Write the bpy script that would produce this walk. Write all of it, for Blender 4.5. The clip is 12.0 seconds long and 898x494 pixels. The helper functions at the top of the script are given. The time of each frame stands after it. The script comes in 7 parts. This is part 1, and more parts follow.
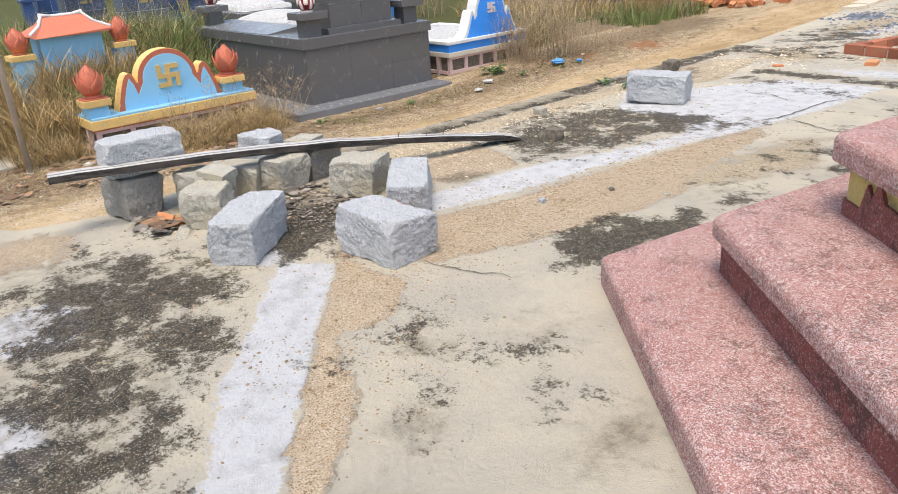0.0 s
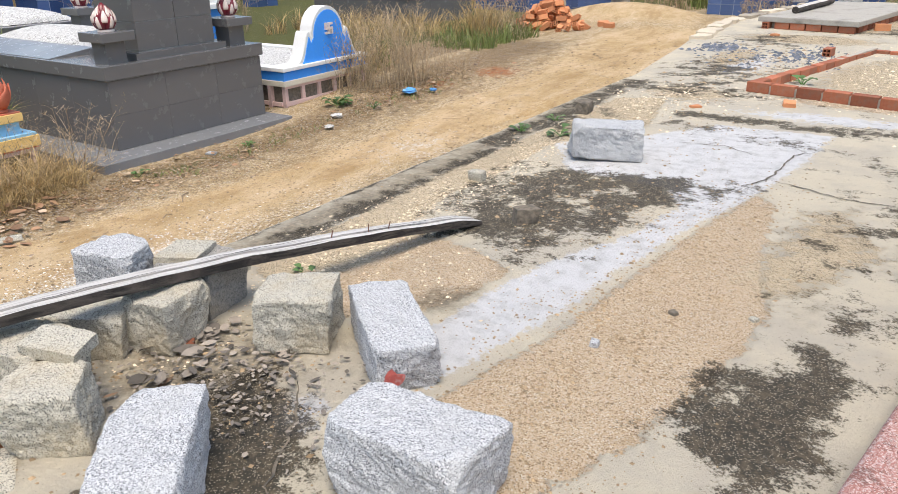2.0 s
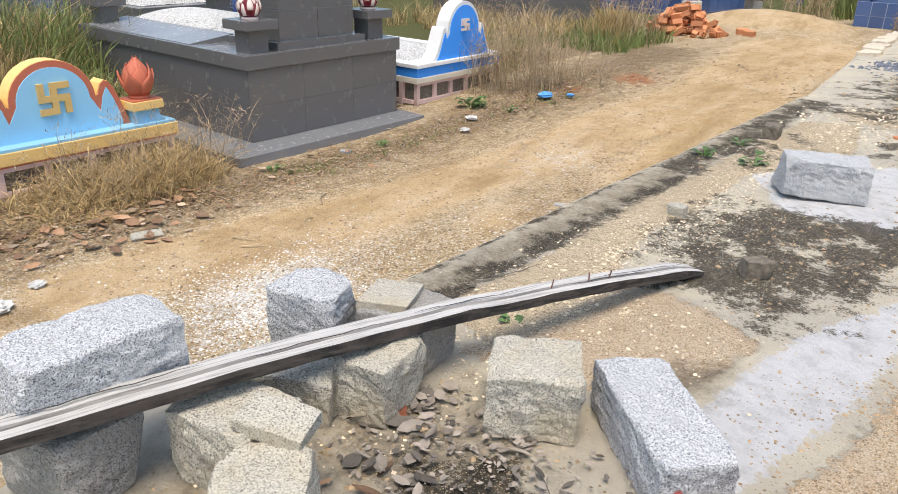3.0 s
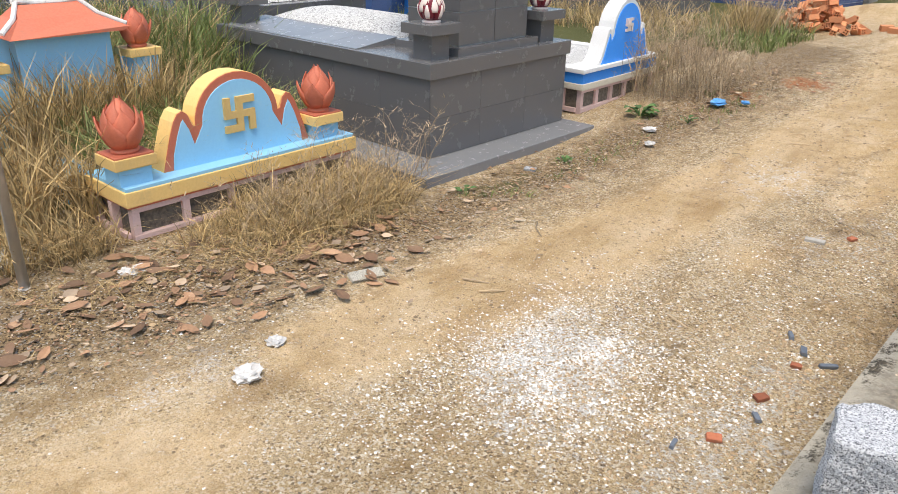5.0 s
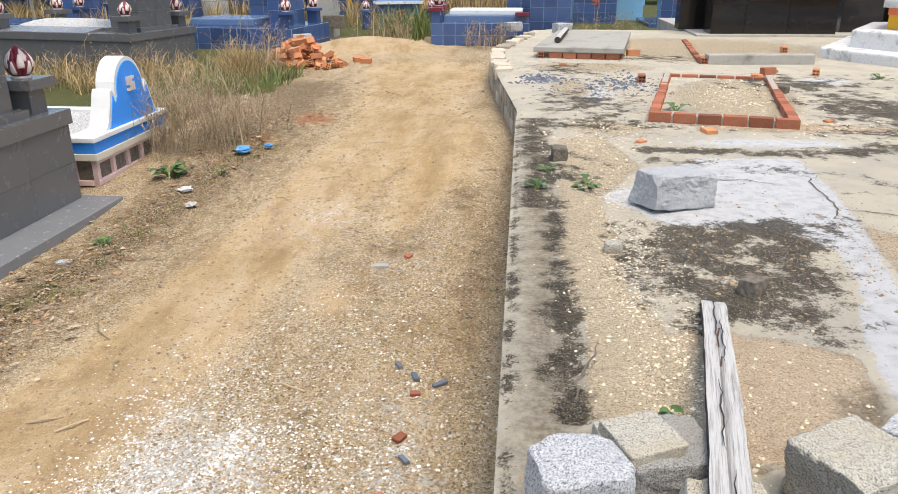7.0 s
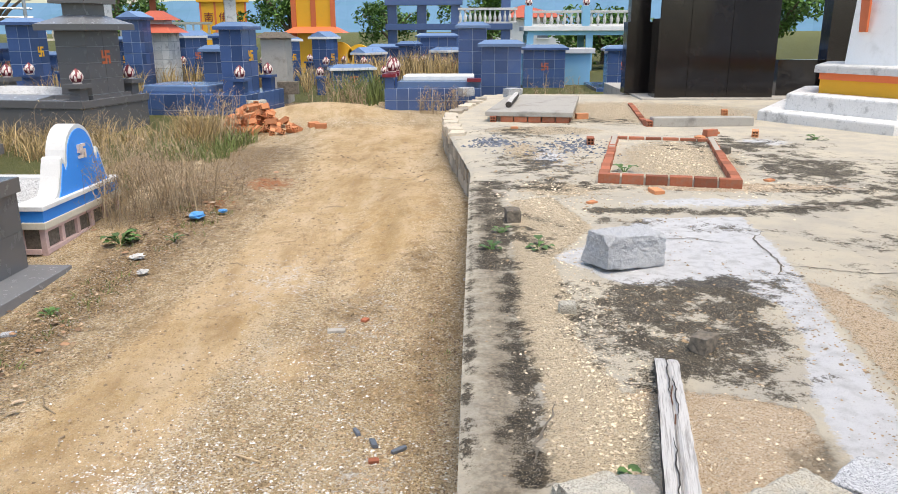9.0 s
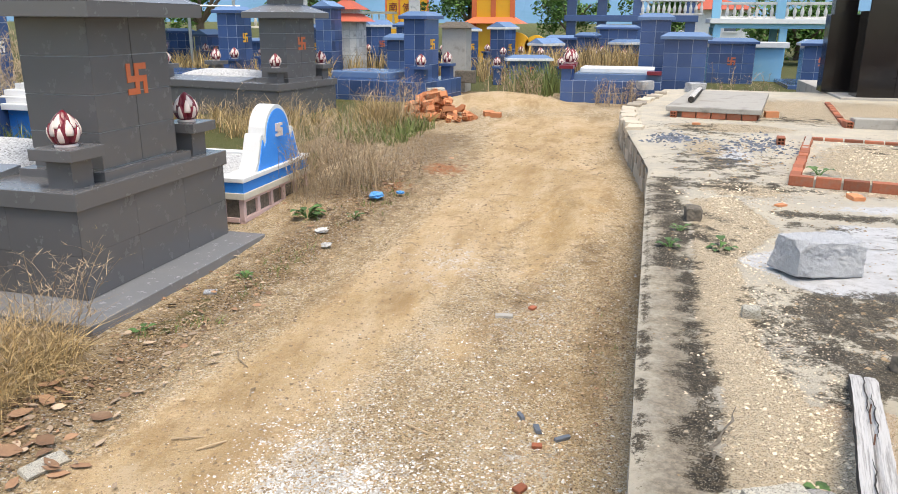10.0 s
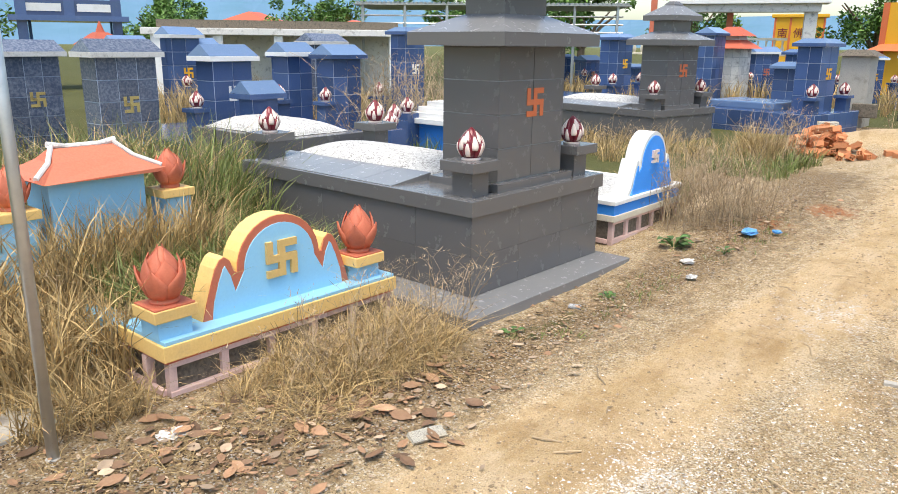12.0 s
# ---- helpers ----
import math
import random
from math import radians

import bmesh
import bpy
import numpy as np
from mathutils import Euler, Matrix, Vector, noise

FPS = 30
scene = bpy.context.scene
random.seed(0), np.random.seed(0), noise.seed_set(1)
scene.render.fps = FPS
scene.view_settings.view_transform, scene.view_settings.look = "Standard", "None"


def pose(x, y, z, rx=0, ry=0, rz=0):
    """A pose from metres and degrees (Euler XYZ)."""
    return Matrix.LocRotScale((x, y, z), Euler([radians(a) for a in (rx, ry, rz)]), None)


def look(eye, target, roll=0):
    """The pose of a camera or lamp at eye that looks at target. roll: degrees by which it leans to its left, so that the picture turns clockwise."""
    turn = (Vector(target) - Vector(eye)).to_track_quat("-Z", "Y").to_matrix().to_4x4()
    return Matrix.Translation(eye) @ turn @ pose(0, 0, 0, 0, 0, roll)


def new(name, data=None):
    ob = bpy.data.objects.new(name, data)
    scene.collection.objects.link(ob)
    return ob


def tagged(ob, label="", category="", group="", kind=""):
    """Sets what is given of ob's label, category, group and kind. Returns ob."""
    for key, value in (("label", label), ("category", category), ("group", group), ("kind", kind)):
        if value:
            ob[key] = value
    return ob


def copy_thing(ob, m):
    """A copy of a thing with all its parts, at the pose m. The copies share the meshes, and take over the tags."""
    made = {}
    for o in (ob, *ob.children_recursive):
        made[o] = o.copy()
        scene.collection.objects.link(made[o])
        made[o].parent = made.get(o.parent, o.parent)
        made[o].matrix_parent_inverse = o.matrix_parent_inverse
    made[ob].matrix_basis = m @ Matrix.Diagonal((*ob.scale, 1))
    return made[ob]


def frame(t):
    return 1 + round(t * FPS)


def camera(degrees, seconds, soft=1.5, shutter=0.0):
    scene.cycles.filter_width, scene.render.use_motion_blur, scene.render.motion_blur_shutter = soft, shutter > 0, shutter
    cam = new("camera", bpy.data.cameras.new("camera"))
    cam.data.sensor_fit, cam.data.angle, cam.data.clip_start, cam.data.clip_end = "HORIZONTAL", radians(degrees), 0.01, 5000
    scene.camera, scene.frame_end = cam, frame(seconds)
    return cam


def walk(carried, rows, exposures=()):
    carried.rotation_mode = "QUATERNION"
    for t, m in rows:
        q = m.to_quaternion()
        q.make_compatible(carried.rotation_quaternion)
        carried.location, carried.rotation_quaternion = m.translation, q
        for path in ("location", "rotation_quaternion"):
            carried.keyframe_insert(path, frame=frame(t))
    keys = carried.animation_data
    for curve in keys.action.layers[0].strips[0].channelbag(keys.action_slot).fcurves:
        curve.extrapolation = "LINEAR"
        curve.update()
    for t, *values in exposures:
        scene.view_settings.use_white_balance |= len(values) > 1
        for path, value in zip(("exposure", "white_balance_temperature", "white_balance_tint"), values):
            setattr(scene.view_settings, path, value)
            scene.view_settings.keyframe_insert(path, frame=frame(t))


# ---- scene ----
cam = camera(61.4, 12.0, soft=0.6)
METRES, EYE, TILT, LEAN, TURN = 4.76, 1.257, -22.7, 3.6, 49.4
ROWS = [
    (0.0, 0.0, 0.0, 0.0, -0.0, 0.0, -0.0),
    (0.5, -0.0378, 0.0816, 0.0243, -7.86, -0.45, 2.17),
    (1.0, -0.0619, 0.1612, 0.0526, -12.03, -0.03, 3.03),
    (1.5, -0.0925, 0.2309, 0.088, -14.32, 0.36, 3.07),
    (2.0, -0.1409, 0.298, 0.1168, -15.96, 0.34, 3.58),
    (2.5, -0.1838, 0.3612, 0.1374, -13.78, 0.32, 1.66),
    (3.0, -0.2258, 0.4165, 0.1615, -10.18, 0.01, -0.9),
    (3.5, -0.2819, 0.4703, 0.181, -5.04, -0.9, -2.79),
    (5.5, -0.5126, 0.622, 0.2323, -11.5, -0.96, -0.09),
    (6.0, -0.4998, 0.6562, 0.2494, -25.74, -1.39, 5.97),
    (6.5, -0.4964, 0.6636, 0.2556, -37.96, -2.28, 10.87),
    (7.0, -0.4975, 0.6664, 0.2607, -42.33, -1.5, 13.19),
    (9.0, -0.5002, 0.661, 0.2629, -45.67, 2.3, 14.33),
    (9.5, -0.5056, 0.664, 0.2631, -40.89, 3.11, 12.5),
    (10.0, -0.5182, 0.6677, 0.2611, -33.55, 4.2, 9.52),
    (10.5, -0.5358, 0.6679, 0.2622, -26.0, 5.54, 6.35),
    (11.0, -0.5464, 0.665, 0.2627, -19.89, 6.85, 3.75),
    (11.5, -0.5519, 0.6629, 0.2626, -14.09, 7.65, 1.46),
    (12.0, -0.557, 0.6618, 0.262, -8.67, 7.92, -0.84),
]
walk(cam, [(t, pose(0, 0, EYE, TILT, LEAN, TURN) @ pose(METRES * x, METRES * y, METRES * z, 90 + pitch, roll, yaw)) for t, x, y, z, yaw, pitch, roll in ROWS],
     exposures=((0.0, 0.85, 6850, 8), (7.0, 0.82, 6900, 7), (9.0, 0.82, 6900, 8), (12.0, 1.08, 6950, 6)))

# ---- world and light: bright overcast day ----
world = bpy.data.worlds.new("sky")
scene.world = world
world.use_nodes = True
wn = world.node_tree.nodes
sky = wn.new("ShaderNodeTexSky")
sky.sky_type, sky.sun_disc = "NISHITA", False
sky.sun_elevation, sky.sun_rotation = radians(72), radians(145)
sky.air_density, sky.dust_density, sky.ozone_density = 1.0, 2.0, 1.0
world.node_tree.links.new(sky.outputs[0], wn["Background"].inputs["Color"])
wn["Background"].inputs["Strength"].default_value = 0.15
sun = new("sun", bpy.data.lights.new("sun", "SUN"))
sun.data.energy, sun.data.angle, sun.data.color = 1.6, radians(28), (1.0, 0.93, 0.84)
toward = Vector((math.cos(radians(72)) * math.cos(radians(-55)), math.cos(radians(72)) * math.sin(radians(-55)), math.sin(radians(72))))
sun.matrix_world = look(toward * 30, (0, 0, 0))


# ---- materials ----
def tree(name):
    m = bpy.data.materials.new(name)
    m.use_nodes = True
    nt = m.node_tree
    return m, nt, nt.nodes["Principled BSDF"]


def node(nt, kind, **kw):
    n = nt.nodes.new(kind)
    for k, v in kw.items():
        n.inputs[k].default_value = v
    return n


def coords(nt, scale=(1, 1, 1), turn=0):
    tc, mp = nt.nodes.new("ShaderNodeTexCoord"), nt.nodes.new("ShaderNodeMapping")
    mp.inputs["Scale"].default_value = scale
    if turn:
        pre = nt.nodes.new("ShaderNodeMapping")
        pre.inputs["Rotation"].default_value = (radians(turn * 0.48), 0, radians(turn))
        nt.links.new(tc.outputs["Object"], pre.inputs["Vector"])
        nt.links.new(pre.outputs["Vector"], mp.inputs["Vector"])
        return mp.outputs["Vector"]
    nt.links.new(tc.outputs["Object"], mp.inputs["Vector"])
    return mp.outputs["Vector"]


def noise_tex(nt, vec, scale, detail=5.0, rough=0.6):
    n = node(nt, "ShaderNodeTexNoise", Scale=scale, Detail=detail, Roughness=rough)
    nt.links.new(vec, n.inputs["Vector"])
    return n.outputs["Fac"]


def ramp(nt, fac, lo, hi):
    r = node(nt, "ShaderNodeMapRange")
    r.interpolation_type = "SMOOTHSTEP"
    r.inputs["From Min"].default_value, r.inputs["From Max"].default_value = lo, hi
    nt.links.new(fac, r.inputs["Value"])
    return r.outputs["Result"]


def rgb(c):
    return (c[0], c[1], c[2], 1.0)


def mix(nt, fac, a, b, mode="MIX"):
    n = nt.nodes.new("ShaderNodeMix")
    n.data_type, n.blend_type = "RGBA", mode
    for sock, v in ((n.inputs[0], fac), (n.inputs[6], a), (n.inputs[7], b)):
        if isinstance(v, (int, float)):
            sock.default_value = v
        elif isinstance(v, tuple):
            sock.default_value = rgb(v)
        else:
            nt.links.new(v, sock)
    return n.outputs[2]


def calc(nt, op, a, b):
    n = nt.nodes.new("ShaderNodeMath")
    n.operation = op
    for sock, v in ((n.inputs[0], a), (n.inputs[1], b)):
        if isinstance(v, (int, float)):
            sock.default_value = v
        else:
            nt.links.new(v, sock)
    return n.outputs[0]


def relief(nt, bsdf, height, strength, distance):
    b = node(nt, "ShaderNodeBump", Strength=strength, Distance=distance)
    nt.links.new(height, b.inputs["Height"])
    nt.links.new(b.outputs["Normal"], bsdf.inputs["Normal"])


def attr(nt, name):
    a = nt.nodes.new("ShaderNodeAttribute")
    a.attribute_name = name
    return a.outputs["Fac"]


def plain(name, base, dark, stain, rough=0.6, grain=60.0, blotch=3.0, bump=0.25, amount=0.5, spec=0.5, jitter=0.15, metal=0.0, dirt=0.35):
    """Painted or stony surface: grain, blotches, stains and piece-to-piece variation."""
    m, nt, b = tree(name)
    v = coords(nt)
    fine, big, mid = noise_tex(nt, v, grain, 4), noise_tex(nt, v, blotch, 6, 0.65), noise_tex(nt, v, blotch * 5, 5, 0.7)
    col = mix(nt, calc(nt, "MULTIPLY", ramp(nt, fine, 0.35, 0.7), amount), base, dark)
    col = mix(nt, calc(nt, "MULTIPLY", ramp(nt, big, 0.5, 0.75), dirt), col, stain)
    col = mix(nt, calc(nt, "MULTIPLY", ramp(nt, mid, 0.58, 0.72), dirt * 0.7), col, stain)
    info = nt.nodes.new("ShaderNodeObjectInfo")
    geo = nt.nodes.new("ShaderNodeNewGeometry")
    rnd = calc(nt, "FRACT", calc(nt, "ADD", info.outputs["Random"], geo.outputs["Random Per Island"]), 0.0)
    n = node(nt, "ShaderNodeMapRange")
    n.inputs["To Min"].default_value, n.inputs["To Max"].default_value = 1 - jitter, 1 + jitter
    nt.links.new(rnd, n.inputs["Value"])
    hsv = nt.nodes.new("ShaderNodeHueSaturation")
    nt.links.new(col, hsv.inputs["Color"])
    nt.links.new(n.outputs["Result"], hsv.inputs["Value"])
    nt.links.new(hsv.outputs["Color"], b.inputs["Base Color"])
    rr = node(nt, "ShaderNodeMapRange")
    rr.inputs["To Min"].default_value, rr.inputs["To Max"].default_value = max(0.03, rough - 0.1), min(1, rough + 0.15)
    nt.links.new(mid, rr.inputs["Value"])
    nt.links.new(rr.outputs["Result"], b.inputs["Roughness"])
    b.inputs["Specular IOR Level"].default_value, b.inputs["Metallic"].default_value = spec, metal
    relief(nt, b, calc(nt, "ADD", fine, calc(nt, "MULTIPLY", mid, 0.6)), bump, 0.004)
    return m


def granite(name, light, grey, black, tint, scale=380.0, share=0.82):
    m, nt, b = tree(name)
    v = coords(nt)
    vo = node(nt, "ShaderNodeTexVoronoi", Scale=scale)
    nt.links.new(v, vo.inputs["Vector"])
    sep = nt.nodes.new("ShaderNodeSeparateColor")
    nt.links.new(vo.outputs["Color"], sep.inputs["Color"])
    col = mix(nt, ramp(nt, sep.outputs[0], 0.35, 0.75), light, grey)
    col = mix(nt, ramp(nt, sep.outputs[1], share, share + 0.06), col, black)
    col = mix(nt, calc(nt, "MULTIPLY", ramp(nt, noise_tex(nt, v, 45, 6, 0.75), 0.58, 0.70), 0.2), col, black)
    big = noise_tex(nt, v, 5.0, 5)
    col = mix(nt, calc(nt, "MULTIPLY", ramp(nt, big, 0.42, 0.68), 0.5), col, tint)
    nt.links.new(col, b.inputs["Base Color"])
    b.inputs["Roughness"].default_value = 0.85
    relief(nt, b, calc(nt, "ADD", noise_tex(nt, v, 90, 5), calc(nt, "MULTIPLY", sep.outputs[2], 0.7)), 0.75, 0.006)
    return m


def speckle(nt, v, scale):
    """Random colour channels of small cells, for chips and grains."""
    vo = node(nt, "ShaderNodeTexVoronoi", Scale=scale)
    nt.links.new(v, vo.inputs["Vector"])
    sep = nt.nodes.new("ShaderNodeSeparateColor")
    nt.links.new(vo.outputs["Color"], sep.inputs["Color"])
    return sep.outputs


def centred(nt, fac, k):
    return calc(nt, "MULTIPLY", calc(nt, "SUBTRACT", fac, 0.5), k)


def paving_material():
    """Cement paving with sand, pale screed and moss, laid by the point attributes."""
    m, nt, b = tree("worn_cement_paving")
    v = coords(nt)
    n1, n2, n3, n4, n5 = noise_tex(nt, v, 2.2, 8, 0.65), noise_tex(nt, v, 11, 9, 0.72), noise_tex(nt, v, 120, 4, 0.7), noise_tex(nt, v, 320, 2), noise_tex(nt, v, 42, 7, 0.7)
    cement = mix(nt, ramp(nt, n1, 0.38, 0.62), (0.62, 0.55, 0.425), (0.53, 0.475, 0.385))
    cement = mix(nt, calc(nt, "MULTIPLY", ramp(nt, n2, 0.54, 0.72), 0.35), cement, (0.36, 0.29, 0.20))
    cement = mix(nt, calc(nt, "MULTIPLY", ramp(nt, n3, 0.60, 0.70), 0.45), cement, (0.24, 0.20, 0.15))
    cement = mix(nt, calc(nt, "MULTIPLY", ramp(nt, n5, 0.62, 0.72), 0.25), cement, (0.22, 0.175, 0.12))
    pale = mix(nt, ramp(nt, n2, 0.42, 0.70), (0.66, 0.65, 0.645), (0.50, 0.49, 0.475))
    pale = mix(nt, calc(nt, "MULTIPLY", ramp(nt, n3, 0.62, 0.72), 0.4), pale, (0.30, 0.28, 0.26))
    edge = calc(nt, "ADD", centred(nt, n2, 0.75), centred(nt, n5, 0.45))
    pale_f = ramp(nt, calc(nt, "ADD", attr(nt, "pale"), edge), 0.47, 0.53)
    col = mix(nt, pale_f, cement, pale)
    g = speckle(nt, v, 290.0)
    sand = mix(nt, g[0], (0.60, 0.435, 0.27), (0.72, 0.58, 0.42))
    sand = mix(nt, ramp(nt, g[1], 0.80, 0.88), sand, (0.30, 0.19, 0.10))
    sand = mix(nt, ramp(nt, g[2], 0.88, 0.94), sand, (0.80, 0.72, 0.60))
    sand = mix(nt, calc(nt, "MULTIPLY", ramp(nt, n2, 0.5, 0.72), 0.45), sand, (0.42, 0.275, 0.15))
    sand_f = ramp(nt, calc(nt, "ADD", attr(nt, "sand"), edge), 0.46, 0.54)
    col = mix(nt, sand_f, col, sand)
    stone = mix(nt, g[2], (0.60, 0.455, 0.28), (0.78, 0.66, 0.48))
    stone = mix(nt, ramp(nt, g[1], 0.76, 0.86), stone, (0.24, 0.18, 0.12))
    stone = mix(nt, calc(nt, "MULTIPLY", ramp(nt, n5, 0.54, 0.68), 0.4), stone, (0.34, 0.26, 0.17))
    grit_f = ramp(nt, calc(nt, "ADD", attr(nt, "grit"), edge), 0.45, 0.58)
    col = mix(nt, grit_f, col, stone)
    # soft brown stains soaked into the cement
    stain_f = ramp(nt, calc(nt, "ADD", attr(nt, "stain"), centred(nt, n2, 1.1)), 0.35, 0.95)
    col = mix(nt, calc(nt, "MULTIPLY", stain_f, 0.75), col, mix(nt, ramp(nt, n5, 0.40, 0.62), (0.13, 0.10, 0.065), (0.34, 0.275, 0.19)))
    n6 = noise_tex(nt, v, 4.5, 6, 0.6)
    mossn = calc(nt, "ADD", calc(nt, "ADD", centred(nt, n6, 1.9), calc(nt, "ADD", centred(nt, n2, 1.0), centred(nt, n5, 1.1))), centred(nt, n3, 0.8))
    moss_f = ramp(nt, calc(nt, "ADD", attr(nt, "moss"), mossn), 0.40, 0.66)
    moss = mix(nt, ramp(nt, n5, 0.44, 0.64), (0.020, 0.017, 0.012), (0.10, 0.076, 0.047))
    moss = mix(nt, calc(nt, "MULTIPLY", ramp(nt, g[0], 0.86, 0.93), 0.8), moss, (0.40, 0.34, 0.25))
    col = mix(nt, calc(nt, "MULTIPLY", moss_f, 0.92), col, moss)
    nt.links.new(col, b.inputs["Base Color"])
    b.inputs["Roughness"].default_value = 0.9
    b.inputs["Specular IOR Level"].default_value = 0.25
    loose = calc(nt, "MAXIMUM", sand_f, grit_f)
    relief(nt, b, calc(nt, "ADD", calc(nt, "ADD", n2, calc(nt, "MULTIPLY", n5, 0.6)), calc(nt, "ADD", calc(nt, "MULTIPLY", n4, 0.35), calc(nt, "MULTIPLY", calc(nt, "MULTIPLY", loose, g[2]), 0.35))), 1.0, 0.02)
    return m


def terrazzo_material(name, base, deep, chip, share, grime):
    """Washed terrazzo: coloured cement full of small pale chips, worn pale in places and grimed in others."""
    m, nt, b = tree(name)
    v = coords(nt)
    g, h = speckle(nt, v, 240.0), speckle(nt, v, 420.0)
    n1, n2, n3 = noise_tex(nt, v, 1.7, 7, 0.65), noise_tex(nt, v, 9, 8, 0.72), noise_tex(nt, v, 70, 5, 0.7)
    col = mix(nt, ramp(nt, n2, 0.36, 0.66), base, deep)
    col = mix(nt, calc(nt, "MULTIPLY", ramp(nt, n3, 0.5, 0.66), 0.5), col, deep)
    worn = calc(nt, "ADD", centred(nt, n1, 0.55), centred(nt, n2, 0.35))
    chips = ramp(nt, calc(nt, "ADD", g[0], worn), share, share + 0.06)
    col = mix(nt, calc(nt, "MULTIPLY", chips, 0.85), col, mix(nt, g[1], chip, (0.42, 0.26, 0.23)))
    col = mix(nt, calc(nt, "MULTIPLY", ramp(nt, calc(nt, "ADD", h[0], worn), share + 0.02, share + 0.08), 0.7), col, chip)
    col = mix(nt, ramp(nt, h[1], 0.9, 0.95), col, (0.09, 0.045, 0.04))
    dirt = ramp(nt, calc(nt, "ADD", calc(nt, "ADD", n2, centred(nt, n3, 0.7)), centred(nt, n1, 0.5)), 0.54, 0.70)
    col = mix(nt, calc(nt, "MULTIPLY", dirt, grime), col, (0.085, 0.05, 0.04))
    nt.links.new(col, b.inputs["Base Color"])
    b.inputs["Roughness"].default_value = 0.8
    b.inputs["Specular IOR Level"].default_value = 0.3
    relief(nt, b, calc(nt, "ADD", calc(nt, "ADD", chips, n3), n2), 0.7, 0.006)
    return m


def ground_material():
    """Sand and fine gravel: tyre-smoothed ochre sand, chippings, leaf litter, brick dust and grass soil by attributes."""
    m, nt, b = tree("sandy_ground")
    v = coords(nt)
    n1, n2, n3 = noise_tex(nt, v, 1.1, 8, 0.65), noise_tex(nt, v, 9, 8, 0.7), noise_tex(nt, v, 60, 5, 0.7)
    g, h = speckle(nt, v, 95.0), speckle(nt, v, 210.0)
    track = ramp(nt, calc(nt, "ADD", attr(nt, "track"), calc(nt, "ADD", centred(nt, n2, 0.7), centred(nt, n1, 0.5))), 0.35, 0.7)
    grain = mix(nt, h[0], (0.56, 0.395, 0.205), (0.76, 0.59, 0.37))
    grain = mix(nt, ramp(nt, h[1], 0.80, 0.9), grain, (0.30, 0.195, 0.10))
    rough = mix(nt, calc(nt, "MULTIPLY", ramp(nt, n2, 0.46, 0.66), 0.6), grain, (0.40, 0.265, 0.13))
    rough = mix(nt, calc(nt, "MULTIPLY", ramp(nt, n3, 0.52, 0.66), 0.5), rough, (0.28, 0.18, 0.085))
    rough = mix(nt, calc(nt, "MULTIPLY", ramp(nt, g[0], 0.74, 0.80), 0.85), rough, (0.82, 0.71, 0.54))
    rough = mix(nt, calc(nt, "MULTIPLY", ramp(nt, g[1], 0.90, 0.94), 0.8), rough, (0.17, 0.115, 0.07))
    smooth = mix(nt, ramp(nt, n1, 0.36, 0.64), (0.51, 0.345, 0.165), (0.64, 0.465, 0.27))
    smooth = mix(nt, calc(nt, "MULTIPLY", ramp(nt, n2, 0.50, 0.66), 0.5), smooth, (0.38, 0.235, 0.10))
    smooth = mix(nt, calc(nt, "MULTIPLY", ramp(nt, h[0], 0.7, 0.85), 0.4), smooth, (0.74, 0.61, 0.43))
    smooth = mix(nt, calc(nt, "MULTIPLY", ramp(nt, h[1], 0.88, 0.94), 0.5), smooth, (0.28, 0.18, 0.09))
    streak = noise_tex(nt, coords(nt, (1, 0.3, 1)), 3.6, 9, 0.68)
    col = mix(nt, track, rough, smooth)
    col = mix(nt, calc(nt, "MULTIPLY", ramp(nt, streak, 0.50, 0.64), 0.5), col, (0.36, 0.225, 0.10))
    col = mix(nt, calc(nt, "MULTIPLY", ramp(nt, streak, 0.50, 0.36), 0.35), col, (0.76, 0.61, 0.42))
    edge = centred(nt, n2, 1.3)
    gravel = mix(nt, g[2], (0.62, 0.54, 0.44), (0.86, 0.83, 0.78))
    col = mix(nt, calc(nt, "MULTIPLY", ramp(nt, calc(nt, "ADD", attr(nt, "chips"), calc(nt, "ADD", edge, centred(nt, n3, 0.8))), 0.42, 0.7), ramp(nt, g[1], 0.3, 0.36)), col, gravel)
    litter = mix(nt, ramp(nt, n3, 0.38, 0.62), (0.20, 0.125, 0.065), (0.47, 0.335, 0.185))
    litter = mix(nt, ramp(nt, g[0], 0.86, 0.92), litter, (0.56, 0.50, 0.42))
    litter = mix(nt, ramp(nt, g[2], 0.86, 0.92), litter, (0.08, 0.055, 0.035))
    col = mix(nt, ramp(nt, calc(nt, "ADD", attr(nt, "litter"), calc(nt, "ADD", edge, centred(nt, n3, 0.9))), 0.46, 0.84), col, litter)
    red = mix(nt, ramp(nt, n3, 0.4, 0.6), (0.45, 0.14, 0.05), (0.50, 0.30, 0.16))
    col = mix(nt, ramp(nt, calc(nt, "ADD", attr(nt, "red"), edge), 0.5, 0.8), col, red)
    green = mix(nt, n3, (0.05, 0.08, 0.02), (0.22, 0.20, 0.08))
    col = mix(nt, ramp(nt, calc(nt, "ADD", attr(nt, "green"), edge), 0.45, 0.8), col, green)
    nt.links.new(col, b.inputs["Base Color"])
    b.inputs["Roughness"].default_value = 0.95
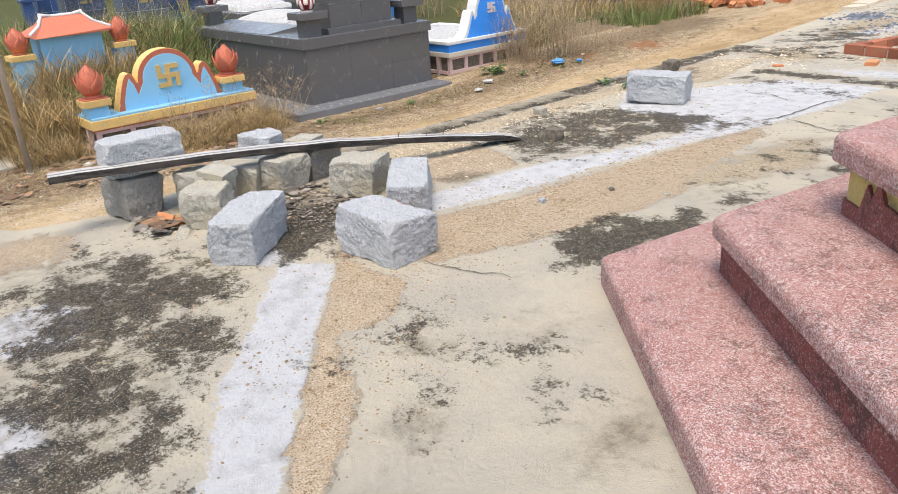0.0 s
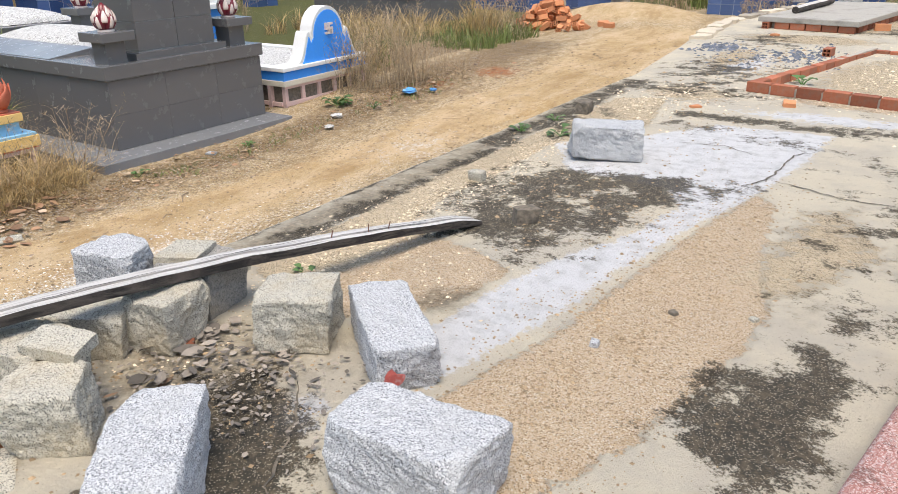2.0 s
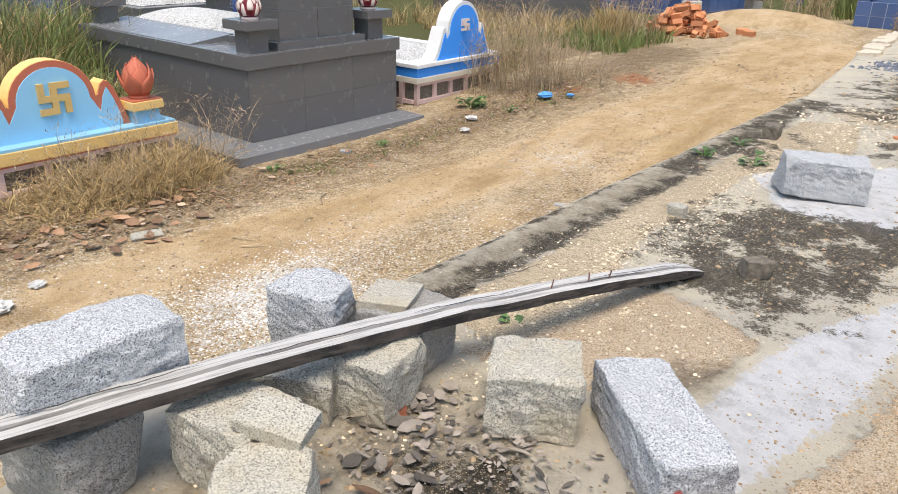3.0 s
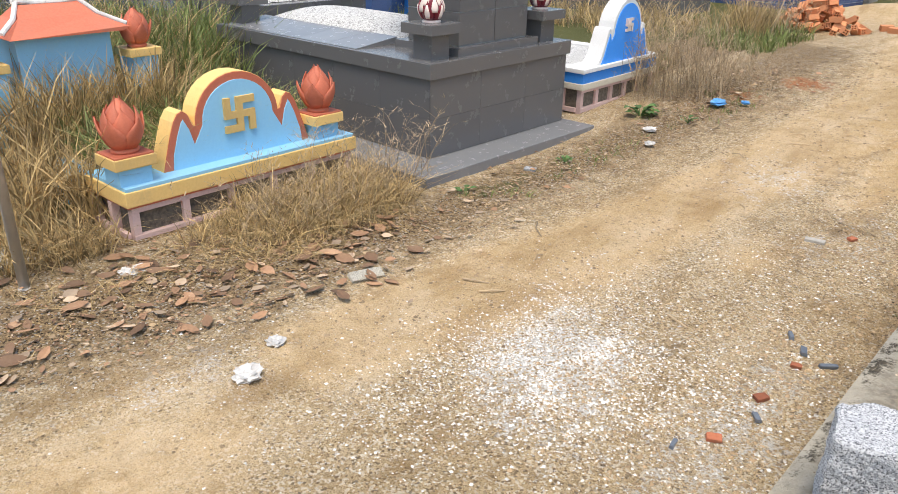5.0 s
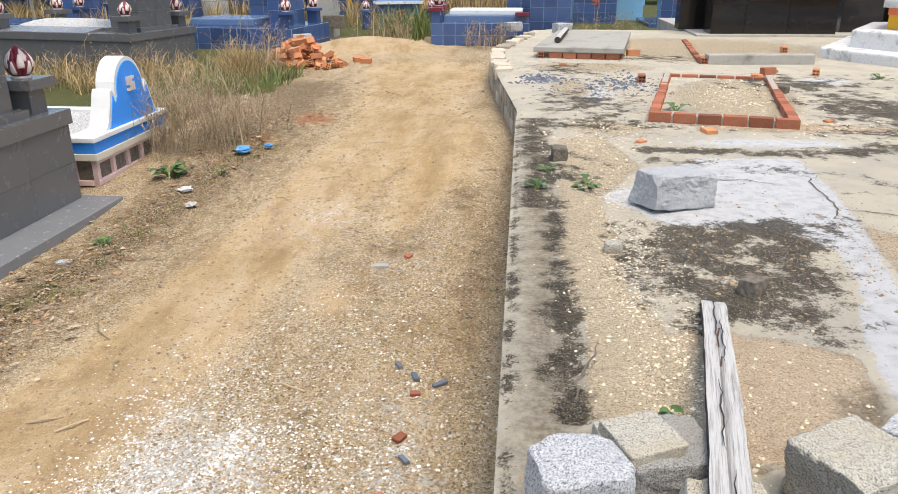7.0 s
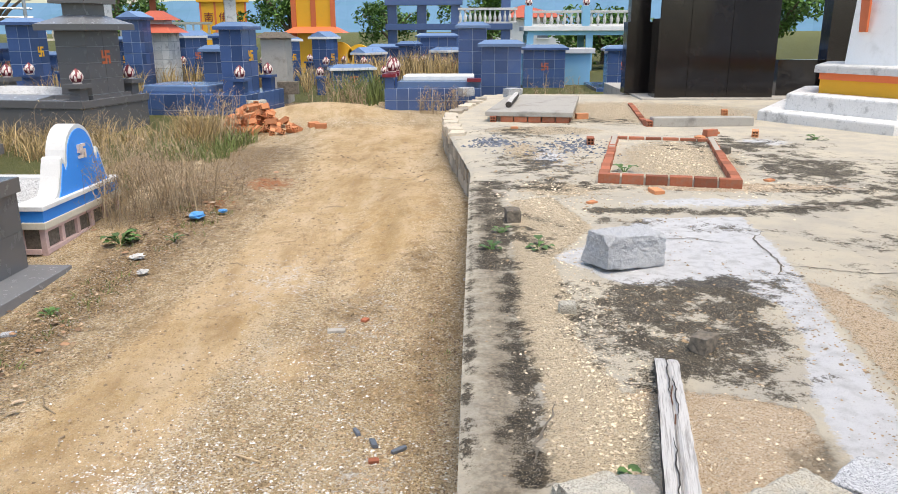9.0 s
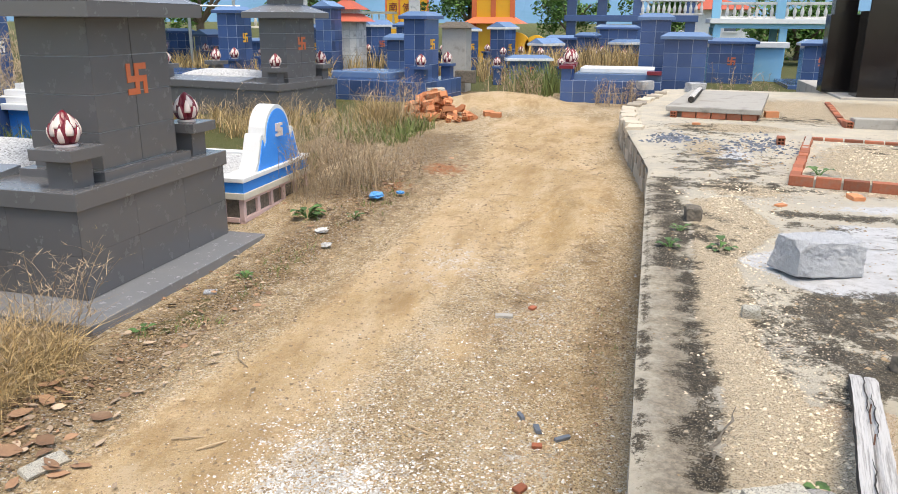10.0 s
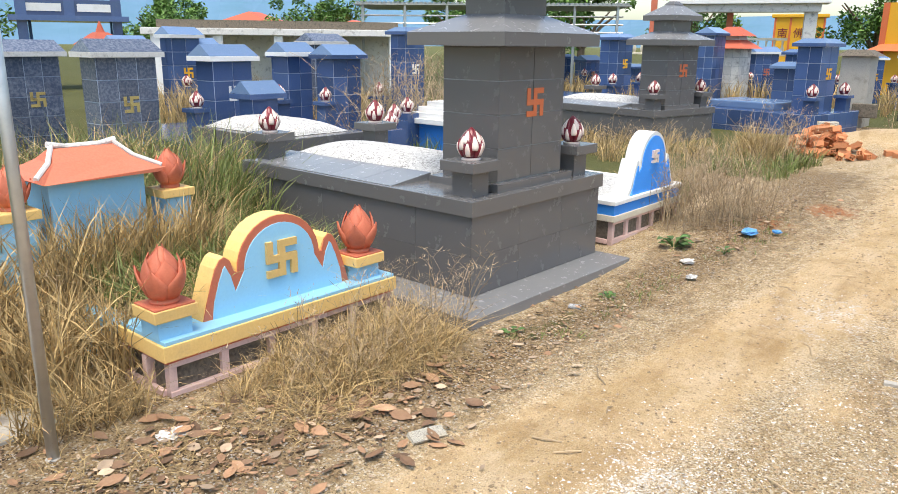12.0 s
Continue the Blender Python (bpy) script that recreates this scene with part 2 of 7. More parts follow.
    b.inputs["Specular IOR Level"].default_value = 0.2
    keep = calc(nt, "SUBTRACT", 1.0, calc(nt, "MULTIPLY", track, 0.6))
    relief(nt, b, calc(nt, "ADD", n2, calc(nt, "MULTIPLY", keep, calc(nt, "ADD", calc(nt, "MULTIPLY", n3, 0.6), calc(nt, "MULTIPLY", g[2], 0.5)))), 1.0, 0.05)
    return m


M_PAVE, M_GROUND = paving_material(), ground_material()
M_GRANITE = granite("white_granite", (0.63, 0.63, 0.635), (0.34, 0.345, 0.355), (0.10, 0.10, 0.11), (0.46, 0.46, 0.45), 360.0, 0.85)
M_BUFF = granite("buff_granite", (0.60, 0.56, 0.46), (0.40, 0.37, 0.31), (0.12, 0.11, 0.10), (0.46, 0.37, 0.235))
M_GREYSTONE = granite("grey_granite", (0.40, 0.38, 0.35), (0.27, 0.26, 0.24), (0.09, 0.09, 0.09), (0.33, 0.28, 0.21))
M_TERRAZZO = terrazzo_material("pink_terrazzo", (0.42, 0.215, 0.185), (0.30, 0.125, 0.105), (0.66, 0.56, 0.53), 0.76, 0.5)
M_TERRDARK = terrazzo_material("dark_red_terrazzo", (0.27, 0.085, 0.07), (0.19, 0.055, 0.045), (0.46, 0.30, 0.27), 0.90, 0.85)
M_YELLOWOLD = plain("weathered_yellow_paint", (0.55, 0.42, 0.15), (0.42, 0.31, 0.11), (0.10, 0.07, 0.04), 0.85, dirt=0.95, blotch=7.0)
M_GREYTILE = plain("dark_grey_glazed_tile", (0.138, 0.133, 0.132), (0.132, 0.128, 0.127), (0.155, 0.15, 0.145), 0.22, 200, 1.2, 0.008, jitter=0.035, dirt=0.15, amount=0.2)
# paler copy of the grey tile: dust plus sky reflection painted into the colour
M_DUSTYSHEENTILE = plain("dusty_grey_tile_painted_sheen", (0.22, 0.222, 0.228), (0.19, 0.19, 0.195), (0.30, 0.295, 0.28), 0.22, 200, 3, 0.02, jitter=0.06, dirt=0.35, amount=0.15)
M_GROUT = plain("grey_grout", (0.40, 0.40, 0.40), (0.30, 0.30, 0.30), (0.16, 0.16, 0.16), 0.9)
M_BLUETILE = plain("navy_glazed_tile", (0.062, 0.11, 0.245), (0.045, 0.085, 0.20), (0.13, 0.17, 0.28), 0.12, 90, 3, 0.03, jitter=0.25, dirt=0.3)
M_BLUEGROUT = plain("pale_blue_grout", (0.42, 0.47, 0.56), (0.32, 0.36, 0.45), (0.10, 0.12, 0.2), 0.8)
M_BLUEROOF = plain("light_blue_glazed_tile", (0.15, 0.235, 0.39), (0.11, 0.18, 0.32), (0.27, 0.33, 0.44), 0.15, 80, 3, 0.03, jitter=0.2)
M_FIGTILE = plain("figured_slate_tile", (0.07, 0.09, 0.14), (0.20, 0.22, 0.27), (0.04, 0.05, 0.09), 0.2, 28, 6, 0.05, amount=0.9, jitter=0.2)
M_BLACK = plain("black_polished_stone", (0.012, 0.010, 0.010), (0.02, 0.016, 0.015), (0.035, 0.028, 0.024), 0.08, 120, 2, 0.01, jitter=0.2)
M_WHITE = plain("white_paint", (0.80, 0.79, 0.77), (0.72, 0.71, 0.69), (0.50, 0.48, 0.44), 0.6, 70, 4, 0.15, dirt=0.35)
M_CREAM = plain("cream_paint", (0.74, 0.67, 0.54), (0.66, 0.58, 0.45), (0.45, 0.38, 0.28), 0.6)
M_SKYBLUE = plain("sky_blue_paint", (0.27, 0.56, 0.78), (0.24, 0.51, 0.73), (0.42, 0.60, 0.70), 0.65, 60, 3, 0.2, dirt=0.4, amount=0.4)
M_BRIGHTBLUE = plain("bright_blue_paint", (0.035, 0.27, 0.80), (0.03, 0.23, 0.72), (0.15, 0.36, 0.72), 0.5, dirt=0.3)
M_YELLOW = plain("ochre_yellow_paint", (0.78, 0.52, 0.19), (0.70, 0.45, 0.15), (0.50, 0.36, 0.18), 0.65, dirt=0.35)
M_GOLD = plain("golden_yellow_paint", (0.86, 0.44, 0.02), (0.78, 0.38, 0.02), (0.6, 0.35, 0.05), 0.6, dirt=0.3)
M_ORANGE = plain("orange_red_paint", (0.56, 0.155, 0.085), (0.48, 0.12, 0.065), (0.40, 0.17, 0.11), 0.6, dirt=0.4)
M_REDORANGE = plain("bright_orange_paint", (0.68, 0.16, 0.05), (0.6, 0.13, 0.04), (0.5, 0.2, 0.1), 0.5)
M_PINK = plain("faded_pink_paint", (0.66, 0.47, 0.43), (0.56, 0.38, 0.34), (0.42, 0.34, 0.30), 0.75, dirt=0.6)
M_MAROON = plain("maroon_glaze", (0.20, 0.012, 0.025), (0.14, 0.01, 0.02), (0.26, 0.05, 0.06), 0.3)
M_PETAL = plain("cream_petal_glaze", (0.80, 0.68, 0.60), (0.74, 0.58, 0.52), (0.60, 0.30, 0.28), 0.35, 40, 6, 0.1, dirt=0.3)
M_RUBBLE = plain("dark_rubble_masonry", (0.20, 0.165, 0.125), (0.10, 0.085, 0.065), (0.04, 0.04, 0.035), 0.95, 30, 8, 0.9, amount=0.9, dirt=0.8)
M_WALLSTONE = plain("retaining_wall_stone", (0.52, 0.44, 0.33), (0.38, 0.33, 0.27), (0.20, 0.15, 0.10), 0.95, 40, 5, 0.8, amount=0.7, jitter=0.35, dirt=0.5)
M_CONCRETE = plain("weathered_concrete", (0.44, 0.41, 0.36), (0.34, 0.31, 0.27), (0.12, 0.11, 0.09), 0.9, 60, 3, 0.5, dirt=0.6)
M_DIRTYWHITE = plain("mildewed_white_plaster", (0.70, 0.68, 0.65), (0.58, 0.56, 0.53), (0.14, 0.13, 0.12), 0.85, 50, 5, 0.5, dirt=0.75)
M_BRICK = plain("orange_red_brick", (0.36, 0.12, 0.06), (0.29, 0.085, 0.045), (0.25, 0.17, 0.12), 0.9, 60, 9, 0.6, jitter=0.35, dirt=0.75)
M_NEWBRICK = plain("new_orange_brick", (0.60, 0.25, 0.11), (0.50, 0.19, 0.085), (0.44, 0.24, 0.15), 0.85, 60, 6, 0.3, jitter=0.2, dirt=0.3)
M_MORTAR = plain("cement_mortar", (0.45, 0.40, 0.33), (0.35, 0.31, 0.26), (0.25, 0.22, 0.18), 0.95)
M_STEEL = plain("galvanised_steel", (0.55, 0.56, 0.57), (0.48, 0.49, 0.50), (0.35, 0.36, 0.38), 0.35, 20, 5, 0.05, metal=0.9)
M_BLUECHIP = plain("blue_grey_crushed_stone", (0.155, 0.17, 0.205), (0.10, 0.115, 0.14), (0.07, 0.075, 0.09), 0.9, jitter=0.4)
M_CHIP = plain("white_stone_chips", (0.82, 0.79, 0.74), (0.58, 0.52, 0.45), (0.5, 0.42, 0.32), 0.9, jitter=0.25)
M_GRITCHIP = plain("tan_grit", (0.74, 0.62, 0.45), (0.60, 0.48, 0.33), (0.34, 0.25, 0.16), 0.9, jitter=0.5)
M_BUFFCHIP = plain("buff_stone_chips", (0.38, 0.27, 0.16), (0.30, 0.21, 0.12), (0.16, 0.11, 0.06), 0.95, jitter=0.4)
M_LEAF = plain("dry_brown_leaf", (0.29, 0.165, 0.09), (0.20, 0.11, 0.06), (0.42, 0.30, 0.20), 0.7, 40, 8, 0.3, jitter=0.6)
M_LEAFPALE = plain("faded_dry_leaf", (0.46, 0.34, 0.23), (0.38, 0.27, 0.18), (0.30, 0.20, 0.13), 0.7, 40, 8, 0.3, jitter=0.4)
M_STRAW = plain("dry_straw_grass", (0.47, 0.335, 0.155), (0.36, 0.245, 0.105), (0.22, 0.135, 0.06), 0.7, 20, 3, 0.0, jitter=0.6)
M_TWIG = plain("dead_weed_stems", (0.42, 0.315, 0.195), (0.32, 0.23, 0.135), (0.20, 0.135, 0.08), 0.8, 20, 3, 0.0, jitter=0.5)
M_GRASS = plain("green_grass", (0.17, 0.205, 0.055), (0.11, 0.15, 0.035), (0.30, 0.27, 0.10), 0.6, 20, 3, 0.0, jitter=0.45)
M_WEED = plain("bright_green_weed", (0.095, 0.18, 0.045), (0.06, 0.13, 0.03), (0.17, 0.20, 0.07), 0.55, 20, 3, 0.1, jitter=0.3)
M_CROWN = plain("tree_foliage", (0.10, 0.20, 0.035), (0.06, 0.13, 0.022), (0.16, 0.25, 0.06), 0.65, 10, 2, 0.0, jitter=0.55)
M_BARK = plain("tree_bark", (0.18, 0.13, 0.09), (0.12, 0.09, 0.06), (0.08, 0.06, 0.04), 0.95)
M_REDROOF = plain("red_roof_tile", (0.50, 0.11, 0.06), (0.42, 0.09, 0.05), (0.36, 0.12, 0.08), 0.75)
M_TIN = plain("grey_tin_roof", (0.30, 0.32, 0.31), (0.25, 0.27, 0.26), (0.2, 0.2, 0.19), 0.5)
M_SLATE = plain("slate_tile_chip", (0.13, 0.15, 0.18), (0.10, 0.11, 0.13), (0.25, 0.25, 0.25), 0.4)
M_BLUEPLASTIC = plain("blue_plastic_film", (0.10, 0.32, 0.62), (0.08, 0.26, 0.55), (0.35, 0.5, 0.65), 0.3)
M_CLEARPLASTIC = plain("crumpled_pale_plastic", (0.62, 0.60, 0.57), (0.5, 0.48, 0.45), (0.35, 0.32, 0.28), 0.25, 30, 8, 0.5)
M_RED = plain("red_paint_mark", (0.46, 0.10, 0.085), (0.40, 0.09, 0.08), (0.50, 0.36, 0.34), 0.9, 90, 30, 0.4, dirt=0.9)
# distance haze painted into the hill colour as blue
M_HILL = plain("hill_painted_blue_haze", (0.16, 0.29, 0.42), (0.12, 0.25, 0.33), (0.14, 0.27, 0.28), 1.0, 0.05, 0.01, 0.0, spec=0.0)
M_RUST = plain("rusty_nail", (0.16, 0.07, 0.04), (0.1, 0.05, 0.03), (0.07, 0.04, 0.03), 0.8)
M_PEBBLEBED = granite("white_pebble_bed", (0.66, 0.65, 0.63), (0.46, 0.45, 0.43), (0.22, 0.21, 0.20), (0.56, 0.55, 0.53), 85.0, 0.80)


def wood_material():
    m, nt, b = tree("weathered_wood_shaded_sides")
    v = coords(nt, (60, 1.5, 16), 12)
    f, g = noise_tex(nt, v, 3.0, 8, 0.7), noise_tex(nt, coords(nt), 6.0, 6)
    # shade painted into the grain colour: near-black wherever the face isn't turned up
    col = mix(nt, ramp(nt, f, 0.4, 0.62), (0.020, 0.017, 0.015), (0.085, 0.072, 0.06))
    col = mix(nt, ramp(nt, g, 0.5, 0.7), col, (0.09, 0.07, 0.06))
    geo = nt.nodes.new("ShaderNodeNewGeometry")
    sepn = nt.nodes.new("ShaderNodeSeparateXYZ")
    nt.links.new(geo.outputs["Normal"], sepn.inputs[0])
    # upward faces take a much paler grey, as if lit from above
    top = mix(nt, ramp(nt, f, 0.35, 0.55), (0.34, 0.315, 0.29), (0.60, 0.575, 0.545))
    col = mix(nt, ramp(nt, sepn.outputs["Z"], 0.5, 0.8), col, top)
    nt.links.new(col, b.inputs["Base Color"])
    b.inputs["Roughness"].default_value = 0.9
    relief(nt, b, f, 0.9, 0.008)
    return m


M_WOOD = wood_material()
M_SPLIT = plain("dark_wood_split", (0.035, 0.03, 0.026), (0.02, 0.018, 0.016), (0.06, 0.05, 0.04), 0.95)


# ---- shape helpers ----
def part(name, bm, material, parent=None, label="", smooth=False):
    me = bpy.data.meshes.new(name)
    bm.normal_update()
    bm.to_mesh(me)
    bm.free()
    me.materials.append(material)
    if smooth:
        for p in me.polygons:
            p.use_smooth = True
    ob = new(name, me)
    ob.parent = parent
    if label:
        ob["label"] = label
    return ob


def mesh_arrays(name, verts, faces, material, parent=None, label=""):
    me = bpy.data.meshes.new(name)
    me.from_pydata(verts, [], faces)
    me.materials.append(material)
    ob = new(name, me)
    ob.parent = parent
    if label:
        ob["label"] = label
    return ob


def thing(name, m, label, category, group="", kind=""):
    ob = new(name)
    ob.matrix_world = m
    return tagged(ob, label, category, group, kind)


def box(x0, x1, y0, y1, z0, z1, bevel=0.0, bm=None):
    bm = bm or bmesh.new()
    made = bmesh.ops.create_cube(bm, size=1.0, matrix=Matrix.Translation(((x0 + x1) / 2, (y0 + y1) / 2, (z0 + z1) / 2)) @ Matrix.Diagonal((x1 - x0, y1 - y0, z1 - z0, 1)))
    if bevel:
        edges = list({e for v in made["verts"] for e in v.link_edges})
        bmesh.ops.bevel(bm, geom=edges, offset=bevel, segments=2, affect="EDGES", profile=0.6)
    return bm


def frustum(bx, by, tx, ty, z0, z1, bm=None, ox=0.0, oy=0.0):
    """Hipped block: half sizes at the foot and at the top."""
    bm = bm or bmesh.new()
    lo = [bm.verts.new((ox + sx * bx, oy + sy * by, z0)) for sx, sy in ((-1, -1), (1, -1), (1, 1), (-1, 1))]
    hi = [bm.verts.new((ox + sx * tx, oy + sy * ty, z1)) for sx, sy in ((-1, -1), (1, -1), (1, 1), (-1, 1))]
    bm.faces.new(lo[::-1])
    bm.faces.new(hi)
    for i in range(4):
        bm.faces.new((lo[i], lo[(i + 1) % 4], hi[(i + 1) % 4], hi[i]))
    return bm


def lathe(profile, n=20, bm=None):
    bm = bm or bmesh.new()
    rings = [[bm.verts.new((r * math.cos(2 * math.pi * i / n), r * math.sin(2 * math.pi * i / n), z)) for i in range(n)] for r, z in profile]
    for a, b in zip(rings, rings[1:]):
        for i in range(n):
            bm.faces.new((a[i], a[(i + 1) % n], b[(i + 1) % n], b[i]))
    bm.faces.new(rings[0][::-1])
    bm.faces.new(rings[-1])
    return bm


def extrude_yz(outline, x0, x1, bm=None):
    """A flat outline of (y, z), given thickness from x0 to x1."""
    bm = bm or bmesh.new()
    a = [bm.verts.new((x0, y, z)) for y, z in outline]
    b = [bm.verts.new((x1, y, z)) for y, z in outline]
    n = len(a)
    bm.faces.new(a[::-1])
    bm.faces.new(b)
    for i in range(n):
        bm.faces.new((a[i], a[(i + 1) % n], b[(i + 1) % n], b[i]))
    bmesh.ops.recalc_face_normals(bm, faces=bm.faces[:])
    return bm


def tube(points, r, n=8, bm=None):
    bm = bm or bmesh.new()
    rings = []
    for i, p in enumerate(points):
        d = (Vector(points[min(i + 1, len(points) - 1)]) - Vector(points[max(i - 1, 0)])).normalized()
        q = d.to_track_quat("Z", "Y")
        rr = r[i] if isinstance(r, (list, tuple)) else r
        rings.append([bm.verts.new(Vector(p) + q @ Vector((rr * math.cos(2 * math.pi * k / n), rr * math.sin(2 * math.pi * k / n), 0))) for k in range(n)])
    for a, b in zip(rings, rings[1:]):
        for k in range(n):
            bm.faces.new((a[k], a[(k + 1) % n], b[(k + 1) % n], b[k]))
    bm.faces.new(rings[0][::-1])
    bm.faces.new(rings[-1])
    return bm


def hash_noise(x, y, seed=0):
    """Smooth value noise on arrays."""
    xi, yi = np.floor(x).astype(np.int64), np.floor(y).astype(np.int64)
    fx, fy = x - xi, y - yi
    fx, fy = fx * fx * (3 - 2 * fx), fy * fy * (3 - 2 * fy)

    def h(a, b):
        n = (a * 374761393 + b * 668265263 + seed * 1442695041) & 0x7FFFFFFF
        n = ((n ^ (n >> 13)) * 1274126177) & 0x7FFFFFFF
        return ((n ^ (n >> 16)) & 0xFFFF) / 65535.0
    return (h(xi, yi) * (1 - fx) + h(xi + 1, yi) * fx) * (1 - fy) + (h(xi, yi + 1) * (1 - fx) + h(xi + 1, yi + 1) * fx) * fy


def fbm(x, y, scale, octaves=4, seed=0):
    out, amp, tot = 0, 1.0, 0.0
    for o in range(octaves):
        out = out + amp * hash_noise(x * scale * 2 ** o, y * scale * 2 ** o, seed + o)
        tot += amp
        amp *= 0.5
    return out / tot


def blob(x, y, cx, cy, rx, ry, turn=0.0):
    """1 at the middle of an ellipse, 0.5 on its rim, 0 far off."""
    c, s = math.cos(radians(turn)), math.sin(radians(turn))
    u, w = ((x - cx) * c + (y - cy) * s) / rx, (-(x - cx) * s + (y - cy) * c) / ry
    return np.clip(1 - 0.5 * np.sqrt(u * u + w * w), 0, 1)


def band(x, y, points):
    """1 on a wandering strip (x, y, half width), 0.5 on its rim."""
    best = np.full(np.shape(x), -9.0)
    for (ax, ay, aw), (bx, by, bw) in zip(points, points[1:]):
        dx, dy = bx - ax, by - ay
        s = np.clip(((x - ax) * dx + (y - ay) * dy) / (dx * dx + dy * dy), 0, 1)
        d = np.hypot(x - ax - s * dx, y - ay - s * dy)
        w = aw + (bw - aw) * s
        best = np.maximum(best, 1 - 0.5 * d / w)
    return np.clip(best, 0, 1)


def poly(x, y, points, soft=0.3):
    """0.5 on a polygon's rim, rising inwards and falling outwards over the soft width."""
    best, odd = np.full(np.shape(x), 9.0), np.zeros(np.shape(x), bool)
    for (ax, ay), (bx, by) in zip(points, points[1:] + points[:1]):
        dx, dy = bx - ax, by - ay
        s = np.clip(((x - ax) * dx + (y - ay) * dy) / (dx * dx + dy * dy + 1e-9), 0, 1)
        best = np.minimum(best, np.hypot(x - ax - s * dx, y - ay - s * dy))
        odd ^= ((ay > y) != (by > y)) & (x < ax + (y - ay) * dx / (dy + (1e-9 if dy >= 0 else -1e-9)))
    return np.clip(0.5 + np.where(odd, best, -best) / soft, 0, 1)


def sheet(name, xs, ys, height, masks, material, warp=None):
    """A ground sheet on a grid, with point attributes."""
    gx, gy = np.meshgrid(xs, ys)
    if warp:
        gx = warp(gx, gy)
    gz = height(gx, gy)
    nx, ny = len(xs), len(ys)
    co = np.stack([gx, gy, gz], -1).reshape(-1, 3)
    i = (np.arange(ny - 1)[:, None] * nx + np.arange(nx - 1)[None]).reshape(-1)
    quads = np.stack([i, i + 1, i + 1 + nx, i + nx], -1)
    me = bpy.data.meshes.new(name)
    me.vertices.add(len(co))
    me.vertices.foreach_set("co", co.ravel())
    me.loops.add(quads.size)
    me.loops.foreach_set("vertex_index", quads.ravel())
    me.polygons.add(len(quads))
    me.polygons.foreach_set("loop_start", np.arange(len(quads)) * 4)
    me.update()
    me.validate()
    for key, f in masks.items():
        at = me.attributes.new(key, "FLOAT", "POINT")
        at.data.foreach_set("value", np.ascontiguousarray(f(gx, gy), dtype=np.float32).ravel())
    me.polygons.foreach_set("use_smooth", [True] * len(quads))
    me.materials.append(material)
    return new(name, me)


# ---- setting: the sandy lane, the raised paved platform and its retaining wall ----
def lane_z(y):
    return np.interp(y, [-50, 3, 5.5, 7.5, 9, 14, 60, 400], [-0.64, -0.64, -0.62, -0.49, -0.41, -0.36, -0.3, 1.0])


def edge_x(y):
    return np.interp(y, [-8, 0.3, 0.6, 1.0, 1.4, 7.0, 7.75, 12.0, 13.0, 16.2, 17], [-4.6, -4.6, -4.2, -4.08, -4.17, -4.19, -4.18, -4.66, -4.66, -4.1, -4.0])


def ground_height(x, y):
    z = lane_z(y) + 0.035 * (fbm(x, y, 1.3, 4, 3) - 0.5) + 0.012 * (fbm(x, y, 9, 3, 5) - 0.5)
    lane = np.clip((x + 7.4) / 0.6, 0, 1)
    rut = np.sin((x - 0.28 * np.sin(y * 0.7)) * 4.2) * 0.018 * lane
    z = z + rut * np.clip((y - 4) / 2, 0, 1) * np.clip((12 - y) / 2, 0, 1)
    z = z + 0.03 * np.sin(y * 26 + 3 * fbm(x, y, 2, 2, 8) * 6) * blob(x, y, -5.0, 7.3, 0.7, 1.0) ** 2
    z = z + 0.022 * (fbm(x * 1.0, y * 0.22, 5.0, 4, 21) - 0.5) * lane * (x < -4.3) + 0.016 * (fbm(x, y, 4.5, 4, 23) - 0.5)
    z = z + 0.38 * np.exp(-((x + 7.0) / 1.6) ** 2 - ((y - 15.0) / 1.1) ** 2)
    z = z + 0.16 * np.exp(-((x + 4.75) / 0.45) ** 2 - ((y - 8.0) / 1.3) ** 2)
    z = z + 0.05 * np.exp(-((x + 7.9) / 0.7) ** 2 - ((y - 2.6) / 1.6) ** 2)
    return z - 0.25 * np.clip((x + 4.0) / 0.5, 0, 1) * (y < 18)


def spacing(points, steps):
    out = [np.arange(a, b, s) for (a, b), s in zip(zip(points, points[1:]), steps)]
    return np.unique(np.round(np.concatenate(out + [np.array([points[-1]])]), 4))


